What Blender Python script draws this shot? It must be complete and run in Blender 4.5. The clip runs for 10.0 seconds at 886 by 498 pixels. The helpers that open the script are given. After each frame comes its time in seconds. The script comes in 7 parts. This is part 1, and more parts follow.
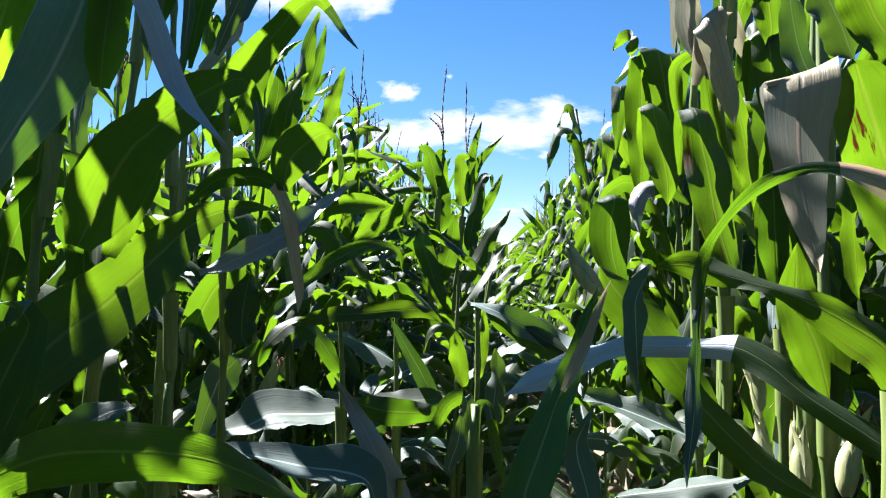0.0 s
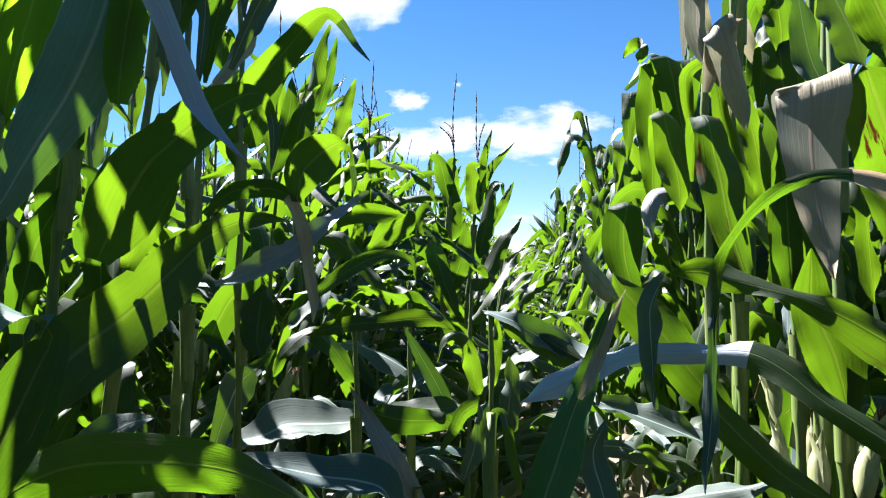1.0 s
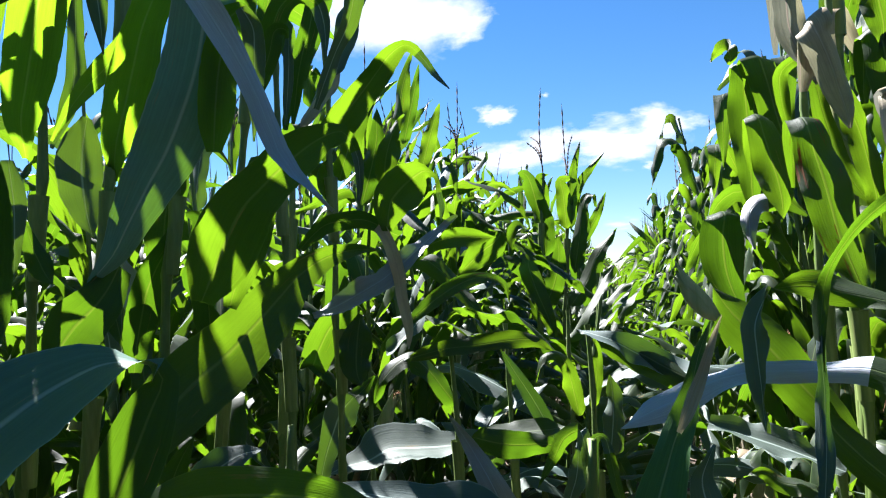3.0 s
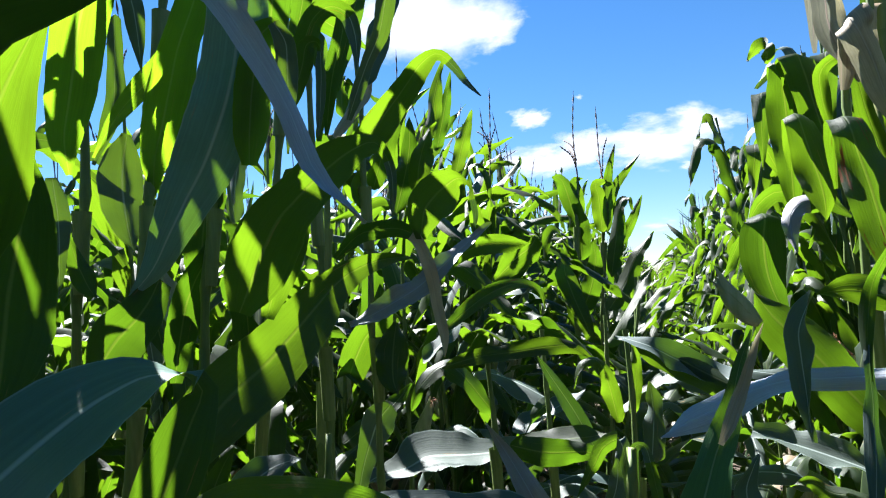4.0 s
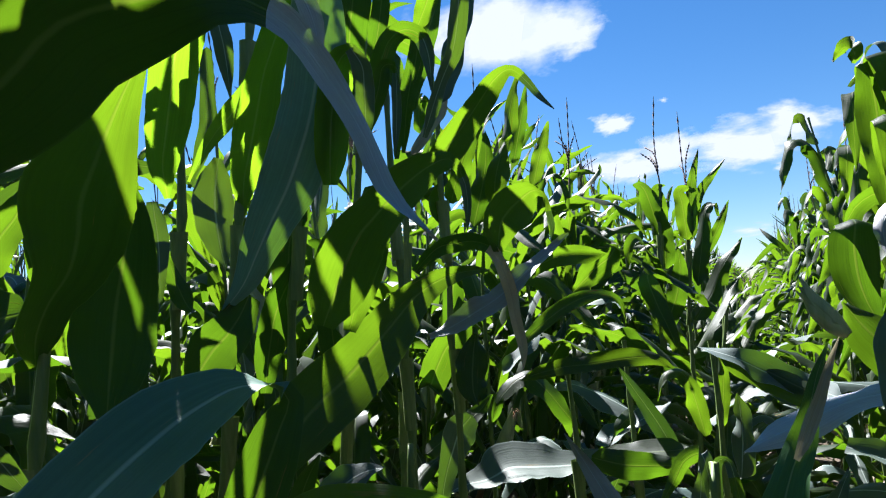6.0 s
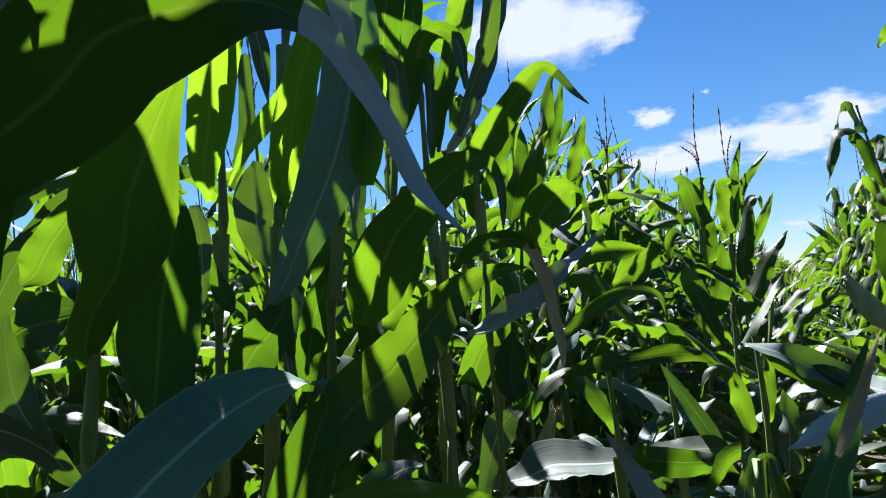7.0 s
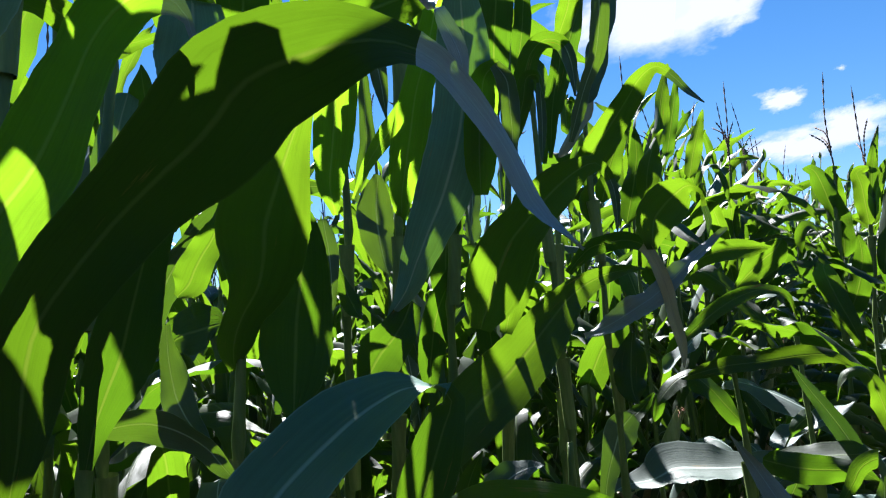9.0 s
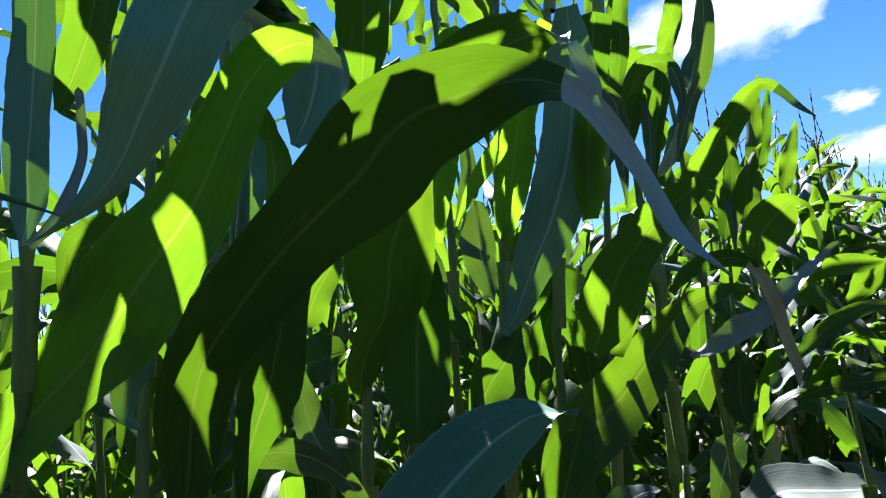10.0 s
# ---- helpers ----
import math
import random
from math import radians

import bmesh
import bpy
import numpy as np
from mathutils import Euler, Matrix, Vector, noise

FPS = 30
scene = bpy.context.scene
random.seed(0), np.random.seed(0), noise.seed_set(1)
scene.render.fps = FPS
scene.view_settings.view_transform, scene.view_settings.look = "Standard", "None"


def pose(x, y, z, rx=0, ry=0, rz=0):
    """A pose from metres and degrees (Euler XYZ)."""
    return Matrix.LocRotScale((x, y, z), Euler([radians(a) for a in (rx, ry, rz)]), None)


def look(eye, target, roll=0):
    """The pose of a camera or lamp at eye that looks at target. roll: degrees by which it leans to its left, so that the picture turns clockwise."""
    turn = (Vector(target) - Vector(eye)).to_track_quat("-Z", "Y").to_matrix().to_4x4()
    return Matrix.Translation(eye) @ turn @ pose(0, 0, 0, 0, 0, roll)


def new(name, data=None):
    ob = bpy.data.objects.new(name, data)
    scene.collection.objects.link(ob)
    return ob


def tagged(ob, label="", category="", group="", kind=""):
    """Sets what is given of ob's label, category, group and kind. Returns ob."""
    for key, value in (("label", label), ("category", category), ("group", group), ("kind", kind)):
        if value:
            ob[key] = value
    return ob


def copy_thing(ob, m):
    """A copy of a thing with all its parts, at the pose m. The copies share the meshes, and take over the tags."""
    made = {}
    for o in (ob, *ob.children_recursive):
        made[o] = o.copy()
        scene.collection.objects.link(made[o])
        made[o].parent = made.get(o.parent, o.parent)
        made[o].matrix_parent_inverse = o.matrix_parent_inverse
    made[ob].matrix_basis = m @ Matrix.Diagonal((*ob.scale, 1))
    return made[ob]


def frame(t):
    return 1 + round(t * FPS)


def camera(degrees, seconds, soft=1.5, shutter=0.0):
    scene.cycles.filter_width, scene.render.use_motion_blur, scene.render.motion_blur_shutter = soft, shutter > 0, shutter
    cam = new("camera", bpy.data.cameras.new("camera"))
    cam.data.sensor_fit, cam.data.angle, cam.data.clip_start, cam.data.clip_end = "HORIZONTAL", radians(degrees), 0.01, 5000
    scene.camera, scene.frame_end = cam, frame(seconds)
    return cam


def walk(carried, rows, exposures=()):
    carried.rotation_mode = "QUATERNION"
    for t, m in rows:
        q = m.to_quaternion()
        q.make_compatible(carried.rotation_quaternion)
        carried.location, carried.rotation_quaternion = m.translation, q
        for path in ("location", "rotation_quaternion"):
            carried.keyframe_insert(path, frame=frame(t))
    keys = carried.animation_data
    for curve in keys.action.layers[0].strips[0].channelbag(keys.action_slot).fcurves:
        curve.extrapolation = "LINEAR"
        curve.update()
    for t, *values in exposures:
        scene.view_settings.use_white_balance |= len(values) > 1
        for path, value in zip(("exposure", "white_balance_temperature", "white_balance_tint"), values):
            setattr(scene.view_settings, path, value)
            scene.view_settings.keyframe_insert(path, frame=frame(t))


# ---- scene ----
# ---- camera ----
cam = camera(64.1, 10.0, soft=1.15)
PATH = [
    (0, (-0.0, -0.0, 1.5), (-0.1986, 1.9898, 1.5349), -0.0),
    (0.5, (0.0195, 0.0076, 1.5028), (-0.2027, 1.9949, 1.5404), 0.05),
    (1, (-0.0039, -0.0086, 1.5023), (-0.2326, 1.9775, 1.5596), -0.66),
    (1.5, (-0.0073, -0.0166, 1.5146), (-0.2596, 1.9664, 1.5757), -1.5),
    (2, (-0.0046, -0.0201, 1.5291), (-0.2975, 1.9575, 1.5889), -2.59),
    (2.5, (0.0061, -0.0085, 1.518), (-0.3963, 1.9485, 1.6083), -3.31),
    (4, (0.0103, -0.0004, 1.5248), (-0.5766, 1.907, 1.6555), -4.42),
    (4.5, (0.015, -0.0048, 1.5254), (-0.6179, 1.8863, 1.6782), -4.83),
    (5, (0.0117, -0.0206, 1.5251), (-0.6571, 1.8573, 1.6866), -5.02),
    (5.5, (0.0198, -0.0171, 1.5284), (-0.7161, 1.8346, 1.7002), -4.88),
    (7, (0.0378, -0.0197, 1.5267), (-0.8646, 1.7557, 1.7096), -5.53),
    (7.5, (0.0372, -0.0255, 1.5291), (-0.9237, 1.7182, 1.7193), -5.89),
    (8, (0.0427, -0.0266, 1.5355), (-1.0178, 1.6572, 1.7351), -5.88),
    (8.5, (0.041, -0.0344, 1.5369), (-1.0735, 1.6148, 1.7312), -5.34),
    (9, (0.0595, -0.054, 1.5383), (-1.1169, 1.5498, 1.7485), -6.14),
    (9.5, (0.042, -0.0772, 1.5467), (-1.2167, 1.457, 1.796), -6.51),
    (10, (0.0041, -0.1245, 1.5612), (-1.2953, 1.3698, 1.8417), -7.26),
]
walk(cam, [(t, look(eye, target, roll)) for t, eye, target, roll in PATH], [(0.0, 2.74, 5600, 15), (2.5, 2.76, 5580, 15), (4.5, 2.72, 5550, 15), (7.0, 2.38, 5500, 15), (8.5, 2.47, 5500, 15), (10.0, 2.74, 5480, 15)])


# ---- world and sun ----
SUN_LEFT, SUN_UP = 50.0, 50.0          # degrees left of the rows' direction, degrees above the horizon
to_sun = Vector((-math.sin(radians(SUN_LEFT)) * math.cos(radians(SUN_UP)),
                 math.cos(radians(SUN_LEFT)) * math.cos(radians(SUN_UP)), math.sin(radians(SUN_UP))))
world = bpy.data.worlds.new("sky")
scene.world = world
world.use_nodes = True
wt = world.node_tree
wt.nodes.clear()
sky = wt.nodes.new("ShaderNodeTexSky")
sky.sky_type, sky.sun_disc = "NISHITA", False
sky.sun_elevation, sky.sun_rotation = radians(SUN_UP), radians(-SUN_LEFT)
sky.air_density, sky.dust_density, sky.ozone_density = 1.0, 0.0, 2.6
back = wt.nodes.new("ShaderNodeBackground")
back.inputs["Strength"].default_value = 0.05
wout = wt.nodes.new("ShaderNodeOutputWorld")
rich = wt.nodes.new("ShaderNodeHueSaturation")
rich.inputs["Hue"].default_value, rich.inputs["Saturation"].default_value, rich.inputs["Value"].default_value = 0.498, 1.24, 0.43
wt.links.new(sky.outputs["Color"], rich.inputs["Color"])
wt.links.new(rich.outputs["Color"], back.inputs["Color"])
wt.links.new(back.outputs["Background"], wout.inputs["Surface"])
sun_data = bpy.data.lights.new("sun", "SUN")
sun_data.energy, sun_data.angle, sun_data.color = 5.0, radians(0.53), (1.0, 0.92, 0.76)
sun = new("sun", sun_data)
sun.matrix_world = look(to_sun * 30, (0, 0, 0))

# ---- materials ----


def material(name):
    m = bpy.data.materials.new(name)
    m.use_nodes = True
    m.node_tree.nodes.clear()
    return m


def node(m, kind, links=None, operation="", data_type=""):
    """A node with its inputs set or linked by name."""
    n = m.node_tree.nodes.new(kind)
    if operation:
        n.operation = operation
    if data_type:
        n.data_type = data_type
    for key, value in (links or {}).items():
        if isinstance(value, bpy.types.NodeSocket):
            m.node_tree.links.new(value, n.inputs[key])
        else:
            n.inputs[key].default_value = value
    return n


def ramp(m, fac, stops):
    n = node(m, "ShaderNodeValToRGB", {"Fac": fac})
    while len(n.color_ramp.elements) < len(stops):
        n.color_ramp.elements.new(0.5)
    for e, (p, c) in zip(n.color_ramp.elements, stops):
        e.position, e.color = p, (*c, 1) if len(c) == 3 else c
    return n.outputs["Color"]


def calc(m, op, a, b=0.0, c=0.0):
    n = node(m, "ShaderNodeMath", {0: a, 1: b, 2: c}, operation=op)
    return n.outputs["Value"]


def mix(m, fac, a, b):
    n = node(m, "ShaderNodeMix", {0: fac, 6: a, 7: b}, data_type="RGBA")
    return n.outputs[2]


def blade_material(name, face, glow, rib, gloss=0.42, scorch=0.45, share=0.5, cut=0.655, streak=(9.0, 5.5, 1.0), burnt=(0.30, 0.19, 0.07), uneven=0.28, shine=0.38):
    """A maize blade: waxy face, light let through, pale midrib, fine parallel veins, scorched streaks."""
    m = material(name)
    uv = node(m, "ShaderNodeUVMap").outputs["UV"]
    xyz = node(m, "ShaderNodeSeparateXYZ", {0: uv})
    u, v = xyz.outputs["X"], xyz.outputs["Y"]
    rnd = calc(m, "FRACT", calc(m, "ADD", node(m, "ShaderNodeObjectInfo").outputs["Random"],
                                node(m, "ShaderNodeNewGeometry").outputs["Random Per Island"]))
    off = node(m, "ShaderNodeCombineXYZ", {0: calc(m, "MULTIPLY", rnd, 37.0), 1: calc(m, "MULTIPLY", rnd, 91.0), 2: rnd})
    uvr = node(m, "ShaderNodeVectorMath", {0: uv, 1: off.outputs[0]}, operation="ADD").outputs[0]
    # veins: noise drawn out along the blade
    vein_map = node(m, "ShaderNodeMapping", {"Vector": uvr, "Scale": (34.0, 1.2, 1.0)}).outputs[0]
    veins = node(m, "ShaderNodeTexNoise", {"Vector": vein_map, "Scale": 1.0, "Detail": 3.0}).outputs["Fac"]
    broad_map = node(m, "ShaderNodeMapping", {"Vector": uvr, "Scale": (2.5, 5.0, 1.0)}).outputs[0]
    broad = node(m, "ShaderNodeTexNoise", {"Vector": broad_map, "Scale": 1.0, "Detail": 4.0}).outputs["Fac"]
    spot_map = node(m, "ShaderNodeMapping", {"Vector": uvr, "Scale": (11.0, 45.0, 1.0)}).outputs[0]
    spots = node(m, "ShaderNodeTexNoise", {"Vector": spot_map, "Scale": 1.0, "Detail": 6.0, "Roughness": 0.7}).outputs["Fac"]
    from_mid = calc(m, "ABSOLUTE", calc(m, "SUBTRACT", u, 0.5))
    rib_mask = ramp(m, from_mid, [(0.0, (1, 1, 1)), (0.014, (0.85, 0.85, 0.85)), (0.034, (0, 0, 0))])
    # scorched streaks, long along the blade
    burn_map = node(m, "ShaderNodeMapping", {"Vector": uvr, "Scale": streak, "Rotation": (0, 0, 0.25)}).outputs[0]
    burn_n = node(m, "ShaderNodeTexNoise", {"Vector": burn_map, "Scale": 1.0, "Detail": 5.0, "Roughness": 0.65}).outputs["Fac"]
    burn = ramp(m, burn_n, [(cut, (0, 0, 0)), (cut + 0.045, (1, 1, 1))])
    burn = calc(m, "MULTIPLY", burn, scorch)
    tint = calc(m, "ADD", calc(m, "MULTIPLY", veins, 0.4), calc(m, "ADD", calc(m, "MULTIPLY", broad, 0.35), calc(m, "MULTIPLY", spots, 0.25)))
    face_c = ramp(m, tint, [(0.3, tuple(c * (1 - uneven) for c in face)), (0.52, face), (0.75, tuple(min(1, c * (1 + 1.6 * uneven)) for c in face))])
    face_c = mix(m, calc(m, "MULTIPLY", rnd, 0.3), face_c, (face[0] * 2.2, face[1] * 1.35, face[2] * 0.8, 1))
    face_c = mix(m, calc(m, "MULTIPLY", rib_mask, 0.75), face_c, (*rib, 1))
    rim = ramp(m, from_mid, [(0.478, (0, 0, 0)), (0.494, (1, 1, 1))])
    face_c = mix(m, calc(m, "MULTIPLY", rim, 0.45), face_c, (*rib, 1))
    face_c = mix(m, burn, face_c, (*burnt, 1))
    glow_c = ramp(m, tint, [(0.3, tuple(c * 0.66 for c in glow)), (0.52, glow), (0.75, tuple(min(1, c * 1.16) for c in glow))])
    glow_c = mix(m, calc(m, "MULTIPLY", rnd, 0.35), glow_c, (glow[0] * 1.35, glow[1] * 1.05, glow[2], 1))
    # some blades are thicker and let less light through
    glow_c = mix(m, calc(m, "MULTIPLY", calc(m, "POWER", calc(m, "SUBTRACT", 1.0, rnd), 1.5), 0.6), glow_c, (glow[0] * 0.33, glow[1] * 0.42, glow[2], 1))
    glow_c = mix(m, calc(m, "MULTIPLY", rib_mask, 0.4), glow_c, (min(1, glow[0] * 1.6), glow[1] * 0.9, glow[2] + 0.08, 1))
    glow_c = mix(m, burn, glow_c, (burnt[0] * 1.2, burnt[1] * 0.6, 0.01, 1))
    relief = calc(m, "ADD", calc(m, "ADD", calc(m, "MULTIPLY", veins, 0.5), calc(m, "MULTIPLY", spots, 0.6)), calc(m, "MULTIPLY", rib_mask, 0.6))
    bump = node(m, "ShaderNodeBump", {"Height": relief, "Strength": 0.42, "Distance": 0.002}).outputs["Normal"]
    rough = calc(m, "ADD", calc(m, "MULTIPLY", broad, 0.22), calc(m, "ADD", calc(m, "MULTIPLY", spots, 0.3), gloss - 0.25))
    p = node(m, "ShaderNodeBsdfPrincipled", {"Base Color": face_c, "Roughness": rough, "Normal": bump,
                                             "Specular IOR Level": shine})
    t = node(m, "ShaderNodeBsdfTranslucent", {"Color": glow_c, "Normal": bump})
    both = node(m, "ShaderNodeMixShader", {0: share, 1: p.outputs[0], 2: t.outputs[0]})
    node(m, "ShaderNodeOutputMaterial", {"Surface": both.outputs[0]})
    return m


def rough_material(name, low, mid, high, scale, rough=0.7, bump=0.3, stretch=(1, 1, 1), dist=0.003):
    m = material(name)
    at = node(m, "ShaderNodeTexCoord").outputs["Object"]
    at = node(m, "ShaderNodeMapping", {"Vector": at, "Scale": stretch}).outputs[0]
    fine = node(m, "ShaderNodeTexNoise", {"Vector": at, "Scale": scale, "Detail": 6.0, "Roughness": 0.6}).outputs["Fac"]
    large = node(m, "ShaderNodeTexNoise", {"Vector": at, "Scale": scale * 0.13, "Detail": 3.0}).outputs["Fac"]
    f = calc(m, "ADD", calc(m, "MULTIPLY", fine, 0.6), calc(m, "MULTIPLY", large, 0.4))
    col = ramp(m, f, [(0.3, low), (0.5, mid), (0.7, high)])
    b = node(m, "ShaderNodeBump", {"Height": fine, "Strength": bump, "Distance": dist}).outputs["Normal"]
    p = node(m, "ShaderNodeBsdfPrincipled", {"Base Color": col, "Roughness": rough, "Normal": b})
    node(m, "ShaderNodeOutputMaterial", {"Surface": p.outputs[0]})
    return m


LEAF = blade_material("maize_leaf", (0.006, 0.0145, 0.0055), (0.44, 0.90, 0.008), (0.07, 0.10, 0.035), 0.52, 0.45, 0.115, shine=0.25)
# darker copy of the common blade, with deep shade put into the material
SHADED = blade_material("shaded_leaf", (0.005, 0.0105, 0.004), (0.44, 0.90, 0.008), (0.06, 0.085, 0.03), 0.52, 0.3, 0.07, shine=0.22)
# brighter copy of the common blade, standing in for filtered light on it
LIGHTENED = blade_material("lightened_leaf", (0.008, 0.019, 0.006), (0.44, 0.90, 0.008), (0.09, 0.13, 0.045), 0.52, 0.3, 0.23, shine=0.25)
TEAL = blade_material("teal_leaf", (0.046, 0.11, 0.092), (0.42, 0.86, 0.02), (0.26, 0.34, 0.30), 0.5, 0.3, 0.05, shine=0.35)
# blue sky sheen of shaded blade tips, put into the base colour
SHEEN = blade_material("blue_sheen_leaf", (0.22, 0.29, 0.40), (0.42, 0.86, 0.02), (0.30, 0.37, 0.46), 0.5, 0.2, 0.025, shine=0.35)
# reflected sky on hanging shaded blades, painted as a lighter blue-green face
SKY_TINT = blade_material("sky_tint_leaf", (0.085, 0.185, 0.18), (0.42, 0.86, 0.02), (0.30, 0.38, 0.36), 0.5, 0.3, 0.05, shine=0.35)
GREEN = blade_material("dark_green_leaf", (0.034, 0.10, 0.030), (0.42, 0.86, 0.02), (0.16, 0.23, 0.11), 0.5, 0.3, 0.045, shine=0.3)
SCARRED = blade_material("scorched_leaf", (0.006, 0.0145, 0.0055), (0.44, 0.90, 0.008), (0.07, 0.10, 0.035), 0.52, 1.0, 0.112, 0.60, (6.0, 11.0, 1.0), (0.12, 0.045, 0.012))
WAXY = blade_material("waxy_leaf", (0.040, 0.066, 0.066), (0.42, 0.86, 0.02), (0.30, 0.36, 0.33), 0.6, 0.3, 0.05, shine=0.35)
# sky sheen and glossy highlights, put into a pale blue-grey colour
PALE = blade_material("pale_sheen_leaf", (0.14, 0.165, 0.215), (0.42, 0.86, 0.02), (0.23, 0.26, 0.31), 0.5, 0.2, 0.025, shine=0.4)
DRY = blade_material("withered_leaf", (0.25, 0.235, 0.185), (0.28, 0.28, 0.16), (0.30, 0.29, 0.25), 0.5, 0.25, 0.22, uneven=0.65)
DULL = blade_material("greyed_leaf", (0.32, 0.27, 0.185), (0.32, 0.30, 0.16), (0.22, 0.19, 0.14), 0.5, 0.12, 0.25, uneven=0.3)
STALK = rough_material("maize_stalk", (0.05, 0.09, 0.015), (0.09, 0.135, 0.03), (0.16, 0.185, 0.065), 30, 0.5, 0.25, (3, 3, 0.5))
TASSEL = rough_material("maize_tassel", (0.05, 0.03, 0.035), (0.13, 0.08, 0.07), (0.26, 0.2, 0.12), 60, 0.8, 0.4)
SHEATH = rough_material("leaf_sheath", (0.07, 0.11, 0.02), (0.13, 0.17, 0.045), (0.24, 0.25, 0.10), 24, 0.5, 0.3, (4, 4, 0.4))
HUSK = rough_material("maize_husk", (0.17, 0.20, 0.07), (0.28, 0.29, 0.14), (0.40, 0.37, 0.25), 22, 0.5, 0.35, (4, 4, 0.4))
SILK = rough_material("maize_silk", (0.10, 0.03, 0.015), (0.20, 0.08, 0.04), (0.32, 0.17, 0.08), 80, 0.8, 0.5)
SOIL = rough_material("field_soil", (0.035, 0.025, 0.017), (0.07, 0.05, 0.034), (0.12, 0.09, 0.06), 14, 0.95, 0.9, dist=0.03)

# ---- geometry tools ----


class Geo:
    """Gathers quads with their UVs, and turns them into a mesh."""

    def __init__(self):
        self.v, self.f, self.uv, self.mi, self.n = [], [], [], [], 0

    def grid(self, p, uv, closed=False, slot=0):
        """p: rows x columns x 3 points; quads between neighbours."""
        r, c = p.shape[:2]
        idx = np.arange(r * c).reshape(r, c) + self.n
        if closed:
            idx = np.concatenate([idx, idx[:, :1]], 1)
            uv = np.concatenate([uv, uv[:, :1] + np.array([1.0, 0.0])], 1)
        f = np.stack([idx[:-1, :-1], idx[:-1, 1:], idx[1:, 1:], idx[1:, :-1]], -1).reshape(-1, 4)
        q = np.stack([uv[:-1, :-1], uv[:-1, 1:], uv[1:, 1:], uv[1:, :-1]], -2).reshape(-1, 4, 2)
        self.v.append(p.reshape(-1, 3)), self.f.append(f), self.uv.append(q), self.mi.append(np.full(len(f), slot))
        self.n += r * c

    def arrays(self):
        return tuple(np.concatenate(a) for a in (self.v, self.f, self.uv, self.mi))

    def mesh(self, name, *mats):
        return quad_mesh(name, *self.arrays(), mats)


def quad_mesh(name, v, f, uv, mi, mats):
    me = bpy.data.meshes.new(name)
    me.vertices.add(len(v)), me.loops.add(len(f) * 4), me.polygons.add(len(f))
    me.vertices.foreach_set("co", v.astype(np.float32).ravel())
    me.loops.foreach_set("vertex_index", f.astype(np.int32).ravel())
    me.polygons.foreach_set("loop_start", np.arange(0, len(f) * 4, 4, dtype=np.int32))
    me.polygons.foreach_set("material_index", mi.astype(np.int32))
    me.polygons.foreach_set("use_smooth", np.ones(len(f), dtype=bool))
    me.uv_layers.new(name="UVMap").data.foreach_set("uv", uv.astype(np.float32).ravel())
    for m in mats:
        me.materials.append(m)
    me.update(calc_edges=True)
    return me


def unit(a):
    return a / (np.linalg.norm(a, axis=-1, keepdims=True) + 1e-9)


def smooth_line(pts, n):
    """n points evenly along a smooth curve through pts."""
    p = np.asarray(pts, float)
    p = np.concatenate([2 * p[:1] - p[1:2], p, 2 * p[-1:] - p[-2:-1]])
    out = []
    for i in range(1, len(p) - 2):
        t = np.linspace(0, 1, 16, endpoint=False)[:, None]
        a, b, c, d = p[i - 1:i + 3]
        out.append(0.5 * (2 * b + (c - a) * t + (2 * a - 5 * b + 4 * c - d) * t ** 2 + (3 * b - a - 3 * c + d) * t ** 3))
    out = np.concatenate(out + [p[-2:-1]])
    s = np.concatenate([[0], np.cumsum(np.linalg.norm(np.diff(out, axis=0), axis=1))])
    at = np.linspace(0, s[-1], n)
    return np.stack([np.interp(at, s, out[:, k]) for k in range(3)], 1), s[-1]


def add_tube(geo, pts, radii, sides=8, slot=0, resample=0):
    p, length = smooth_line(pts, resample) if resample else (np.asarray(pts, float), 1.0)
    r = np.interp(np.linspace(0, 1, len(p)), np.linspace(0, 1, len(radii)), radii)
    tan = unit(np.gradient(p, axis=0))
    ref = np.where(np.abs(tan[:, 2:3]) > 0.9, np.array([[1.0, 0, 0]]), np.array([[0, 0, 1.0]]))
    a = unit(np.cross(tan, ref))
    b = np.cross(tan, a)
    ang = np.linspace(0, 2 * np.pi, sides, endpoint=False)
    ring = p[:, None] + r[:, None, None] * (np.cos(ang)[None, :, None] * a[:, None] + np.sin(ang)[None, :, None] * b[:, None])
    uv = np.stack(np.broadcast_arrays(np.arange(sides)[None, :] / sides, np.linspace(0, length, len(p))[:, None]), -1)
    geo.grid(ring, uv, True, slot)


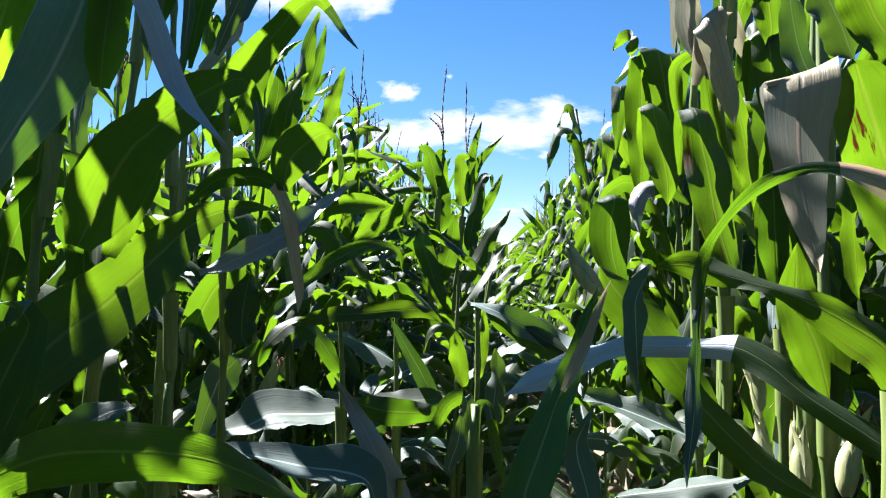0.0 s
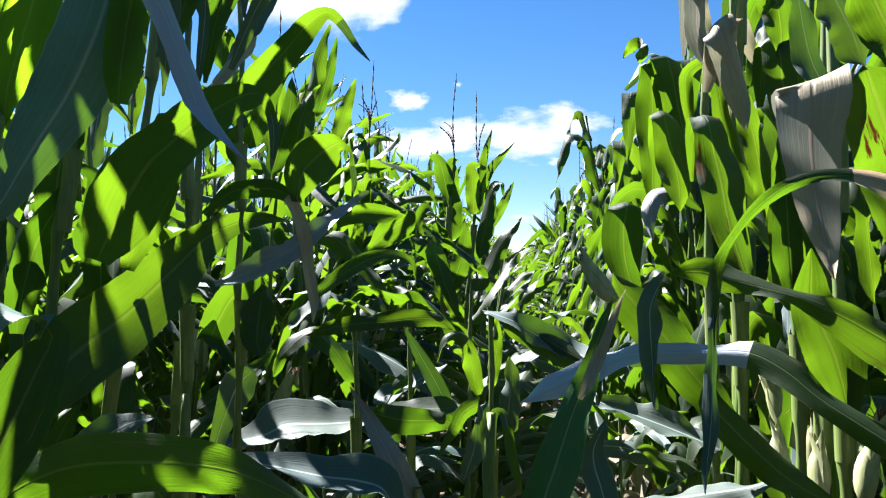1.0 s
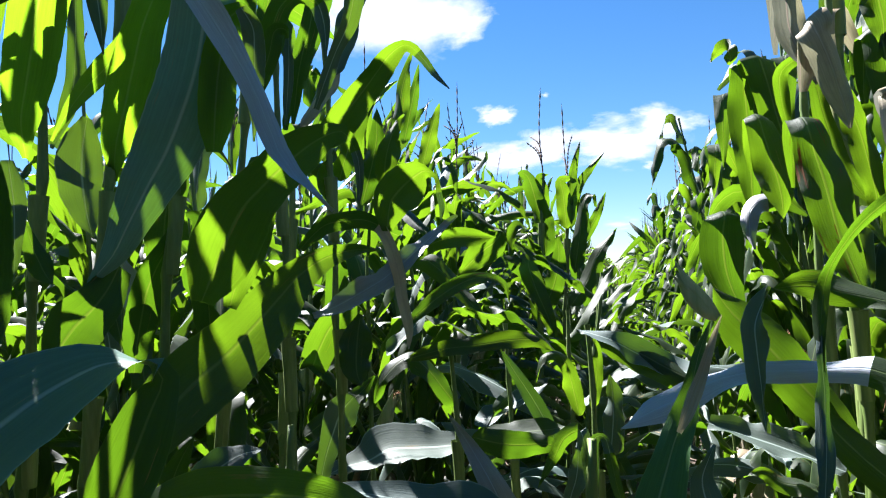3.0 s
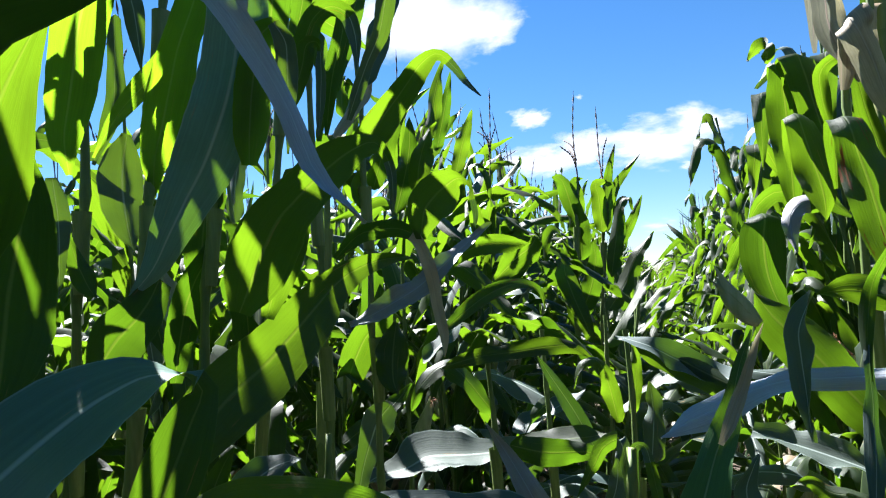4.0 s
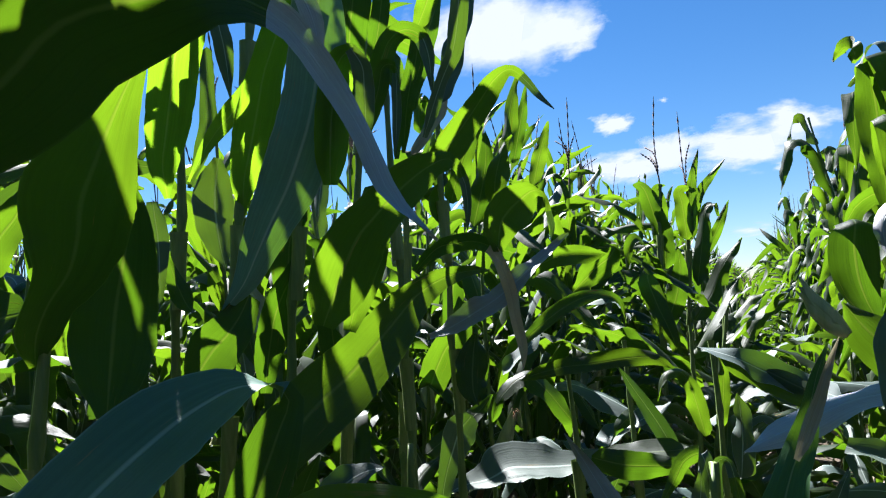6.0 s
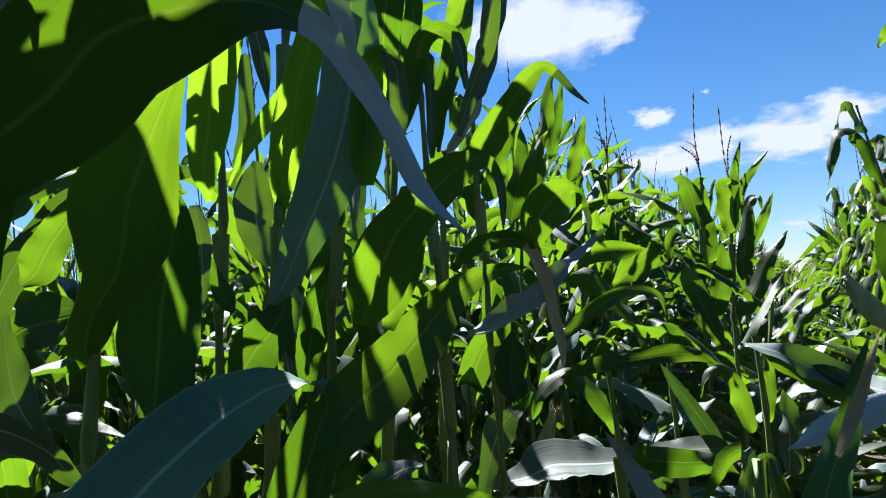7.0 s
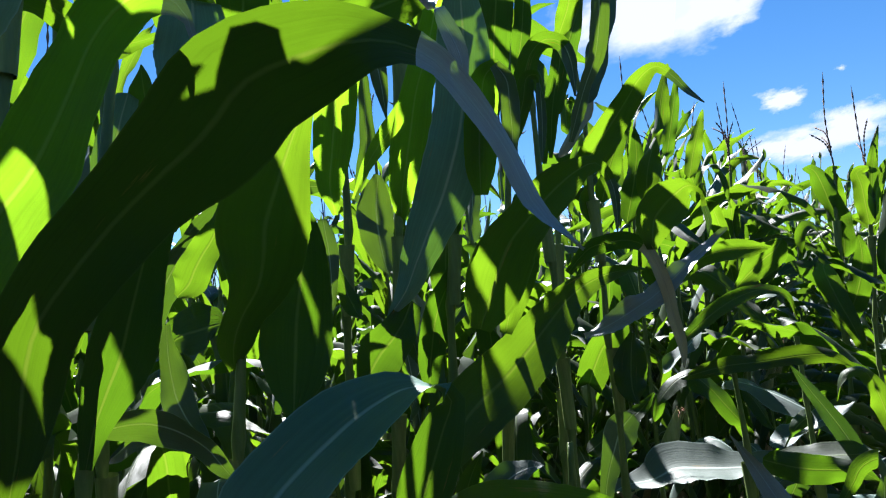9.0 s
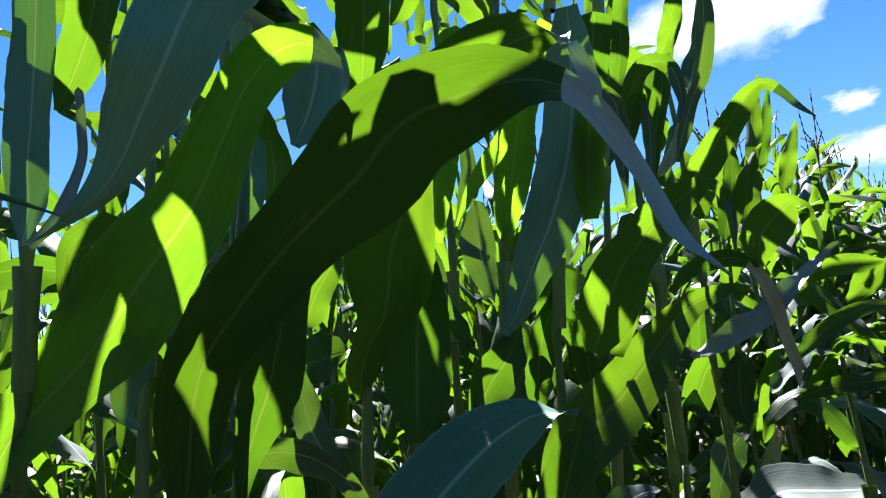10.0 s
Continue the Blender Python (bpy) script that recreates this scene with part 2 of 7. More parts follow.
def add_blade(geo, pts, width, sides, rows=16, half=2, keel=0.22, wave=0.006, seed=0, base=0.62, slot=0, tip=1.0, ragged=0.0, neck=0.3, upper=1.1, shape=None):
    """A maize blade along pts. sides: the way across the blade, from its foot to its tip. shape: its width from foot to tip, as a share of width."""
    rng = np.random.default_rng(seed)
    p, length = smooth_line(pts, rows)
    s = np.linspace(0, 1, rows)
    tan = unit(np.gradient(p, axis=0))
    sv = np.asarray(sides, float)
    across = np.stack([np.interp(s, np.linspace(0, 1, len(sv)), sv[:, k]) for k in range(3)], 1)
    across = unit(across - (across * tan).sum(1, keepdims=True) * tan)
    up = np.cross(across, tan)
    w = width * np.minimum(1, base + (1 - base) * (s / 0.3)) * np.clip(1 - np.clip((s - 0.3) / 0.7, 0, 1) ** (1.9 * tip), 0.015, 1) ** 0.85
    w = w * np.clip(neck + (1 - neck) * s / 0.06, 0, 1)
    if shape:
        w = width * np.interp(s, np.linspace(0, 1, len(shape)), shape)
        w = np.convolve(np.pad(w, 2, mode="edge"), (0.1, 0.2, 0.4, 0.2, 0.1), "valid")
        w[-1] = min(w[-1], 0.002)
    cols = np.linspace(-1, 1, 2 * half + 1)
    ph = rng.uniform(0, 6.28, 4)
    fr = rng.uniform(2.0, 4.5, 2) * max(length, 0.3) / 0.6
    ripple = np.stack([np.sin(ph[0] + fr[0] * 6.28 * s) + 0.5 * np.sin(ph[2] + 2.1 * fr[0] * 6.28 * s),
                       np.sin(ph[1] + fr[1] * 6.28 * s) + 0.5 * np.sin(ph[3] + 1.8 * fr[1] * 6.28 * s)], 1) * wave
    wl = 1 + ragged * rng.normal(0, 1, (rows, 2))
    side = np.where(cols[None, :] < 0, wl[:, :1], wl[:, 1:])
    fold = np.abs(cols)[None, :] ** 1.4
    lift = keel * fold * w[:, None] * 0.5 + np.where(cols[None, :] < 0, ripple[:, :1], ripple[:, 1:]) * np.abs(cols)[None, :] ** 2
    q = p[:, None] + across[:, None] * (cols[None, :] * w[:, None] * 0.5 * side)[..., None] + up[:, None] * lift[..., None]
    uv = np.stack(np.broadcast_arrays((cols * 0.5 + 0.5)[None, :], (s * length)[:, None]), -1)
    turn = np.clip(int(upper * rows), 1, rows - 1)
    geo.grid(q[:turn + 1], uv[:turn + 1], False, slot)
    if turn < rows - 2:      # past its twist the blade shows its waxy upper side, some with painted sky sheen
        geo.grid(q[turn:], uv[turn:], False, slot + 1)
    return p, w


def part(name, me, parent, label=""):
    """One mesh object under a thing or a part."""
    ob = new(name, me)
    ob.parent = parent
    return tagged(ob, label)


# ---- maize plants ----


def stalk_geo(geo, axis, r0=0.013, r1=0.005, joints=11, slot=0, seed=0):
    """A jointed stalk along axis, thicker at its nodes and in its leaf sheaths."""
    rng = np.random.default_rng(seed)
    p, length = smooth_line(axis, joints * 6 + 1)
    t = np.linspace(0, 1, len(p))
    # a slight zigzag from joint to joint
    way = rng.uniform(0, 6.28)
    zig = np.interp(np.arange(len(p)), np.arange(joints + 1) * 6, 0.0035 * (-1.0) ** np.arange(joints + 1)) + 0.007 * np.sin(t * rng.uniform(5, 9) + way) * np.sin(t * 3.14)
    p = p + zig[:, None] * np.array([math.cos(way), math.sin(way), 0.0])
    r = r0 + (r1 - r0) * t ** 1.2
    k = np.arange(len(p)) % 6
    r = r * np.array([1.34, 1.14, 1.08, 1.0, 0.94, 0.97])[k]
    add_tube(geo, p, r, 8, slot)
    return p


def tassel_geo(geo, foot, way, size, seed, slot=0, spikelets=True):
    """A tassel: a main spike and thin side branches set with spikelets."""
    rng = np.random.default_rng(seed)
    foot, way = np.asarray(foot, float), unit(np.asarray(way, float))
    tops = [(foot, foot + way * size * 0.5 + rng.normal(0, 0.008, 3), foot + way * size + rng.normal(0, 0.015, 3))]
    for i in range(rng.integers(2, 6)):
        a = rng.uniform(0, 6.28)
        out = np.array([math.cos(a), math.sin(a), 0]) * rng.uniform(0.15, 0.55)
        st = foot + way * size * rng.uniform(0.02, 0.3)
        ln = size * rng.uniform(0.4, 0.62)
        tops.append((st, st + (way * 0.75 + out * 0.55) * ln * 0.5, st + (way * 0.8 + out) * ln - np.array([0, 0, ln * 0.18])))
    for k, line in enumerate(tops):
        n = 20 if spikelets else 5
        r = np.full(n, 0.0032 if spikelets else 0.003)
        if spikelets:
            r = 0.0012 + 0.0028 * (np.arange(n) % 2)
        r[0] = 0.0022
        r[-1] = 0.0008
        add_tube(geo, line, r, 5, slot, n)


def ear_parts(parent, foot, way, size=0.2, seed=0, silk=True):
    """A cob in its husk, with its silk."""
    rng = np.random.default_rng(seed)
    foot, way = np.asarray(foot, float), unit(np.asarray(way, float))
    geo = Geo()
    t = np.linspace(0, 1, 14)
    bend = np.cross(way, [0.3, 0.5, 0.1])
    line = foot + way * (size * t)[:, None] + bend * (0.012 * np.sin(t * 3.1))[:, None]
    r = size * 0.15 * np.array([0.45, .75, .93, 1, 1.02, 1.02, 1, .96, .88, .78, .62, .45, .28, .12])
    add_tube(geo, line, r, 12)
    # outer husk blades that stand off the cob
    for i in range(4):
        a = i * 1.6 + rng.uniform(0, 0.6)
        o = unit(np.cross(way, [math.cos(a), math.sin(a), 0.2]))
        sd = np.cross(way, o)
        k = size * 0.155
        add_blade(geo, [foot + o * k * 0.5, foot + way * size * 0.35 + o * k, foot + way * size * 0.8 + o * k * 0.8,
                        foot + way * size * rng.uniform(1.02, 1.25) + o * k * rng.uniform(0.3, 1.1)], size * 0.26, [sd, sd],
                  8, 2, -0.9, 0.001, seed + i)
    ear = part("ear", geo.mesh("ear", HUSK), parent, "pale green husked ear")
    if silk:
        g = Geo()
        tip = foot + way * size * 0.97
        for i in range(14):
            d = unit(way * 0.7 + rng.normal(0, 0.5, 3))
            ln = rng.uniform(0.03, 0.06)
            add_tube(g, [tip, tip + d * ln * 0.6, tip + d * ln - np.array([0, 0, ln * 0.5])], [0.0012, 0.001, 0.0006], 3, 0, 6)
        part("silk", g.mesh("silk", SILK), ear, "dried brown silk")
    return ear


def arching(foot, az, rise, drop, length, bend=1.6, sway=0.0, fold=0.0):
    """The midrib of a blade that leaves its stalk at the angle rise and arches over to drop (degrees above level)."""
    n, p, pts = 13, np.asarray(foot, float), []
    for i in range(n):
        pts.append(p)
        s = i / (n - 1)
        e = radians(rise - (rise - drop) * (1 / (1 + math.exp((fold - s) / 0.05)) if fold else s ** bend))
        a = az + sway * s ** 2
        p = p + np.array([math.cos(a) * math.cos(e), math.sin(a) * math.cos(e), math.sin(e)]) * length / (n - 1)
    return pts


def plant_spec(seed, height, low=0.25, tassel=True, hang=0.35, reach=1.0, spread=0.0):
    """Chance numbers of one grown plant: its stalk, its blades, and its ear."""
    rng = np.random.default_rng(seed)
    lean = rng.normal(0, 0.045, 2) * height
    top = height * (0.86 if tassel else 0.95)
    axis = [np.array([0, 0, 0.0]), np.array([lean[0] * 0.25, lean[1] * 0.25, top * 0.4]),
            np.array([lean[0] * 0.6, lean[1] * 0.6, top * 0.72]), np.array([lean[0], lean[1], top])]
    line, _ = smooth_line(axis, 61)
    blades, az0 = [], rng.uniform(0, 6.28)
    count = 13
    for i in range(count):
        f = low / height + (0.94 - low / height) * i / (count - 1)
        foot = line[min(60, int(f * 60))]
        az = az0 + (i % 2) * math.pi + rng.normal(0, 0.35)
        high = i / (count - 1)
        rise = rng.uniform(44, 68) + 18 * high ** 2 - spread
        drop = rng.uniform(-88, -45) + (95 * (high - 0.7) / 0.3 if high > 0.8 else 0) + (rng.uniform(15, 60) if rng.random() < 0.2 else 0)
        length = (0.62 + 0.3 * math.sin(math.pi * min(1, 0.2 + 0.75 * high))) * rng.uniform(0.82, 1.08) * (0.62 if high > 0.9 else 1) * (0.6 + 0.4 * height / 2.4) * reach
        fold = rng.uniform(0.22, 0.42) + (0.14 if hang > 0.8 else 0) if rng.random() < hang else 0.0
        if fold and hang > 0.8:
            rise, drop, length = rng.uniform(62, 80), rng.uniform(-88, -60), length * 0.85
        width = rng.uniform(0.06, 0.098) * (0.7 if high > 0.85 else 1) * reach ** 0.5
        across = np.array([-math.sin(az), math.cos(az), rng.normal(0, 0.6 if fold else 0.4)])
        across2 = across + rng.normal(0, 0.8, 3)
        blades.append((arching(foot, az, rise, drop, length, rng.uniform(1.0, 2.6), rng.normal(0, 0.6), fold), width, [across, across2], int(rng.integers(1e6)), high))
    return axis, line, blades, rng


def maize_plant(seed, height, at, label, tassel=True, ear=True, low=0.25, hang=0.35, reach=1.0, spread=0.0):
    axis, line, blades, rng = plant_spec(seed, height, low, tassel, hang, reach, spread)
    plant = tagged(new("maize_plant"), label, "maize plant", "maize plants in the field")
    plant.matrix_basis = at
    g = Geo()
    stalk_geo(g, axis, 0.0115, 0.005, 11, 0, seed)
    part("stalk", g.mesh("stalk", STALK), plant)
    for pts, width, sides, sd, high in blades:
        g = Geo()
        add_blade(g, pts, width, sides, 24, 2, 0.5, 0.011, sd, ragged=0.03)
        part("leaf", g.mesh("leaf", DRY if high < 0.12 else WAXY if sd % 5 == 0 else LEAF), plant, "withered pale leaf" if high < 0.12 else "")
    if tassel:
        g = Geo()
        tassel_geo(g, line[-1], line[-1] - line[-6] + np.array([0, 0, 0.01]), height * 0.16, seed + 7)
        part("tassel", g.mesh("tassel", TASSEL), plant, "thin purplish brown tassel")
    if ear:
        az = rng.uniform(0, 6.28)
        ear_parts(plant, line[int(60 * 0.46)] + 0.012 * np.array([math.cos(az), math.sin(az), 0]),
                  [math.cos(az) * 0.45, math.sin(az) * 0.45, 1.0], 0.2, seed + 9)
    return plant


def field_stuff(name, places, specs, label):
    """Far plants that nobody could count, as one mesh."""
    packs = []
    for seed, height in specs:
        axis, line, blades, rng = plant_spec(seed, height)
        g = Geo()
        add_tube(g, axis, [0.012, 0.005], 4, 1, 5)
        for pts, width, sides, sd, high in blades:
            add_blade(g, pts, width, sides, 9, 1, 0.25, 0.0, sd)
        tassel_geo(g, line[-1], (0, 0, 1), height * 0.16, seed, 2, False)
        packs.append(g.arrays())
    vs, fs, us, ms, n = [], [], [], [], 0
    for k, (x, y, turn, size) in enumerate(places):
        v, f, uv, mi = packs[k % len(packs)]
        c, s = math.cos(turn) * size, math.sin(turn) * size
        w = np.stack([v[:, 0] * c - v[:, 1] * s + x, v[:, 0] * s + v[:, 1] * c + y, v[:, 2] * size], 1)
        vs.append(w), fs.append(f + n), us.append(uv), ms.append(mi)
        n += len(v)
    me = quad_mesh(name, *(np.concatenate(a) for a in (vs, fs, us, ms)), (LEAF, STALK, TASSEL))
    return tagged(new(name, me), label, "maize field", kind="stuff")


# ---- ground ----
def make_ground():
    n = 90
    k = np.linspace(-1, 1, n)
    k = np.sign(k) * (np.abs(k) ** 5) * 2500 + k * 6
    x, y = np.meshgrid(k, k)
    near = np.exp(-(x ** 2 + y ** 2) / 300)
    z = near * (0.03 * np.sin(x * 9.0 + 0.6) + 0.02 * np.sin(y * 3.1 + x) * np.cos(x * 2.3))
    g = Geo()
    g.grid(np.stack([x, y, z - 0.02], -1), np.stack([x, y], -1))
    return tagged(new("ground", g.mesh("ground", SOIL)), "bare brown field soil between the maize rows", "soil", kind="structure")


make_ground()

def near_plant(foot, middle, top, label, tassel, crown=0):
    """A plant that stands close by: its stalk, and its blades by near_leaf()."""
    foot, middle, top = (np.array(p) for p in (foot, middle, top))
    plant = tagged(new("maize_plant"), label, "maize plant", "maize plants in the field")
    plant.matrix_basis = pose(*foot)
    g = Geo()
    joints = max(5, int(top[2] / 0.17))
    stalk_geo(g, [np.zeros(3), middle - foot, top - foot], 0.011, 0.006, joints, 0, int(abs(foot[0] * 517 + foot[1] * 331)))
    part("stalk", g.mesh("stalk", STALK), plant)
    # leaf sheaths that clasp the stalk above every second joint
    axis, _ = smooth_line([np.zeros(3), middle - foot, top - foot], joints * 6 + 1)
    for k in range(1, joints - 1, 2):
        g = Geo()
        add_tube(g, axis[k * 6:k * 6 + 6], [0.0135, 0.0142, 0.0138, 0.0148, 0.017], 10)
        part("sheath", g.mesh("sheath", SHEATH), plant, "pale yellow-green leaf sheath")
    # the upper blades, over head height, that shade the rest
    rng = np.random.default_rng(int(abs(foot[0] * 731 + foot[1] * 977)))
    az = rng.uniform(0, 6.28)
    for i in range(crown):
        az += math.pi + rng.normal(0, 0.5)
        at_z = top[2] - 0.1 - 0.11 * i
        p = middle - foot + (top - middle) * (at_z - middle[2]) / (top[2] - middle[2])
        across = np.array([-math.sin(az), math.cos(az), rng.normal(0, 0.3)])
        g = Geo()
        add_blade(g, arching(p, az, rng.uniform(45, 62), rng.uniform(-5, 25), rng.uniform(0.5, 0.72), 1.5, rng.normal(0, 0.4)),
                  rng.uniform(0.085, 0.105), [across, across + rng.normal(0, 0.4, 3)], 20, 2, 0.3, 0.008, i)
        part("leaf", g.mesh("leaf", LEAF), plant)
    if tassel:
        g = Geo()
        tassel_geo(g, top - foot, (0.02, 0.03, 1), 0.36, int(abs(foot[0]) * 1000))
        part("tassel", g.mesh("tassel", TASSEL), plant, "thin purplish brown tassel")
    return plant


def near_leaf(plant, line, width, sides, seed, mat=None, base=0.7, tip=1.0, keel=0.22, wave=0.007, neck=0.3, ragged=0.012, upper=1.1, sheen=0, shape=None, mat2=None):
    """A blade seen close by."""
    g = Geo()
    p, w = add_blade(g, line, width, sides, 40, 4, keel, wave, seed, base, 0, tip, ragged, neck, upper, shape)
    leaf = part("leaf", g.mesh("leaf", mat or LEAF, mat2 or (PALE if sheen else WAXY)), plant, {DRY: "withered pale leaf", DULL: "greyed leaf", SCARRED: "leaf with brown scorched streaks", GREEN: "dark green upright leaf", SKY_TINT: "leaf with blue-green sky sheen", TEAL: "dark leaf with blue-green sky sheen", WAXY: "blue-grey waxy leaf", PALE: "leaf with pale blue-grey sheen"}.get(mat, ""))
    return leaf


# ---- the plants beside the path, leaf by leaf ----

plant = near_plant((-0.761, 0.216, 0.000), (-0.814, 0.383, 1.461), (-0.851, 0.496, 2.450), 'tall maize plant with a great dark leaf arching over the path', False, 1)
near_leaf(plant, [(-0.005, 0.051, 1.392), (0.006, 0.060, 1.457), (0.018, 0.063, 1.523), (0.047, 0.067, 1.582), (0.088, 0.087, 1.632), (0.131, 0.110, 1.678), (0.181, 0.131, 1.716), (0.237, 0.148, 1.749), (0.291, 0.158, 1.788), (0.350, 0.180, 1.802), (0.406, 0.215, 1.808), (0.425, 0.278, 1.803), (0.437, 0.330, 1.762), (0.448, 0.372, 1.712), (0.462, 0.395, 1.650), (0.500, 0.414, 1.599)], 0.132, [(0.39, 0.90, -0.22), (0.39, 0.91, -0.16), (0.38, 0.91, -0.16), (0.33, 0.82, -0.48), (0.26, 0.70, -0.67), (0.41, 0.84, -0.34), (0.41, 0.85, -0.32), (0.39, 0.82, -0.41), (0.53, 0.84, -0.14), (0.58, 0.78, -0.25), (0.58, 0.68, -0.45), (-0.34, -0.16, -0.93), (-0.43, -0.54, -0.73), (-0.34, -0.85, -0.41), (-0.24, -0.92, -0.30), (-0.26, -0.95, -0.17)], 1001, mat=SHADED, shape=[0.08, 0.40, 0.66, 0.60, 0.74, 0.69, 0.82, 0.99, 1.00, 0.89, 0.42, 0.19, 0.24, 0.24, 0.17, 0.03], upper=0.7, keel=0.12, wave=0.004, mat2=SHEEN)
near_leaf(plant, [(-0.036, 0.149, 1.414), (-0.032, 0.159, 1.458), (-0.022, 0.172, 1.500), (-0.010, 0.185, 1.541), (0.001, 0.193, 1.585), (0.013, 0.200, 1.627), (0.028, 0.206, 1.670), (0.045, 0.212, 1.711)], 0.080, [(0.36, 0.91, -0.20), (0.34, 0.93, 0.12), (0.37, 0.92, -0.11), (0.37, 0.89, -0.27), (0.38, 0.90, -0.21), (0.37, 0.89, -0.28), (0.35, 0.87, -0.36), (0.34, 0.87, -0.37)], 1002, shape=[0.15, 0.47, 0.78, 1.00, 0.91, 0.77, 0.65, 0.57], wave=0.004)
near_leaf(plant, [(0.118, 0.300, 1.833), (0.148, 0.305, 1.855), (0.178, 0.308, 1.876), (0.210, 0.310, 1.895), (0.244, 0.319, 1.904), (0.280, 0.330, 1.909), (0.315, 0.340, 1.912), (0.352, 0.346, 1.912), (0.384, 0.344, 1.897), (0.395, 0.361, 1.867), (0.399, 0.377, 1.833), (0.394, 0.387, 1.798)], 0.078, [(0.47, 0.49, -0.73), (0.52, 0.52, -0.68), (0.68, 0.55, -0.48), (0.85, 0.51, -0.13), (0.77, 0.52, -0.37), (0.65, 0.50, -0.57), (0.65, 0.48, -0.60), (0.64, 0.45, -0.62), (0.64, 0.44, -0.63), (-0.58, -0.22, -0.78), (-0.75, -0.41, -0.52), (-0.77, -0.46, -0.45)], 1003, shape=[0.30, 0.58, 0.58, 0.68, 0.84, 1.00, 0.99, 0.70, 0.22, 0.26, 0.29, 0.03], upper=0.72, mat2=SHEEN, wave=0.004)
# five unseen blades added overhead to shade the great leaf and its neighbours
near_leaf(plant, [(0.000, 0.000, 2.243), (-0.176, 0.196, 2.308), (-0.352, 0.392, 2.293), (-0.310, 0.437, 2.323), (-0.233, 0.465, 2.357), (-0.166, 0.482, 2.396), (-0.122, 0.500, 2.427)], 0.150, [(0.10, -0.85, 0.52), (0.10, -0.85, 0.52)], 1004, tip=2.0)
near_leaf(plant, [(0.000, 0.000, 2.300), (-0.125, 0.263, 2.413), (-0.249, 0.526, 2.446), (-0.178, 0.560, 2.478), (-0.125, 0.593, 2.509), (-0.093, 0.631, 2.535), (-0.062, 0.687, 2.566)], 0.080, [(0.28, -0.76, 0.59), (0.28, -0.76, 0.59)], 1005, tip=2.0)
near_leaf(plant, [(0.000, 0.000, 2.300), (-0.216, 0.285, 2.422), (-0.432, 0.569, 2.464), (-0.360, 0.584, 2.532), (-0.280, 0.614, 2.576), (-0.222, 0.643, 2.605)], 0.080, [(-0.01, -0.88, 0.47), (-0.01, -0.88, 0.47)], 1006, tip=2.0)
near_leaf(plant, [(0.000, 0.000, 2.184), (-0.109, 0.179, 2.249), (-0.217, 0.359, 2.234), (-0.154, 0.376, 2.287), (-0.103, 0.391, 2.321), (-0.063, 0.410, 2.338)], 0.100, [(-0.02, -0.88, 0.47), (-0.02, -0.88, 0.47)], 1007, tip=2.0)
near_leaf(plant, [(0.000, 0.000, 2.300), (-0.272, 0.406, 2.369), (-0.544, 0.811, 2.358), (-0.509, 0.839, 2.418), (-0.479, 0.857, 2.470)], 0.070, [(-0.10, -0.90, 0.42), (-0.10, -0.90, 0.42)], 1008, tip=2.0)

plant = near_plant((-0.904, 0.152, 0.000), (-0.915, 0.302, 1.475), (-0.923, 0.400, 2.450), 'tall maize plant with a broad leaf in dappled sun', False, 1)
near_leaf(plant, [(-0.051, -0.015, 1.462), (-0.038, 0.003, 1.514), (-0.019, 0.036, 1.555), (0.003, 0.070, 1.594), (0.031, 0.096, 1.636), (0.062, 0.117, 1.678), (0.094, 0.138, 1.719), (0.128, 0.158, 1.759), (0.162, 0.169, 1.802), (0.196, 0.177, 1.846), (0.234, 0.182, 1.887), (0.282, 0.191, 1.915), (0.336, 0.199, 1.910), (0.368, 0.213, 1.871), (0.362, 0.219, 1.816)], 0.149, [(0.58, 0.27, -0.77), (0.52, 0.13, -0.84), (0.58, 0.35, -0.74), (0.66, 0.52, -0.54), (0.71, 0.59, -0.39), (0.72, 0.59, -0.37), (0.71, 0.55, -0.44), (0.72, 0.55, -0.42), (0.76, 0.55, -0.34), (0.79, 0.55, -0.27), (0.77, 0.56, -0.30), (0.66, 0.58, -0.48), (0.37, 0.51, -0.78), (-0.29, 0.15, -0.95), (-0.69, -0.42, -0.59)], 1009, mat=LIGHTENED, shape=[0.23, 0.56, 0.64, 0.70, 0.91, 1.00, 0.88, 0.76, 0.66, 0.56, 0.46, 0.46, 0.32, 0.08, 0.03], mat2=PALE, upper=0.86, keel=0.12, wave=0.004)
near_leaf(plant, [(0.044, 0.181, 1.633), (0.029, 0.158, 1.626), (0.017, 0.140, 1.610), (0.009, 0.132, 1.585), (0.004, 0.126, 1.558), (0.001, 0.128, 1.530), (0.002, 0.144, 1.509)], 0.078, [(0.08, 0.65, 0.75), (0.12, 0.84, 0.53), (0.13, 0.89, 0.43), (0.13, 0.94, 0.30), (0.13, 0.99, 0.05), (0.12, 0.96, -0.23), (0.12, 0.91, -0.39)], 1010, mat=SKY_TINT, shape=[0.19, 0.78, 1.00, 0.74, 0.47, 0.33, 0.03], wave=0.004)
# two more added above the view, only to cast shade
near_leaf(plant, [(0.000, 0.000, 2.071), (-0.142, 0.250, 2.136), (-0.284, 0.499, 2.121), (-0.288, 0.502, 2.168), (-0.286, 0.491, 2.210)], 0.075, [(-0.71, -0.69, -0.08), (-0.71, -0.69, -0.08)], 1011, tip=2.0)
near_leaf(plant, [(0.000, 0.000, 2.245), (0.051, 0.172, 2.310), (0.102, 0.344, 2.295), (0.114, 0.369, 2.285), (0.125, 0.395, 2.268)], 0.080, [(0.82, -0.08, 0.57), (0.82, -0.08, 0.57)], 1012, tip=2.0)

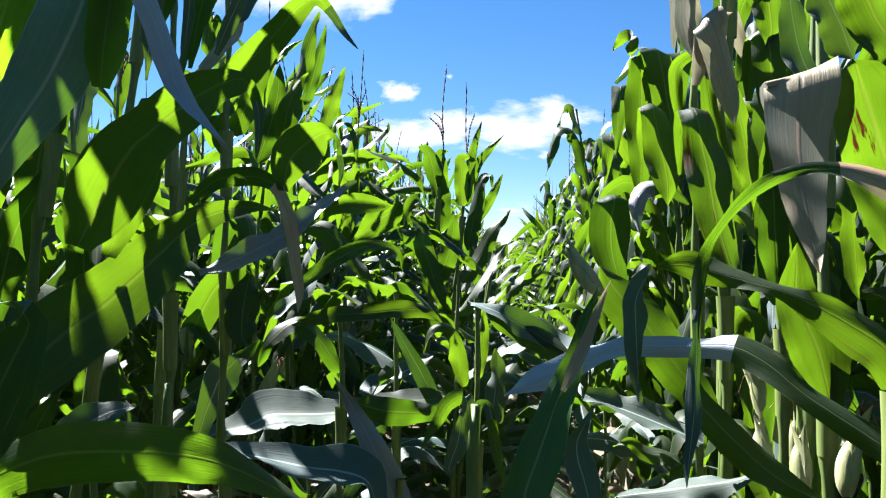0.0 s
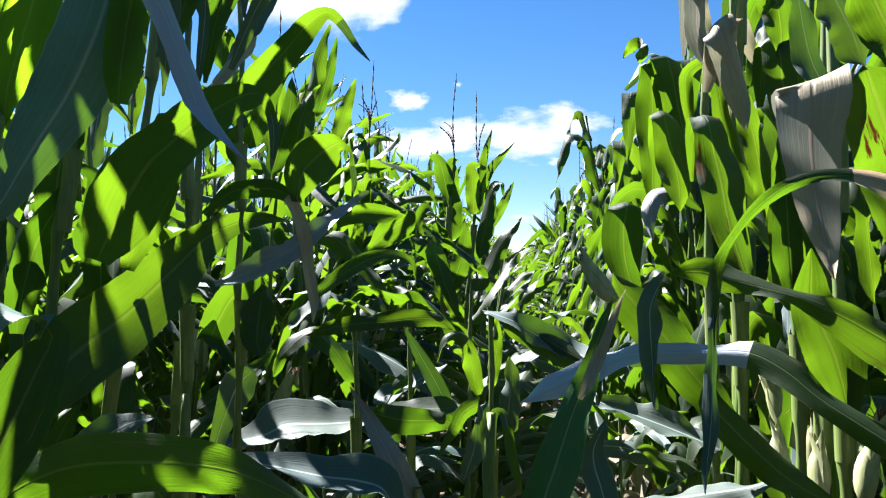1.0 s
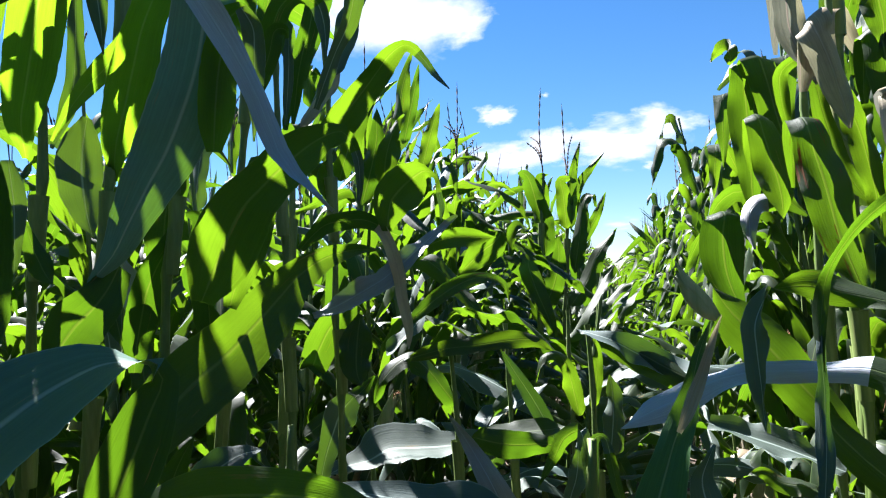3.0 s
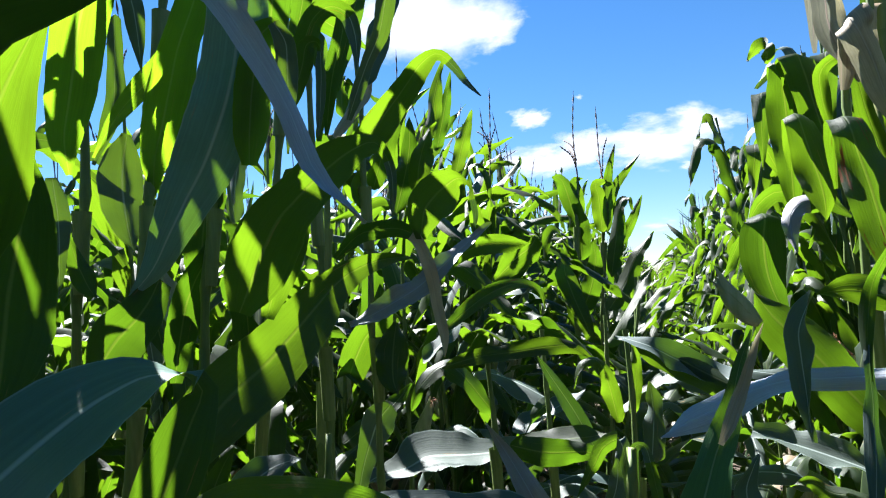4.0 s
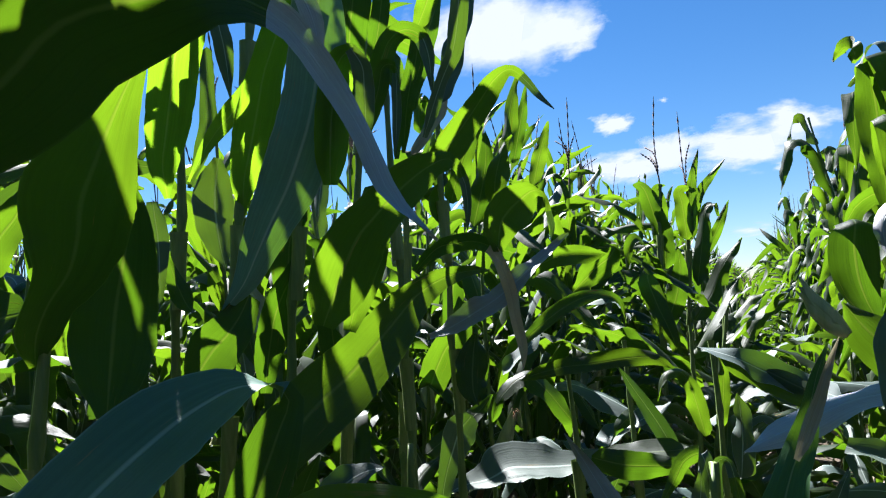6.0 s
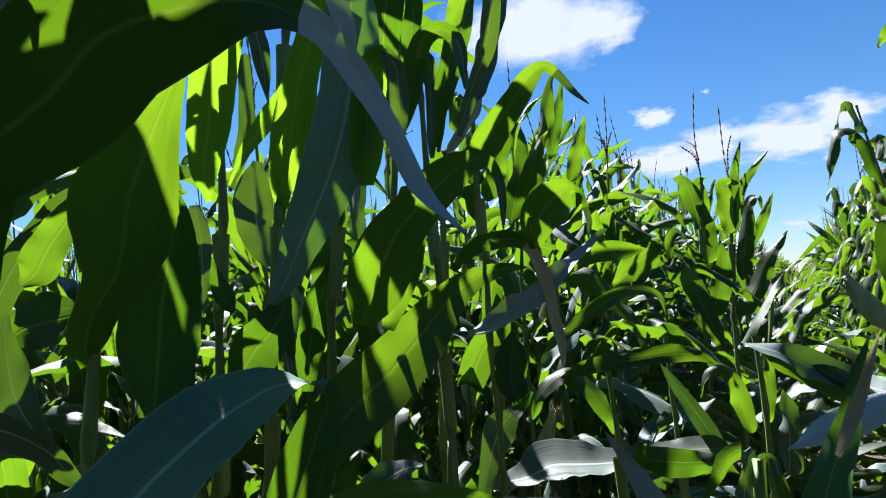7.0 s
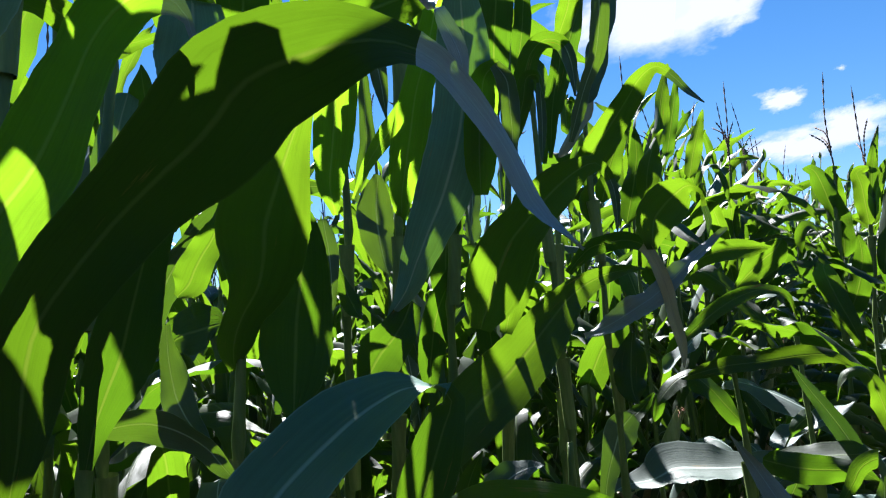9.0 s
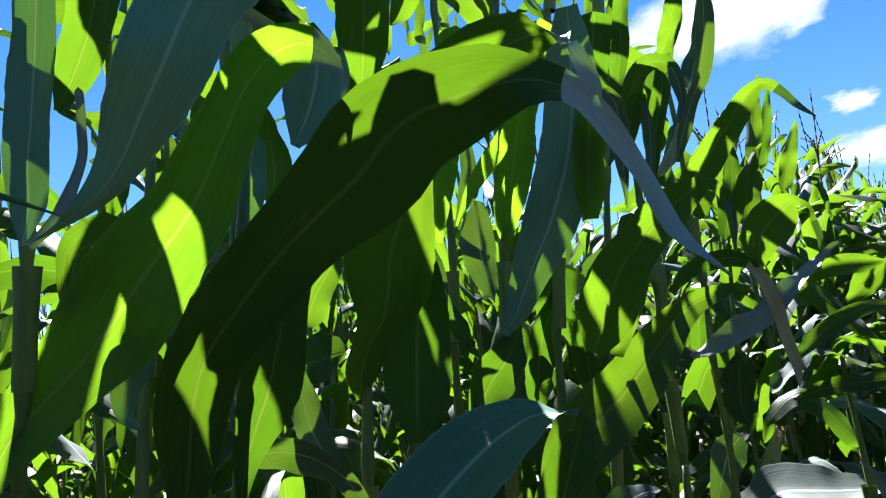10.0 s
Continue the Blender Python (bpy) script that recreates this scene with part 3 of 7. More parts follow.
plant = near_plant((-1.113, 0.125, 0.000), (-0.924, 0.175, 1.634), (-0.829, 0.199, 2.450), 'tall maize plant with hanging waxy leaves in blue-green sky sheen', False, 0)
near_leaf(plant, [(0.675, 0.070, 1.930), (0.660, 0.058, 1.903), (0.645, 0.043, 1.879), (0.633, 0.031, 1.851), (0.624, 0.021, 1.822), (0.607, 0.014, 1.795), (0.588, 0.008, 1.769), (0.570, 0.002, 1.743), (0.553, -0.011, 1.718), (0.536, -0.030, 1.699), (0.520, -0.054, 1.683)], 0.095, [(0.49, 0.87, 0.09), (0.46, 0.88, 0.10), (0.42, 0.90, 0.10), (0.40, 0.91, 0.10), (0.32, 0.95, -0.02), (0.28, 0.96, -0.08), (0.24, 0.96, -0.14), (0.13, 0.92, -0.37), (0.17, 0.97, -0.19), (0.27, 0.93, 0.24), (0.28, 0.93, 0.25)], 1013, mat=SKY_TINT, shape=[1.00, 0.94, 0.85, 0.78, 0.78, 0.71, 0.58, 0.40, 0.25, 0.13, 0.03], keel=0.1, wave=0.004)
near_leaf(plant, [(0.341, 0.028, 2.032), (0.320, 0.032, 1.993), (0.300, 0.036, 1.952), (0.283, 0.038, 1.911), (0.267, 0.039, 1.869), (0.252, 0.039, 1.826), (0.241, 0.042, 1.783), (0.230, 0.038, 1.740)], 0.052, [(0.07, 0.95, 0.30), (0.04, 0.96, 0.27), (0.02, 0.97, 0.23), (-0.00, 0.98, 0.20), (-0.02, 0.99, 0.16), (-0.04, 0.99, 0.12), (-0.05, 1.00, 0.08), (-0.06, 1.00, 0.05)], 1014, mat=SKY_TINT, shape=[0.80, 0.90, 0.94, 0.97, 1.00, 0.99, 0.86, 0.03], wave=0.004)
near_leaf(plant, [(0.265, 0.070, 1.897), (0.285, 0.077, 1.923), (0.304, 0.083, 1.950), (0.323, 0.087, 1.978), (0.342, 0.088, 2.006), (0.362, 0.089, 2.033), (0.383, 0.088, 2.060)], 0.057, [(0.67, 0.72, 0.18), (0.62, 0.79, -0.06), (0.67, 0.74, 0.07), (0.71, 0.70, 0.12), (0.73, 0.67, 0.13), (0.72, 0.69, 0.07), (0.67, 0.74, -0.06)], 1015, shape=[0.09, 0.73, 0.94, 0.99, 1.00, 0.94, 0.85], wave=0.004)
near_leaf(plant, [(0.250, 0.037, 1.736), (0.262, 0.059, 1.758), (0.274, 0.072, 1.786), (0.286, 0.080, 1.816), (0.297, 0.083, 1.847), (0.307, 0.080, 1.878), (0.318, 0.074, 1.909)], 0.017, [(-0.54, -0.73, -0.42), (-0.54, -0.83, -0.12), (-0.58, -0.77, -0.26), (-0.61, -0.68, -0.40), (-0.63, -0.51, -0.59), (-0.65, -0.48, -0.59), (-0.67, -0.57, -0.47)], 1016, mat=PALE, shape=[0.30, 0.93, 1.00, 0.82, 0.56, 0.55, 0.66], wave=0.004)
near_leaf(plant, [(0.184, 0.098, 1.651), (0.187, 0.102, 1.682), (0.191, 0.106, 1.713), (0.196, 0.115, 1.742), (0.204, 0.140, 1.759), (0.210, 0.158, 1.785)], 0.073, [(-0.14, 0.42, -0.89), (-0.03, 0.73, -0.68), (0.03, 0.86, -0.51), (0.07, 0.91, -0.41), (0.09, 0.91, -0.39), (-0.04, 0.76, -0.64)], 1017, shape=[0.13, 0.39, 0.57, 0.77, 1.00, 0.45], wave=0.004)
# added shade caster above the hanging leaf, not a blade seen there
near_leaf(plant, [(0.000, 0.000, 2.300), (0.145, 0.183, 2.421), (0.290, 0.366, 2.462), (0.258, 0.347, 2.432), (0.237, 0.330, 2.387), (0.200, 0.317, 2.345), (0.159, 0.304, 2.306)], 0.140, [(0.09, 0.90, -0.43), (0.09, 0.90, -0.43)], 1018, tip=2.0)

plant = near_plant((-1.159, 0.518, 0.000), (-0.945, 0.485, 1.807), (-0.868, 0.473, 2.450), 'tall maize plant with broad sunlit leaves beside the path', False, 1)
near_leaf(plant, [(0.319, 0.013, 1.897), (0.336, 0.020, 1.923), (0.352, 0.024, 1.949), (0.368, 0.025, 1.977), (0.381, 0.023, 2.005), (0.392, 0.017, 2.034)], 0.103, [(0.39, 0.90, 0.18), (0.31, 0.94, -0.12), (0.32, 0.94, -0.13), (0.37, 0.93, -0.02), (0.39, 0.92, 0.04), (0.40, 0.91, 0.07)], 1019, mat=SKY_TINT, shape=[0.14, 0.60, 0.89, 1.00, 0.94, 0.68], wave=0.004)
near_leaf(plant, [(0.379, 0.103, 1.951), (0.402, 0.091, 1.988), (0.426, 0.078, 2.025), (0.450, 0.064, 2.062), (0.473, 0.050, 2.098), (0.497, 0.034, 2.133), (0.523, 0.016, 2.167)], 0.082, [(0.78, 0.60, -0.15), (0.79, 0.60, -0.15), (0.76, 0.61, -0.22), (0.75, 0.62, -0.25), (0.77, 0.60, -0.19), (0.79, 0.59, -0.16), (0.78, 0.60, -0.18)], 1020, shape=[0.08, 0.59, 0.92, 1.00, 0.97, 0.81, 0.49], wave=0.004)
near_leaf(plant, [(0.209, -0.031, 1.757), (0.219, -0.028, 1.791), (0.229, -0.026, 1.826), (0.241, -0.024, 1.860), (0.254, -0.021, 1.893), (0.269, -0.017, 1.925)], 0.062, [(0.27, 0.96, -0.03), (0.28, 0.96, 0.00), (0.28, 0.96, 0.00), (0.26, 0.96, -0.08), (0.25, 0.96, -0.12), (0.31, 0.95, 0.05)], 1021, mat=SKY_TINT, shape=[0.23, 0.73, 1.00, 0.96, 0.77, 0.43], wave=0.004)
near_leaf(plant, [(0.211, 0.038, 1.825), (0.221, 0.039, 1.856), (0.230, 0.037, 1.888), (0.237, 0.031, 1.920), (0.244, 0.023, 1.951), (0.252, 0.016, 1.982)], 0.067, [(0.77, 0.62, -0.14), (0.75, 0.63, -0.22), (0.72, 0.63, -0.29), (0.60, 0.59, -0.54), (0.48, 0.54, -0.69), (0.47, 0.54, -0.70)], 1022, shape=[0.11, 0.66, 1.00, 0.87, 0.54, 0.03], wave=0.004)

plant = near_plant((-0.874, 0.455, 0.000), (-0.853, 0.624, 1.417), (-0.837, 0.747, 2.450), 'tall maize plant with a dark broad leaf on a pale sheath', False, 0)
near_leaf(plant, [(0.013, 0.174, 1.502), (0.036, 0.160, 1.542), (0.061, 0.161, 1.583), (0.090, 0.169, 1.621), (0.111, 0.167, 1.664), (0.128, 0.161, 1.708), (0.152, 0.162, 1.750), (0.176, 0.164, 1.792), (0.201, 0.167, 1.833), (0.230, 0.169, 1.872), (0.261, 0.169, 1.909)], 0.143, [(0.51, 0.86, -0.02), (0.57, 0.80, 0.17), (0.63, 0.72, 0.29), (0.70, 0.71, -0.09), (0.73, 0.66, -0.19), (0.75, 0.63, -0.20), (0.75, 0.62, -0.25), (0.79, 0.59, -0.18), (0.85, 0.53, 0.02), (0.84, 0.53, -0.11), (0.84, 0.52, -0.14)], 1023, shape=[0.07, 0.39, 0.38, 0.59, 0.87, 1.00, 0.83, 0.59, 0.35, 0.15, 0.03], keel=0.25, wave=0.004)
near_leaf(plant, [(0.054, 0.248, 1.420), (0.052, 0.257, 1.470), (0.053, 0.264, 1.520), (0.055, 0.270, 1.570), (0.061, 0.277, 1.620), (0.068, 0.283, 1.670), (0.075, 0.285, 1.720), (0.079, 0.280, 1.770)], 0.118, [(0.49, 0.79, 0.37), (0.55, 0.76, -0.34), (0.53, 0.75, -0.39), (0.53, 0.76, -0.37), (0.53, 0.78, -0.33), (0.53, 0.78, -0.32), (0.52, 0.79, -0.32), (0.52, 0.79, -0.32)], 1024, shape=[0.19, 0.75, 1.00, 0.99, 0.86, 0.68, 0.40, 0.03], wave=0.004)
near_leaf(plant, [(-0.021, 0.087, 1.581), (-0.020, 0.085, 1.553), (-0.017, 0.084, 1.525), (-0.013, 0.085, 1.497), (-0.007, 0.087, 1.470), (0.003, 0.093, 1.444), (0.015, 0.102, 1.420), (0.028, 0.111, 1.397)], 0.052, [(0.85, 0.53, -0.09), (0.84, 0.52, -0.14), (0.85, 0.52, -0.11), (0.85, 0.52, -0.10), (0.85, 0.49, -0.19), (0.85, 0.44, -0.30), (0.83, 0.37, -0.42), (0.83, 0.36, -0.43)], 1025, mat=WAXY, shape=[0.18, 0.47, 0.70, 0.91, 1.00, 0.89, 0.51, 0.03], wave=0.004)
near_leaf(plant, [(-0.049, -0.011, 1.441), (-0.031, 0.014, 1.446), (-0.012, 0.039, 1.445), (0.007, 0.062, 1.435), (0.025, 0.082, 1.419), (0.043, 0.098, 1.399), (0.058, 0.109, 1.374), (0.078, 0.116, 1.351)], 0.053, [(-0.40, 0.17, -0.90), (-0.39, 0.21, -0.90), (-0.40, 0.18, -0.90), (-0.43, 0.13, -0.90), (-0.41, 0.13, -0.90), (-0.43, 0.09, -0.90), (-0.54, -0.08, -0.84), (-0.62, -0.21, -0.75)], 1026, mat=WAXY, shape=[0.38, 0.92, 1.00, 0.93, 0.90, 0.80, 0.63, 0.03], wave=0.004)
near_leaf(plant, [(-0.148, 0.168, 1.549), (-0.134, 0.172, 1.560), (-0.120, 0.181, 1.567), (-0.105, 0.192, 1.570), (-0.091, 0.203, 1.574), (-0.075, 0.212, 1.577), (-0.057, 0.214, 1.578)], 0.093, [(0.49, -0.17, -0.85), (0.53, -0.09, -0.84), (0.51, -0.12, -0.85), (0.48, -0.17, -0.86), (0.44, -0.23, -0.87), (0.36, -0.34, -0.87), (0.32, -0.38, -0.87)], 1027, shape=[0.16, 0.64, 0.90, 1.00, 0.95, 0.68, 0.03], wave=0.004)
near_leaf(plant, [(-0.178, 0.208, 1.635), (-0.165, 0.224, 1.655), (-0.156, 0.233, 1.681), (-0.145, 0.243, 1.706), (-0.133, 0.255, 1.730), (-0.123, 0.262, 1.756), (-0.118, 0.260, 1.784)], 0.063, [(0.50, 0.51, -0.70), (0.64, 0.67, -0.37), (0.47, 0.49, -0.74), (0.40, 0.41, -0.82), (0.53, 0.56, -0.64), (0.62, 0.65, -0.44), (0.63, 0.66, -0.42)], 1028, shape=[0.19, 0.99, 1.00, 0.93, 0.83, 0.60, 0.03], wave=0.004)
# five shade casters added over the broad leaves of this row
near_leaf(plant, [(0.000, 0.000, 2.141), (-0.192, 0.260, 2.206), (-0.385, 0.521, 2.191), (-0.329, 0.523, 2.268), (-0.291, 0.527, 2.328), (-0.259, 0.516, 2.394)], 0.150, [(-0.40, -0.89, 0.22), (-0.40, -0.89, 0.22)], 1029, tip=2.0)
near_leaf(plant, [(0.000, 0.000, 2.185), (-0.241, 0.339, 2.250), (-0.482, 0.677, 2.235), (-0.475, 0.693, 2.302), (-0.466, 0.703, 2.371)], 0.110, [(-0.41, -0.89, 0.22), (-0.41, -0.89, 0.22)], 1030, tip=2.0)
near_leaf(plant, [(0.000, 0.000, 2.300), (-0.192, 0.319, 2.452), (-0.384, 0.638, 2.525), (-0.381, 0.657, 2.465), (-0.384, 0.666, 2.397)], 0.070, [(0.75, 0.64, 0.14), (0.75, 0.64, 0.14)], 1031, tip=2.0)
near_leaf(plant, [(0.000, 0.000, 2.172), (-0.225, 0.372, 2.237), (-0.450, 0.744, 2.222), (-0.452, 0.745, 2.311), (-0.449, 0.740, 2.400)], 0.075, [(-0.66, -0.75, -0.01), (-0.66, -0.75, -0.01)], 1032, tip=2.0)
near_leaf(plant, [(0.000, 0.000, 2.300), (-0.230, 0.400, 2.404), (-0.460, 0.801, 2.429), (-0.411, 0.786, 2.527), (-0.360, 0.761, 2.628)], 0.060, [(-0.54, -0.83, 0.10), (-0.54, -0.83, 0.10)], 1033, tip=2.0)

plant = near_plant((-1.130, 1.031, 0.000), (-0.970, 0.999, 1.569), (-0.880, 0.981, 2.450), 'tall maize plant with broad sunlit leaves beside the path', False, 1)
near_leaf(plant, [(0.187, -0.071, 1.779), (0.201, -0.093, 1.834), (0.224, -0.103, 1.891), (0.248, -0.114, 1.946), (0.273, -0.127, 2.001), (0.304, -0.138, 2.053), (0.338, -0.151, 2.103), (0.374, -0.166, 2.151)], 0.083, [(0.72, 0.68, 0.11), (0.68, 0.72, 0.15), (0.65, 0.75, 0.09), (0.61, 0.79, 0.01), (0.56, 0.82, -0.08), (0.55, 0.83, -0.03), (0.56, 0.82, 0.09), (0.54, 0.84, 0.11)], 1034, mat=LIGHTENED, shape=[0.09, 0.63, 0.91, 1.00, 1.00, 0.95, 0.85, 0.75], mat2=WAXY, wave=0.004)
near_leaf(plant, [(0.218, -0.137, 1.762), (0.220, -0.135, 1.731), (0.221, -0.132, 1.699), (0.221, -0.131, 1.668), (0.220, -0.131, 1.636), (0.220, -0.132, 1.604), (0.220, -0.136, 1.573)], 0.039, [(0.43, 0.89, -0.13), (0.46, 0.89, -0.02), (0.46, 0.89, -0.01), (0.45, 0.89, -0.09), (0.40, 0.86, -0.31), (0.33, 0.79, -0.52), (0.32, 0.77, -0.55)], 1035, mat=WAXY, shape=[0.45, 1.00, 1.00, 0.86, 0.74, 0.56, 0.03], wave=0.004)
near_leaf(plant, [(0.202, -0.092, 1.669), (0.206, -0.089, 1.647), (0.211, -0.087, 1.626), (0.218, -0.083, 1.604), (0.226, -0.080, 1.584), (0.238, -0.077, 1.565)], 0.038, [(0.19, 0.58, -0.79), (0.49, 0.85, -0.18), (0.55, 0.80, 0.23), (0.55, 0.78, 0.31), (0.55, 0.78, 0.30), (0.55, 0.78, 0.30)], 1036, shape=[0.22, 0.54, 0.85, 1.00, 0.85, 0.03], wave=0.004)
near_leaf(plant, [(0.162, 0.009, 1.813), (0.185, 0.016, 1.863), (0.205, 0.018, 1.914), (0.219, 0.011, 1.967), (0.232, -0.000, 2.020), (0.246, -0.013, 2.072)], 0.038, [(0.34, 0.90, -0.25), (0.39, 0.91, -0.15), (0.40, 0.91, -0.10), (0.44, 0.90, 0.03), (0.47, 0.87, 0.16), (0.46, 0.88, 0.09)], 1037, mat=WAXY, shape=[0.14, 0.67, 1.00, 0.92, 0.74, 0.48], wave=0.004)
near_leaf(plant, [(0.206, -0.033, 1.812), (0.234, -0.029, 1.858), (0.268, -0.022, 1.901), (0.308, -0.015, 1.936), (0.343, -0.015, 1.978), (0.373, -0.018, 2.023), (0.403, -0.022, 2.069)], 0.039, [(0.73, 0.43, -0.53), (0.56, 0.34, -0.76), (0.42, 0.27, -0.86), (0.25, 0.18, -0.95), (0.09, 0.10, -0.99), (0.07, 0.09, -0.99), (0.07, 0.09, -0.99)], 1038, mat=LIGHTENED, shape=[0.13, 0.54, 0.88, 1.00, 0.67, 0.34, 0.03], mat2=WAXY, wave=0.004)
near_leaf(plant, [(0.377, -0.098, 2.163), (0.355, -0.090, 2.122), (0.337, -0.081, 2.080), (0.331, -0.063, 2.036), (0.324, -0.048, 1.992), (0.316, -0.035, 1.947)], 0.047, [(0.63, 0.77, 0.05), (0.65, 0.75, 0.13), (0.65, 0.75, 0.15), (0.54, 0.82, -0.19), (0.48, 0.82, -0.31), (0.48, 0.82, -0.31)], 1039, mat=WAXY, shape=[1.00, 0.85, 0.73, 0.75, 0.49, 0.03], wave=0.004)
near_leaf(plant, [(0.271, -0.134, 1.430), (0.279, -0.112, 1.463), (0.288, -0.088, 1.495), (0.302, -0.062, 1.523), (0.313, -0.039, 1.555), (0.319, -0.019, 1.591)], 0.095, [(0.57, 0.81, -0.12), (0.49, 0.71, -0.50), (0.44, 0.64, -0.63), (0.47, 0.66, -0.59), (0.44, 0.64, -0.63), (0.20, 0.46, -0.86)], 1040, shape=[0.23, 0.75, 1.00, 0.82, 0.62, 0.48], wave=0.004)
near_leaf(plant, [(0.214, 0.041, 1.869), (0.209, 0.035, 1.824), (0.207, 0.031, 1.779), (0.209, 0.031, 1.734), (0.216, 0.030, 1.689), (0.227, 0.030, 1.645)], 0.088, [(0.45, 0.86, -0.25), (0.45, 0.85, -0.27), (0.45, 0.85, -0.28), (0.46, 0.84, -0.30), (0.46, 0.83, -0.31), (0.46, 0.83, -0.31)], 1041, mat=WAXY, shape=[0.20, 0.76, 1.00, 0.88, 0.55, 0.03], wave=0.004)
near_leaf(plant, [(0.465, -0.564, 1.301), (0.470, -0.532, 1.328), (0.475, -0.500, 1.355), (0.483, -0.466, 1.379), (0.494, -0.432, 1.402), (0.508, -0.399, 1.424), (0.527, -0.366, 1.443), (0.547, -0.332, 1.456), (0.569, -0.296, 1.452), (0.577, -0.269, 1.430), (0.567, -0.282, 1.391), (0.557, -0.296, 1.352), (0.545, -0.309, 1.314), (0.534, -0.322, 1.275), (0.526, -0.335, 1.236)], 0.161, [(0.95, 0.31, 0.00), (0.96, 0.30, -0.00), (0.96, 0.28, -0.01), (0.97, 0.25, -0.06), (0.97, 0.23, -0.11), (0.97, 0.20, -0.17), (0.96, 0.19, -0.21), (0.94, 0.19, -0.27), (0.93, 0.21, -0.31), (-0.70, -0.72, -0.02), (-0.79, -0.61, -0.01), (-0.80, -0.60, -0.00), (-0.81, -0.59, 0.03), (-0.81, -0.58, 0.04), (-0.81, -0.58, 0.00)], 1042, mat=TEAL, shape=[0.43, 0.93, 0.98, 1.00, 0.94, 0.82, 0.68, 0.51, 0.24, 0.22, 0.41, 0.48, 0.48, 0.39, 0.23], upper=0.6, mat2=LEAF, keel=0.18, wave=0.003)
# two blades added overhead to keep sun off the folded leaf
near_leaf(plant, [(0.000, 0.000, 2.173), (0.014, -0.004, 2.238), (0.029, -0.008, 2.223), (0.054, -0.019, 2.179), (0.080, -0.032, 2.131), (0.101, -0.052, 2.088)], 0.090, [(0.85, 0.43, 0.32), (0.85, 0.43, 0.32)], 1043, tip=2.0)
near_leaf(plant, [(0.000, 0.000, 2.180), (0.017, 0.040, 2.245), (0.034, 0.080, 2.230), (0.039, 0.076, 2.194), (0.039, 0.064, 2.145)], 0.050, [(0.52, 0.85, -0.12), (0.52, 0.85, -0.12)], 1044, tip=2.0)

plant = near_plant((-1.032, 0.983, 0.000), (-0.865, 1.027, 1.517), (-0.762, 1.055, 2.450), 'tall maize plant with a long hanging leaf in blue-green sky sheen', False, 1)
# two unseen blades added to shade the great leaf's bend and tip
near_leaf(plant, [(0.000, 0.000, 2.300), (0.119, 0.018, 2.410), (0.238, 0.037, 2.439), (0.224, 0.019, 2.498), (0.205, -0.004, 2.548), (0.183, -0.040, 2.584), (0.178, -0.043, 2.585)], 0.075, [(-0.87, -0.18, -0.46), (-0.87, -0.18, -0.46)], 1045, tip=2.0)
near_leaf(plant, [(0.000, 0.000, 2.300), (0.064, -0.012, 2.534), (0.129, -0.023, 2.689), (0.114, -0.051, 2.690), (0.097, -0.078, 2.683), (0.069, -0.098, 2.669), (0.041, -0.120, 2.653)], 0.060, [(-0.45, 0.63, -0.63), (-0.45, 0.63, -0.63)], 1046, tip=2.0)
near_leaf(plant, [(0.195, 0.055, 1.740), (0.217, 0.037, 1.799), (0.244, 0.028, 1.858), (0.272, 0.017, 1.916), (0.301, 0.004, 1.973), (0.338, -0.007, 2.026), (0.376, -0.022, 2.078), (0.412, -0.040, 2.129)], 0.076, [(0.78, 0.63, 0.06), (0.66, 0.71, -0.25), (0.67, 0.74, -0.08), (0.66, 0.75, -0.01), (0.63, 0.78, 0.01), (0.60, 0.80, 0.03), (0.58, 0.81, 0.06), (0.56, 0.82, 0.09)], 1047, mat=LIGHTENED, shape=[0.08, 0.66, 0.98, 1.00, 0.88, 0.80, 0.75, 0.73], mat2=WAXY, wave=0.004)
near_leaf(plant, [(0.516, -0.132, 2.080), (0.493, -0.101, 2.029), (0.470, -0.073, 1.975), (0.445, -0.049, 1.921), (0.417, -0.034, 1.865), (0.384, -0.023, 1.811), (0.347, -0.012, 1.760), (0.307, -0.008, 1.709), (0.270, -0.005, 1.657), (0.234, -0.004, 1.604), (0.189, -0.011, 1.559)], 0.106, [(0.69, 0.70, 0.17), (0.72, 0.68, 0.12), (0.72, 0.69, -0.05), (0.69, 0.67, -0.27), (0.73, 0.62, -0.28), (0.80, 0.58, -0.17), (0.83, 0.55, -0.04), (0.85, 0.52, 0.10), (0.86, 0.51, 0.03), (0.81, 0.50, -0.30), (0.80, 0.49, -0.34)], 1048, mat=SKY_TINT, shape=[0.34, 0.76, 0.88, 0.92, 0.98, 1.00, 0.95, 0.79, 0.61, 0.40, 0.03], keel=0.15, wave=0.004)
near_leaf(plant, [(0.180, 0.187, 1.499), (0.186, 0.185, 1.549), (0.193, 0.180, 1.600), (0.204, 0.174, 1.649), (0.217, 0.167, 1.698), (0.238, 0.167, 1.744), (0.257, 0.162, 1.792), (0.268, 0.151, 1.840)], 0.068, [(0.90, 0.42, -0.09), (0.90, 0.42, -0.05), (0.88, 0.42, -0.21), (0.81, 0.39, -0.44), (0.86, 0.42, -0.30), (0.85, 0.42, -0.33), (0.83, 0.41, -0.39), (0.83, 0.41, -0.39)], 1049, mat=SCARRED, shape=[0.12, 0.50, 0.80, 1.00, 0.94, 0.79, 0.47, 0.03], wave=0.004)
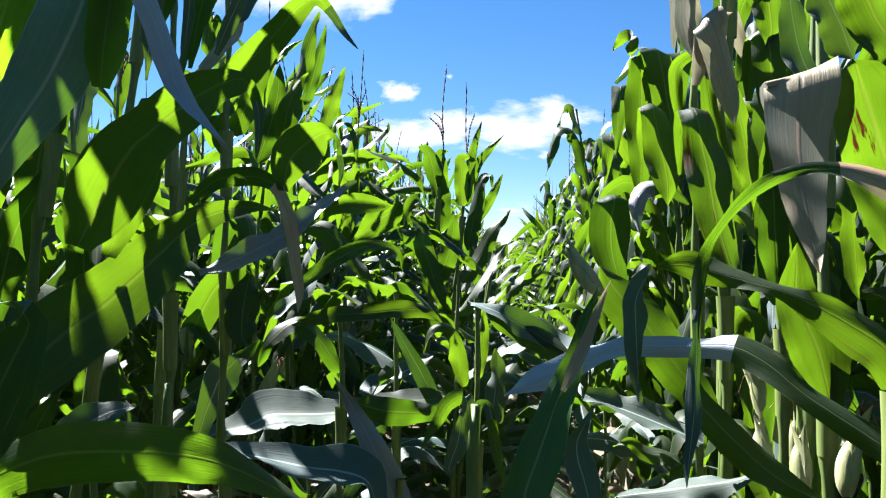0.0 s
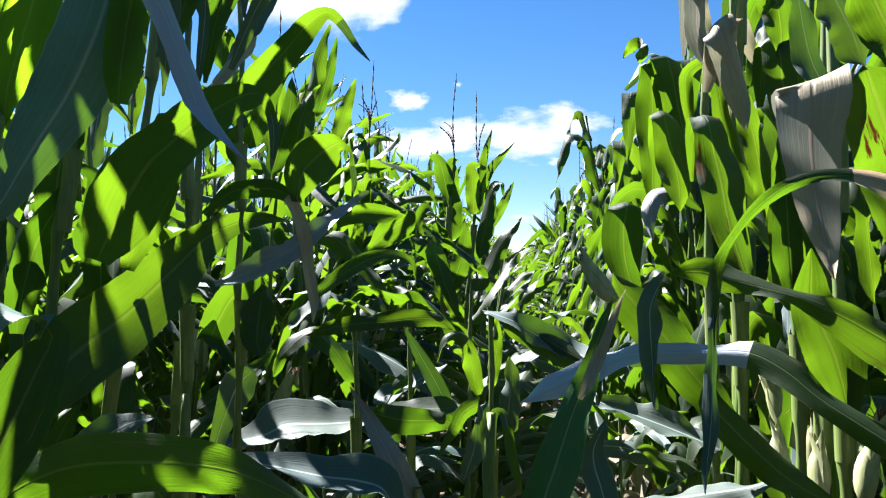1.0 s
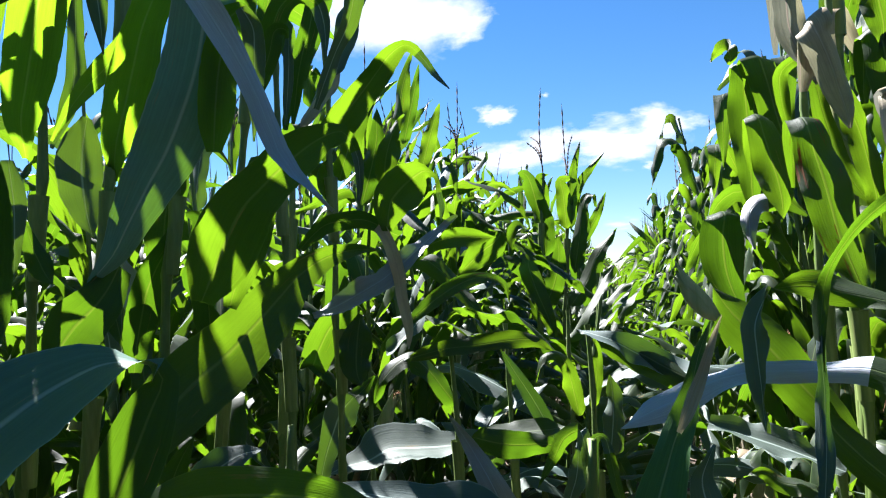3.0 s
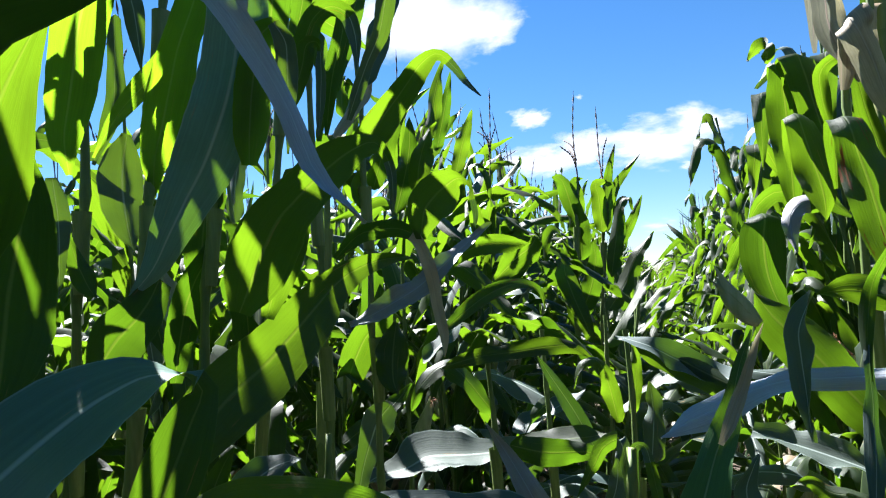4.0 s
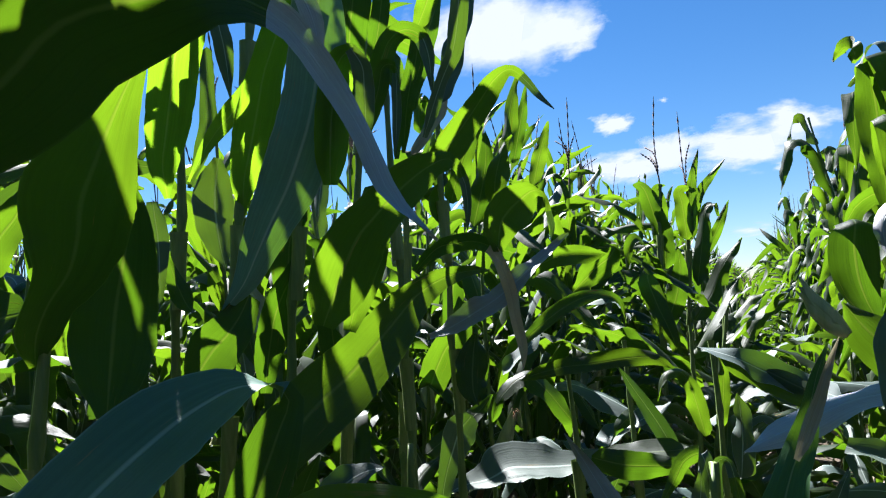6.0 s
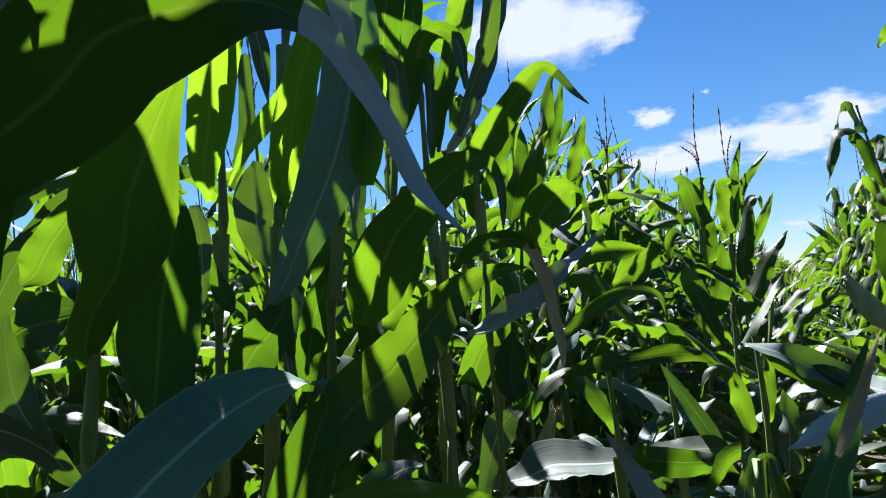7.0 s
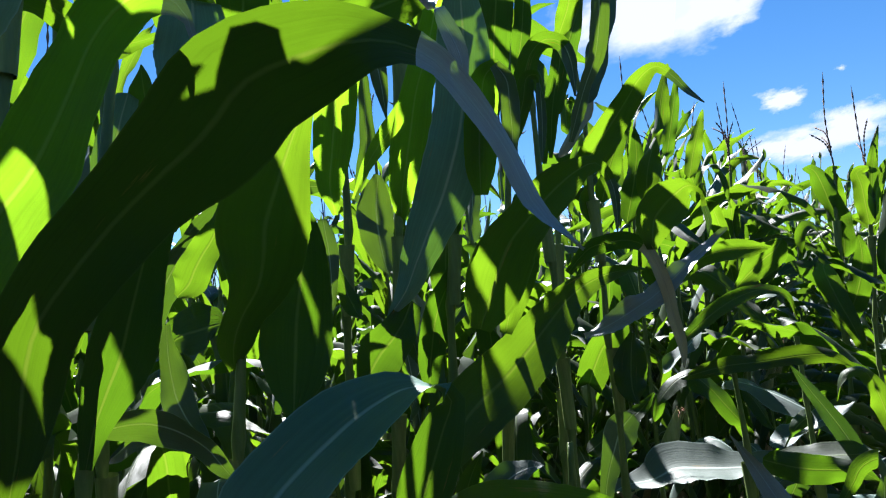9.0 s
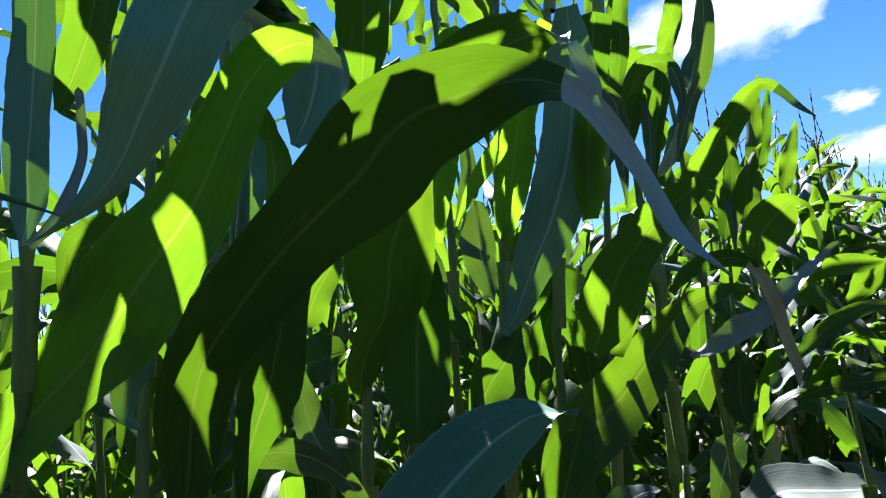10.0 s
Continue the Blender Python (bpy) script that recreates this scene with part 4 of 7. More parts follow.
near_leaf(plant, [(0.157, 0.137, 1.400), (0.162, 0.140, 1.449), (0.171, 0.144, 1.498), (0.182, 0.148, 1.547), (0.201, 0.155, 1.592), (0.225, 0.163, 1.635), (0.242, 0.163, 1.681)], 0.063, [(0.65, 0.75, -0.11), (0.65, 0.75, -0.11), (0.65, 0.75, -0.08), (0.66, 0.75, -0.01), (0.67, 0.74, -0.01), (0.67, 0.73, -0.08), (0.67, 0.73, -0.09)], 1050, shape=[0.30, 0.79, 0.97, 1.00, 0.93, 0.63, 0.03], wave=0.004)
# small blade whose white highlight is painted by its pale colour
near_leaf(plant, [(0.094, 0.182, 1.624), (0.104, 0.183, 1.596), (0.115, 0.185, 1.568), (0.125, 0.183, 1.540), (0.135, 0.172, 1.514), (0.140, 0.157, 1.489)], 0.073, [(0.87, -0.17, -0.47), (0.98, -0.13, -0.16), (0.99, -0.12, -0.09), (0.99, -0.12, -0.08), (0.96, -0.15, -0.24), (0.95, -0.15, -0.27)], 1051, mat=PALE, shape=[0.09, 0.51, 0.91, 1.00, 0.43, 0.03], wave=0.004)

plant = near_plant((-0.930, 1.001, 0.000), (-0.814, 1.130, 1.448), (-0.706, 1.251, 2.800), 'tall maize plant with broad sunlit leaves beside the path', False, 1)
near_leaf(plant, [(0.277, 0.003, 1.522), (0.295, 0.005, 1.559), (0.314, 0.007, 1.597), (0.334, 0.007, 1.634), (0.357, 0.008, 1.668), (0.388, 0.011, 1.696), (0.420, 0.015, 1.723), (0.453, 0.021, 1.748), (0.489, 0.028, 1.769), (0.524, 0.033, 1.775), (0.537, 0.053, 1.741), (0.536, 0.063, 1.701), (0.528, 0.073, 1.661)], 0.109, [(0.74, 0.61, -0.28), (0.74, 0.58, -0.32), (0.75, 0.57, -0.33), (0.79, 0.55, -0.26), (0.82, 0.53, -0.22), (0.75, 0.48, -0.45), (0.72, 0.43, -0.55), (0.76, 0.40, -0.51), (0.79, 0.36, -0.50), (-0.36, 0.02, -0.93), (-0.85, -0.22, -0.48), (-0.92, -0.26, -0.29), (-0.94, -0.28, -0.19)], 1052, shape=[0.28, 0.79, 1.00, 0.99, 0.91, 0.72, 0.69, 0.68, 0.47, 0.14, 0.15, 0.13, 0.03], upper=0.8, keel=0.3, wave=0.004)
near_leaf(plant, [(0.260, 0.112, 1.508), (0.275, 0.120, 1.561), (0.290, 0.127, 1.614), (0.304, 0.131, 1.667), (0.318, 0.131, 1.721), (0.331, 0.129, 1.775)], 0.076, [(0.72, 0.68, 0.12), (0.74, 0.67, 0.04), (0.75, 0.67, -0.01), (0.75, 0.66, -0.01), (0.76, 0.65, -0.00), (0.75, 0.66, -0.07)], 1053, shape=[0.26, 0.76, 1.00, 0.99, 0.82, 0.50], wave=0.004)
near_leaf(plant, [(0.175, -0.045, 1.269), (0.187, 0.007, 1.328), (0.209, 0.064, 1.379), (0.238, 0.126, 1.421), (0.262, 0.186, 1.468), (0.287, 0.243, 1.518), (0.312, 0.301, 1.567), (0.341, 0.367, 1.599), (0.373, 0.439, 1.614), (0.403, 0.512, 1.615)], 0.130, [(0.77, 0.20, -0.61), (0.60, 0.09, -0.80), (0.48, 0.06, -0.88), (0.42, 0.09, -0.90), (0.38, 0.14, -0.92), (0.38, 0.22, -0.90), (0.31, 0.25, -0.92), (0.24, 0.28, -0.93), (0.21, 0.30, -0.93), (0.21, 0.30, -0.93)], 1054, shape=[0.35, 0.85, 1.00, 0.96, 0.86, 0.75, 0.52, 0.35, 0.19, 0.03], keel=0.3, wave=0.004)
near_leaf(plant, [(0.327, -0.022, 1.755), (0.335, -0.030, 1.794), (0.344, -0.037, 1.833), (0.355, -0.045, 1.871), (0.369, -0.053, 1.909), (0.386, -0.061, 1.945), (0.416, -0.060, 1.961)], 0.060, [(0.73, 0.67, 0.12), (0.72, 0.69, 0.03), (0.71, 0.70, -0.04), (0.72, 0.70, -0.05), (0.72, 0.69, -0.03), (0.67, 0.72, -0.17), (0.38, 0.71, -0.59)], 1055, mat=LIGHTENED, shape=[0.35, 0.85, 1.00, 0.99, 0.94, 0.80, 0.29], mat2=WAXY, wave=0.004)
near_leaf(plant, [(0.419, -0.079, 1.952), (0.425, -0.058, 1.927), (0.419, -0.046, 1.896), (0.412, -0.035, 1.864), (0.405, -0.026, 1.832), (0.398, -0.018, 1.799), (0.391, -0.010, 1.767)], 0.035, [(-0.96, -0.08, -0.27), (-0.96, -0.07, -0.28), (-0.98, -0.15, -0.14), (-0.98, -0.19, -0.06), (-0.98, -0.19, -0.05), (-0.98, -0.20, -0.05), (-0.98, -0.20, -0.05)], 1056, mat=WAXY, shape=[0.51, 1.00, 1.00, 0.90, 0.68, 0.38, 0.03], wave=0.004)
near_leaf(plant, [(0.378, 0.021, 1.845), (0.395, 0.019, 1.878), (0.411, 0.017, 1.912), (0.425, 0.012, 1.946), (0.442, 0.021, 1.947), (0.438, 0.032, 1.911), (0.431, 0.040, 1.875), (0.423, 0.047, 1.839), (0.415, 0.052, 1.803)], 0.033, [(0.59, 0.75, -0.28), (0.60, 0.75, -0.28), (0.59, 0.76, -0.28), (0.43, 0.76, -0.49), (-0.43, 0.56, -0.70), (-0.98, -0.11, -0.18), (-0.99, -0.14, -0.07), (-0.99, -0.15, -0.04), (-0.99, -0.15, -0.04)], 1057, shape=[0.45, 0.96, 1.00, 0.88, 0.38, 0.62, 0.55, 0.30, 0.03], upper=0.5, wave=0.004)
# seven high blades added to break the sun on the long leaf
near_leaf(plant, [(0.000, 0.000, 2.378), (-0.095, 0.262, 2.473), (-0.190, 0.524, 2.448), (-0.257, 0.708, 2.416)], 0.110, [(0.87, 0.28, 0.41), (0.87, 0.28, 0.41)], 1058)
near_leaf(plant, [(0.000, 0.000, 2.591), (-0.308, 0.308, 2.656), (-0.616, 0.617, 2.641), (-0.592, 0.687, 2.690), (-0.562, 0.756, 2.744), (-0.536, 0.840, 2.800)], 0.055, [(0.47, -0.62, 0.63), (0.47, -0.62, 0.63)], 1059, tip=2.0)
near_leaf(plant, [(0.000, 0.000, 2.704), (-0.250, 0.438, 2.769), (-0.499, 0.877, 2.754), (-0.474, 0.945, 2.801), (-0.437, 1.025, 2.861)], 0.060, [(0.44, -0.64, 0.63), (0.44, -0.64, 0.63)], 1060, tip=2.0)
near_leaf(plant, [(0.000, 0.000, 2.629), (-0.322, 0.439, 2.694), (-0.643, 0.877, 2.679), (-0.651, 0.931, 2.782), (-0.662, 0.973, 2.884)], 0.050, [(-0.11, -0.90, 0.41), (-0.11, -0.90, 0.41)], 1061, tip=2.0)
near_leaf(plant, [(0.000, 0.000, 2.584), (-0.318, 0.420, 2.649), (-0.636, 0.839, 2.634), (-0.613, 0.888, 2.693), (-0.607, 0.944, 2.747)], 0.050, [(0.32, -0.73, 0.60), (0.32, -0.73, 0.60)], 1062, tip=2.0)
near_leaf(plant, [(0.000, 0.000, 2.750), (-0.307, 0.524, 2.889), (-0.614, 1.048, 2.948), (-0.587, 1.125, 2.988), (-0.539, 1.231, 3.019)], 0.055, [(0.59, -0.49, 0.64), (0.59, -0.49, 0.64)], 1063, tip=2.0)
near_leaf(plant, [(0.000, 0.000, 2.583), (-0.343, 0.383, 2.648), (-0.686, 0.766, 2.633), (-0.699, 0.822, 2.723), (-0.706, 0.873, 2.814), (-0.700, 0.926, 2.883)], 0.050, [(0.15, -0.83, 0.54), (0.15, -0.83, 0.54)], 1064, tip=2.0)

plant = near_plant((-0.964, 1.273, 0.000), (-0.800, 1.313, 1.411), (-0.644, 1.351, 2.750), 'tall maize plant with broad sunlit leaves beside the path', False, 1)
near_leaf(plant, [(0.274, -0.069, 1.963), (0.287, -0.085, 2.010), (0.303, -0.100, 2.056), (0.320, -0.116, 2.101), (0.339, -0.131, 2.146), (0.359, -0.147, 2.190)], 0.072, [(0.62, 0.77, -0.16), (0.59, 0.78, -0.22), (0.64, 0.77, -0.10), (0.67, 0.74, 0.01), (0.68, 0.74, 0.02), (0.68, 0.73, 0.02)], 1065, shape=[0.21, 0.62, 0.87, 1.00, 0.96, 0.87], wave=0.004)
near_leaf(plant, [(0.315, -0.052, 1.983), (0.331, -0.061, 2.030), (0.350, -0.070, 2.076), (0.369, -0.081, 2.121), (0.386, -0.095, 2.166), (0.403, -0.110, 2.211)], 0.040, [(0.95, 0.25, -0.19), (0.95, 0.24, -0.18), (0.88, 0.28, -0.38), (0.83, 0.30, -0.47), (0.87, 0.28, -0.39), (0.93, 0.25, -0.25)], 1066, shape=[0.22, 0.56, 0.85, 1.00, 0.87, 0.73], wave=0.004)
near_leaf(plant, [(0.396, -0.215, 1.891), (0.412, -0.219, 1.919), (0.427, -0.223, 1.947), (0.443, -0.229, 1.974), (0.462, -0.234, 1.999), (0.490, -0.233, 2.013), (0.517, -0.225, 2.000), (0.525, -0.216, 1.970), (0.524, -0.209, 1.939), (0.521, -0.205, 1.907)], 0.042, [(0.65, 0.70, -0.30), (0.71, 0.68, -0.17), (0.75, 0.66, -0.07), (0.74, 0.66, -0.09), (0.65, 0.70, -0.30), (0.29, 0.67, -0.68), (-0.57, 0.30, -0.76), (-0.89, 0.02, -0.46), (-0.97, -0.13, -0.20), (-0.97, -0.14, -0.19)], 1067, shape=[0.36, 0.85, 1.00, 0.98, 0.86, 0.78, 0.69, 0.64, 0.36, 0.03], upper=0.68, wave=0.004)
near_leaf(plant, [(0.397, -0.083, 1.840), (0.408, -0.090, 1.882), (0.419, -0.096, 1.924), (0.434, -0.103, 1.965), (0.452, -0.109, 2.004), (0.467, -0.119, 2.045)], 0.036, [(0.95, 0.28, -0.16), (0.86, 0.32, -0.40), (0.82, 0.32, -0.48), (0.82, 0.33, -0.48), (0.82, 0.33, -0.47), (0.76, 0.35, -0.54)], 1068, shape=[0.15, 0.57, 0.89, 1.00, 0.97, 0.75], wave=0.004)
near_leaf(plant, [(0.461, -0.124, 2.050), (0.478, -0.127, 2.075), (0.495, -0.132, 2.100), (0.508, -0.139, 2.127), (0.520, -0.148, 2.153)], 0.041, [(0.76, 0.64, -0.13), (0.75, 0.64, -0.16), (0.75, 0.64, -0.18), (0.76, 0.63, -0.14), (0.79, 0.61, -0.07)], 1069, shape=[0.29, 0.80, 1.00, 0.88, 0.69], wave=0.004)
near_leaf(plant, [(0.454, -0.106, 1.856), (0.478, -0.112, 1.903), (0.503, -0.118, 1.948), (0.532, -0.126, 1.991), (0.553, -0.141, 2.036), (0.569, -0.159, 2.082), (0.583, -0.181, 2.128)], 0.038, [(0.57, 0.81, -0.15), (0.52, 0.82, -0.24), (0.48, 0.82, -0.32), (0.54, 0.81, -0.23), (0.53, 0.82, -0.22), (0.55, 0.82, -0.18), (0.65, 0.76, 0.04)], 1070, mat=WAXY, shape=[0.37, 0.63, 0.62, 0.96, 1.00, 0.85, 0.56], wave=0.004)
near_leaf(plant, [(0.408, -0.014, 1.806), (0.438, -0.013, 1.832), (0.466, -0.014, 1.857), (0.494, -0.016, 1.884), (0.521, -0.018, 1.910), (0.549, -0.023, 1.937), (0.577, -0.030, 1.962), (0.612, -0.037, 1.973), (0.636, -0.021, 1.950), (0.655, -0.007, 1.920), (0.678, 0.007, 1.893)], 0.066, [(0.38, 0.64, -0.67), (0.53, 0.65, -0.54), (0.60, 0.65, -0.46), (0.62, 0.64, -0.45), (0.63, 0.62, -0.47), (0.66, 0.60, -0.45), (0.70, 0.58, -0.42), (0.61, 0.54, -0.58), (-0.61, 0.16, -0.78), (-0.80, -0.00, -0.59), (-0.81, -0.02, -0.58)], 1071, shape=[0.31, 0.82, 1.00, 0.93, 0.81, 0.74, 0.67, 0.35, 0.24, 0.18, 0.03], keel=0.55, upper=0.75, wave=0.004)
# seven high blades added to shade leaves in the gap and across it
near_leaf(plant, [(0.000, 0.000, 2.246), (0.068, 0.256, 2.341), (0.136, 0.512, 2.316), (0.184, 0.691, 2.284)], 0.110, [(0.74, -0.26, 0.62), (0.74, -0.26, 0.62)], 1072)
near_leaf(plant, [(0.000, 0.000, 2.700), (-0.211, 0.382, 2.776), (-0.422, 0.763, 2.772), (-0.351, 0.783, 2.797), (-0.284, 0.800, 2.793), (-0.259, 0.811, 2.765)], 0.060, [(0.25, -0.77, 0.58), (0.25, -0.77, 0.58)], 1073, tip=2.0)
near_leaf(plant, [(0.000, 0.000, 2.541), (-0.133, 0.488, 2.606), (-0.266, 0.977, 2.591), (-0.199, 0.999, 2.657), (-0.124, 1.019, 2.689), (-0.060, 1.032, 2.683)], 0.060, [(0.02, -0.87, 0.48), (0.02, -0.87, 0.48)], 1074, tip=2.0)
near_leaf(plant, [(0.000, 0.000, 2.655), (-0.117, 0.454, 2.720), (-0.234, 0.908, 2.705), (-0.151, 0.951, 2.748), (-0.069, 0.971, 2.744), (-0.035, 0.978, 2.740)], 0.055, [(0.19, -0.81, 0.56), (0.19, -0.81, 0.56)], 1075, tip=2.0)
near_leaf(plant, [(0.000, 0.000, 2.606), (0.044, 0.217, 2.671), (0.088, 0.433, 2.656), (0.142, 0.437, 2.683), (0.222, 0.466, 2.716), (0.298, 0.455, 2.724), (0.382, 0.435, 2.725)], 0.080, [(-0.09, -0.90, 0.42), (-0.09, -0.90, 0.42)], 1076, tip=2.0)
near_leaf(plant, [(0.000, 0.000, 2.700), (0.155, 0.196, 2.785), (0.311, 0.392, 2.789), (0.291, 0.383, 2.730), (0.284, 0.368, 2.673), (0.283, 0.361, 2.630)], 0.085, [(0.38, 0.89, -0.24), (0.38, 0.89, -0.24)], 1077, tip=2.0)
near_leaf(plant, [(0.000, 0.000, 2.540), (-0.156, 0.533, 2.605), (-0.313, 1.065, 2.590), (-0.215, 1.094, 2.596), (-0.119, 1.115, 2.603), (-0.028, 1.129, 2.591)], 0.060, [(0.18, -0.81, 0.55), (0.18, -0.81, 0.55)], 1078, tip=2.0)

plant = near_plant((-0.790, 1.295, 0.000), (-0.745, 1.437, 1.240), (-0.721, 1.513, 1.900), 'tall maize plant with broad sunlit leaves beside the path', False, 0)
near_leaf(plant, [(0.099, 0.157, 1.626), (0.127, 0.164, 1.655), (0.159, 0.171, 1.678), (0.198, 0.181, 1.683), (0.238, 0.190, 1.683), (0.274, 0.197, 1.666), (0.293, 0.198, 1.631), (0.305, 0.199, 1.592), (0.313, 0.200, 1.552), (0.317, 0.199, 1.511), (0.324, 0.197, 1.471), (0.331, 0.193, 1.431), (0.330, 0.183, 1.391)], 0.043, [(0.79, 0.61, -0.02), (0.68, 0.58, -0.45), (0.46, 0.46, -0.76), (0.24, 0.36, -0.90), (0.10, 0.28, -0.95), (-0.29, 0.11, -0.95), (-0.87, -0.16, -0.47), (-0.93, -0.22, -0.29), (-0.92, -0.23, -0.31), (-0.95, -0.25, -0.19), (-0.95, -0.27, -0.18), (-0.94, -0.29, -0.20), (-0.95, -0.30, -0.09)], 1079, shape=[0.37, 0.78, 0.94, 1.00, 0.97, 0.65, 0.62, 0.70, 0.66, 0.58, 0.58, 0.49, 0.03], upper=0.42, mat2=DULL, wave=0.004)
near_leaf(plant, [(0.293, 0.194, 1.653), (0.299, 0.191, 1.686), (0.309, 0.189, 1.719), (0.331, 0.192, 1.744), (0.358, 0.195, 1.765), (0.388, 0.200, 1.780), (0.411, 0.205, 1.763), (0.414, 0.208, 1.729), (0.418, 0.211, 1.695), (0.414, 0.210, 1.661)], 0.102, [(0.85, 0.52, -0.10), (0.83, 0.52, -0.22), (0.81, 0.52, -0.26), (0.83, 0.51, -0.21), (0.84, 0.50, -0.21), (0.76, 0.49, -0.43), (-0.13, 0.41, -0.90), (-0.90, -0.01, -0.43), (-0.84, 0.04, -0.55), (-0.83, 0.04, -0.55)], 1080, shape=[0.19, 0.64, 0.91, 1.00, 0.91, 0.45, 0.08, 0.14, 0.12, 0.03], upper=0.75, wave=0.004)
near_leaf(plant, [(0.122, 0.159, 1.474), (0.175, 0.173, 1.495), (0.227, 0.186, 1.521), (0.277, 0.199, 1.549), (0.319, 0.221, 1.583), (0.355, 0.251, 1.619), (0.390, 0.283, 1.653), (0.428, 0.315, 1.686)], 0.057, [(0.78, -0.15, -0.61), (0.65, -0.13, -0.74), (0.61, -0.13, -0.78), (0.57, -0.15, -0.81), (0.58, -0.27, -0.76), (0.58, -0.25, -0.77), (0.57, -0.19, -0.80), (0.57, -0.19, -0.80)], 1081, mat=PALE, shape=[0.19, 0.82, 1.00, 0.90, 0.78, 0.63, 0.39, 0.03], ragged=0.04, wave=0.009)
near_leaf(plant, [(0.283, 0.279, 1.560), (0.313, 0.291, 1.589), (0.346, 0.303, 1.615), (0.384, 0.316, 1.632), (0.425, 0.330, 1.638), (0.466, 0.344, 1.634), (0.508, 0.357, 1.631)], 0.047, [(0.52, 0.49, -0.70), (0.49, 0.48, -0.73), (0.46, 0.47, -0.76), (0.39, 0.45, -0.81), (0.24, 0.41, -0.88), (0.06, 0.36, -0.93), (0.05, 0.36, -0.93)], 1082, shape=[0.18, 0.57, 0.81, 0.93, 1.00, 0.88, 0.03], wave=0.004)
near_leaf(plant, [(0.279, 0.328, 1.432), (0.312, 0.340, 1.462), (0.348, 0.352, 1.490), (0.387, 0.363, 1.515), (0.429, 0.373, 1.533), (0.474, 0.383, 1.539), (0.513, 0.391, 1.520), (0.524, 0.392, 1.474)], 0.039, [(0.43, -0.12, -0.90), (0.44, -0.11, -0.89), (0.44, -0.10, -0.89), (0.43, -0.10, -0.90), (0.37, -0.11, -0.92), (0.12, -0.18, -0.98), (-0.46, -0.29, -0.84), (-0.49, -0.29, -0.82)], 1083, mat=SCARRED, shape=[0.28, 0.80, 1.00, 0.99, 0.87, 0.63, 0.39, 0.03], keel=0.3, wave=0.004)
near_leaf(plant, [(0.375, 0.515, 1.551), (0.398, 0.520, 1.572), (0.422, 0.525, 1.594), (0.447, 0.529, 1.614), (0.474, 0.534, 1.632), (0.494, 0.536, 1.657)], 0.078, [(0.85, 0.41, -0.33), (0.76, 0.39, -0.53), (0.72, 0.38, -0.59), (0.71, 0.37, -0.60), (0.73, 0.37, -0.58), (0.42, 0.33, -0.84)], 1084, shape=[0.12, 0.53, 0.87, 1.00, 0.93, 0.23], wave=0.008)
near_leaf(plant, [(0.258, 0.366, 1.348), (0.307, 0.389, 1.360), (0.357, 0.410, 1.369), (0.408, 0.429, 1.371), (0.460, 0.447, 1.375), (0.513, 0.462, 1.379), (0.565, 0.479, 1.375), (0.606, 0.496, 1.344)], 0.048, [(0.19, -0.34, -0.92), (0.28, -0.31, -0.91), (0.29, -0.31, -0.91), (0.26, -0.32, -0.91), (0.21, -0.33, -0.92), (0.14, -0.35, -0.93), (0.13, -0.36, -0.93), (0.19, -0.35, -0.92)], 1085, mat=SHADED, shape=[0.18, 0.63, 0.88, 0.93, 0.96, 1.00, 0.75, 0.03], wave=0.008)
near_leaf(plant, [(0.181, 0.294, 1.469), (0.178, 0.282, 1.436), (0.177, 0.270, 1.403), (0.178, 0.257, 1.370), (0.183, 0.244, 1.337), (0.197, 0.231, 1.308)], 0.084, [(0.83, 0.55, 0.10), (0.83, 0.55, -0.03), (0.83, 0.55, -0.09), (0.83, 0.53, -0.19), (0.81, 0.51, -0.30), (0.80, 0.51, -0.31)], 1086, mat=SHADED, shape=[0.16, 0.67, 1.00, 0.97, 0.69, 0.03], wave=0.008)
near_leaf(plant, [(0.056, 0.289, 1.397), (0.053, 0.282, 1.350), (0.070, 0.294, 1.392), (0.090, 0.307, 1.434), (0.118, 0.321, 1.471), (0.131, 0.328, 1.516), (0.131, 0.328, 1.565)], 0.082, [(0.63, 0.46, -0.63), (0.73, 0.52, -0.44), (0.78, 0.55, -0.30), (0.77, 0.55, -0.31), (0.67, 0.49, -0.56), (0.60, 0.45, -0.66), (0.60, 0.44, -0.66)], 1087, shape=[0.12, 0.85, 1.00, 0.95, 0.98, 0.64, 0.03], wave=0.004)

plant = near_plant((-0.631, 1.107, 0.000), (-0.639, 1.251, 1.197), (-0.639, 1.251, 1.200), 'low maize plant with grey-green leaves in the gap', False, 0)
near_leaf(plant, [(-0.084, -0.156, 1.155), (-0.080, -0.145, 1.186), (-0.076, -0.135, 1.218), (-0.071, -0.125, 1.249), (-0.060, -0.115, 1.280), (-0.044, -0.106, 1.308)], 0.041, [(0.86, 0.50, -0.07), (0.85, 0.52, 0.03), (0.84, 0.53, 0.11), (0.83, 0.53, 0.18), (0.83, 0.52, 0.21), (0.83, 0.52, 0.23)], 1088, shape=[0.38, 0.87, 1.00, 0.94, 0.65, 0.03], wave=0.004)
near_leaf(plant, [(-0.126, -0.051, 1.174), (-0.106, -0.031, 1.195), (-0.087, -0.011, 1.216), (-0.065, 0.009, 1.235), (-0.039, 0.029, 1.248), (-0.009, 0.047, 1.252)], 0.072, [(0.91, -0.24, -0.33), (0.88, -0.29, -0.38), (0.84, -0.33, -0.43), (0.79, -0.38, -0.48), (0.62, -0.52, -0.59), (0.54, -0.56, -0.62)], 1089, mat=WAXY, shape=[0.36, 0.86, 1.00, 0.93, 0.60, 0.03], wave=0.004)
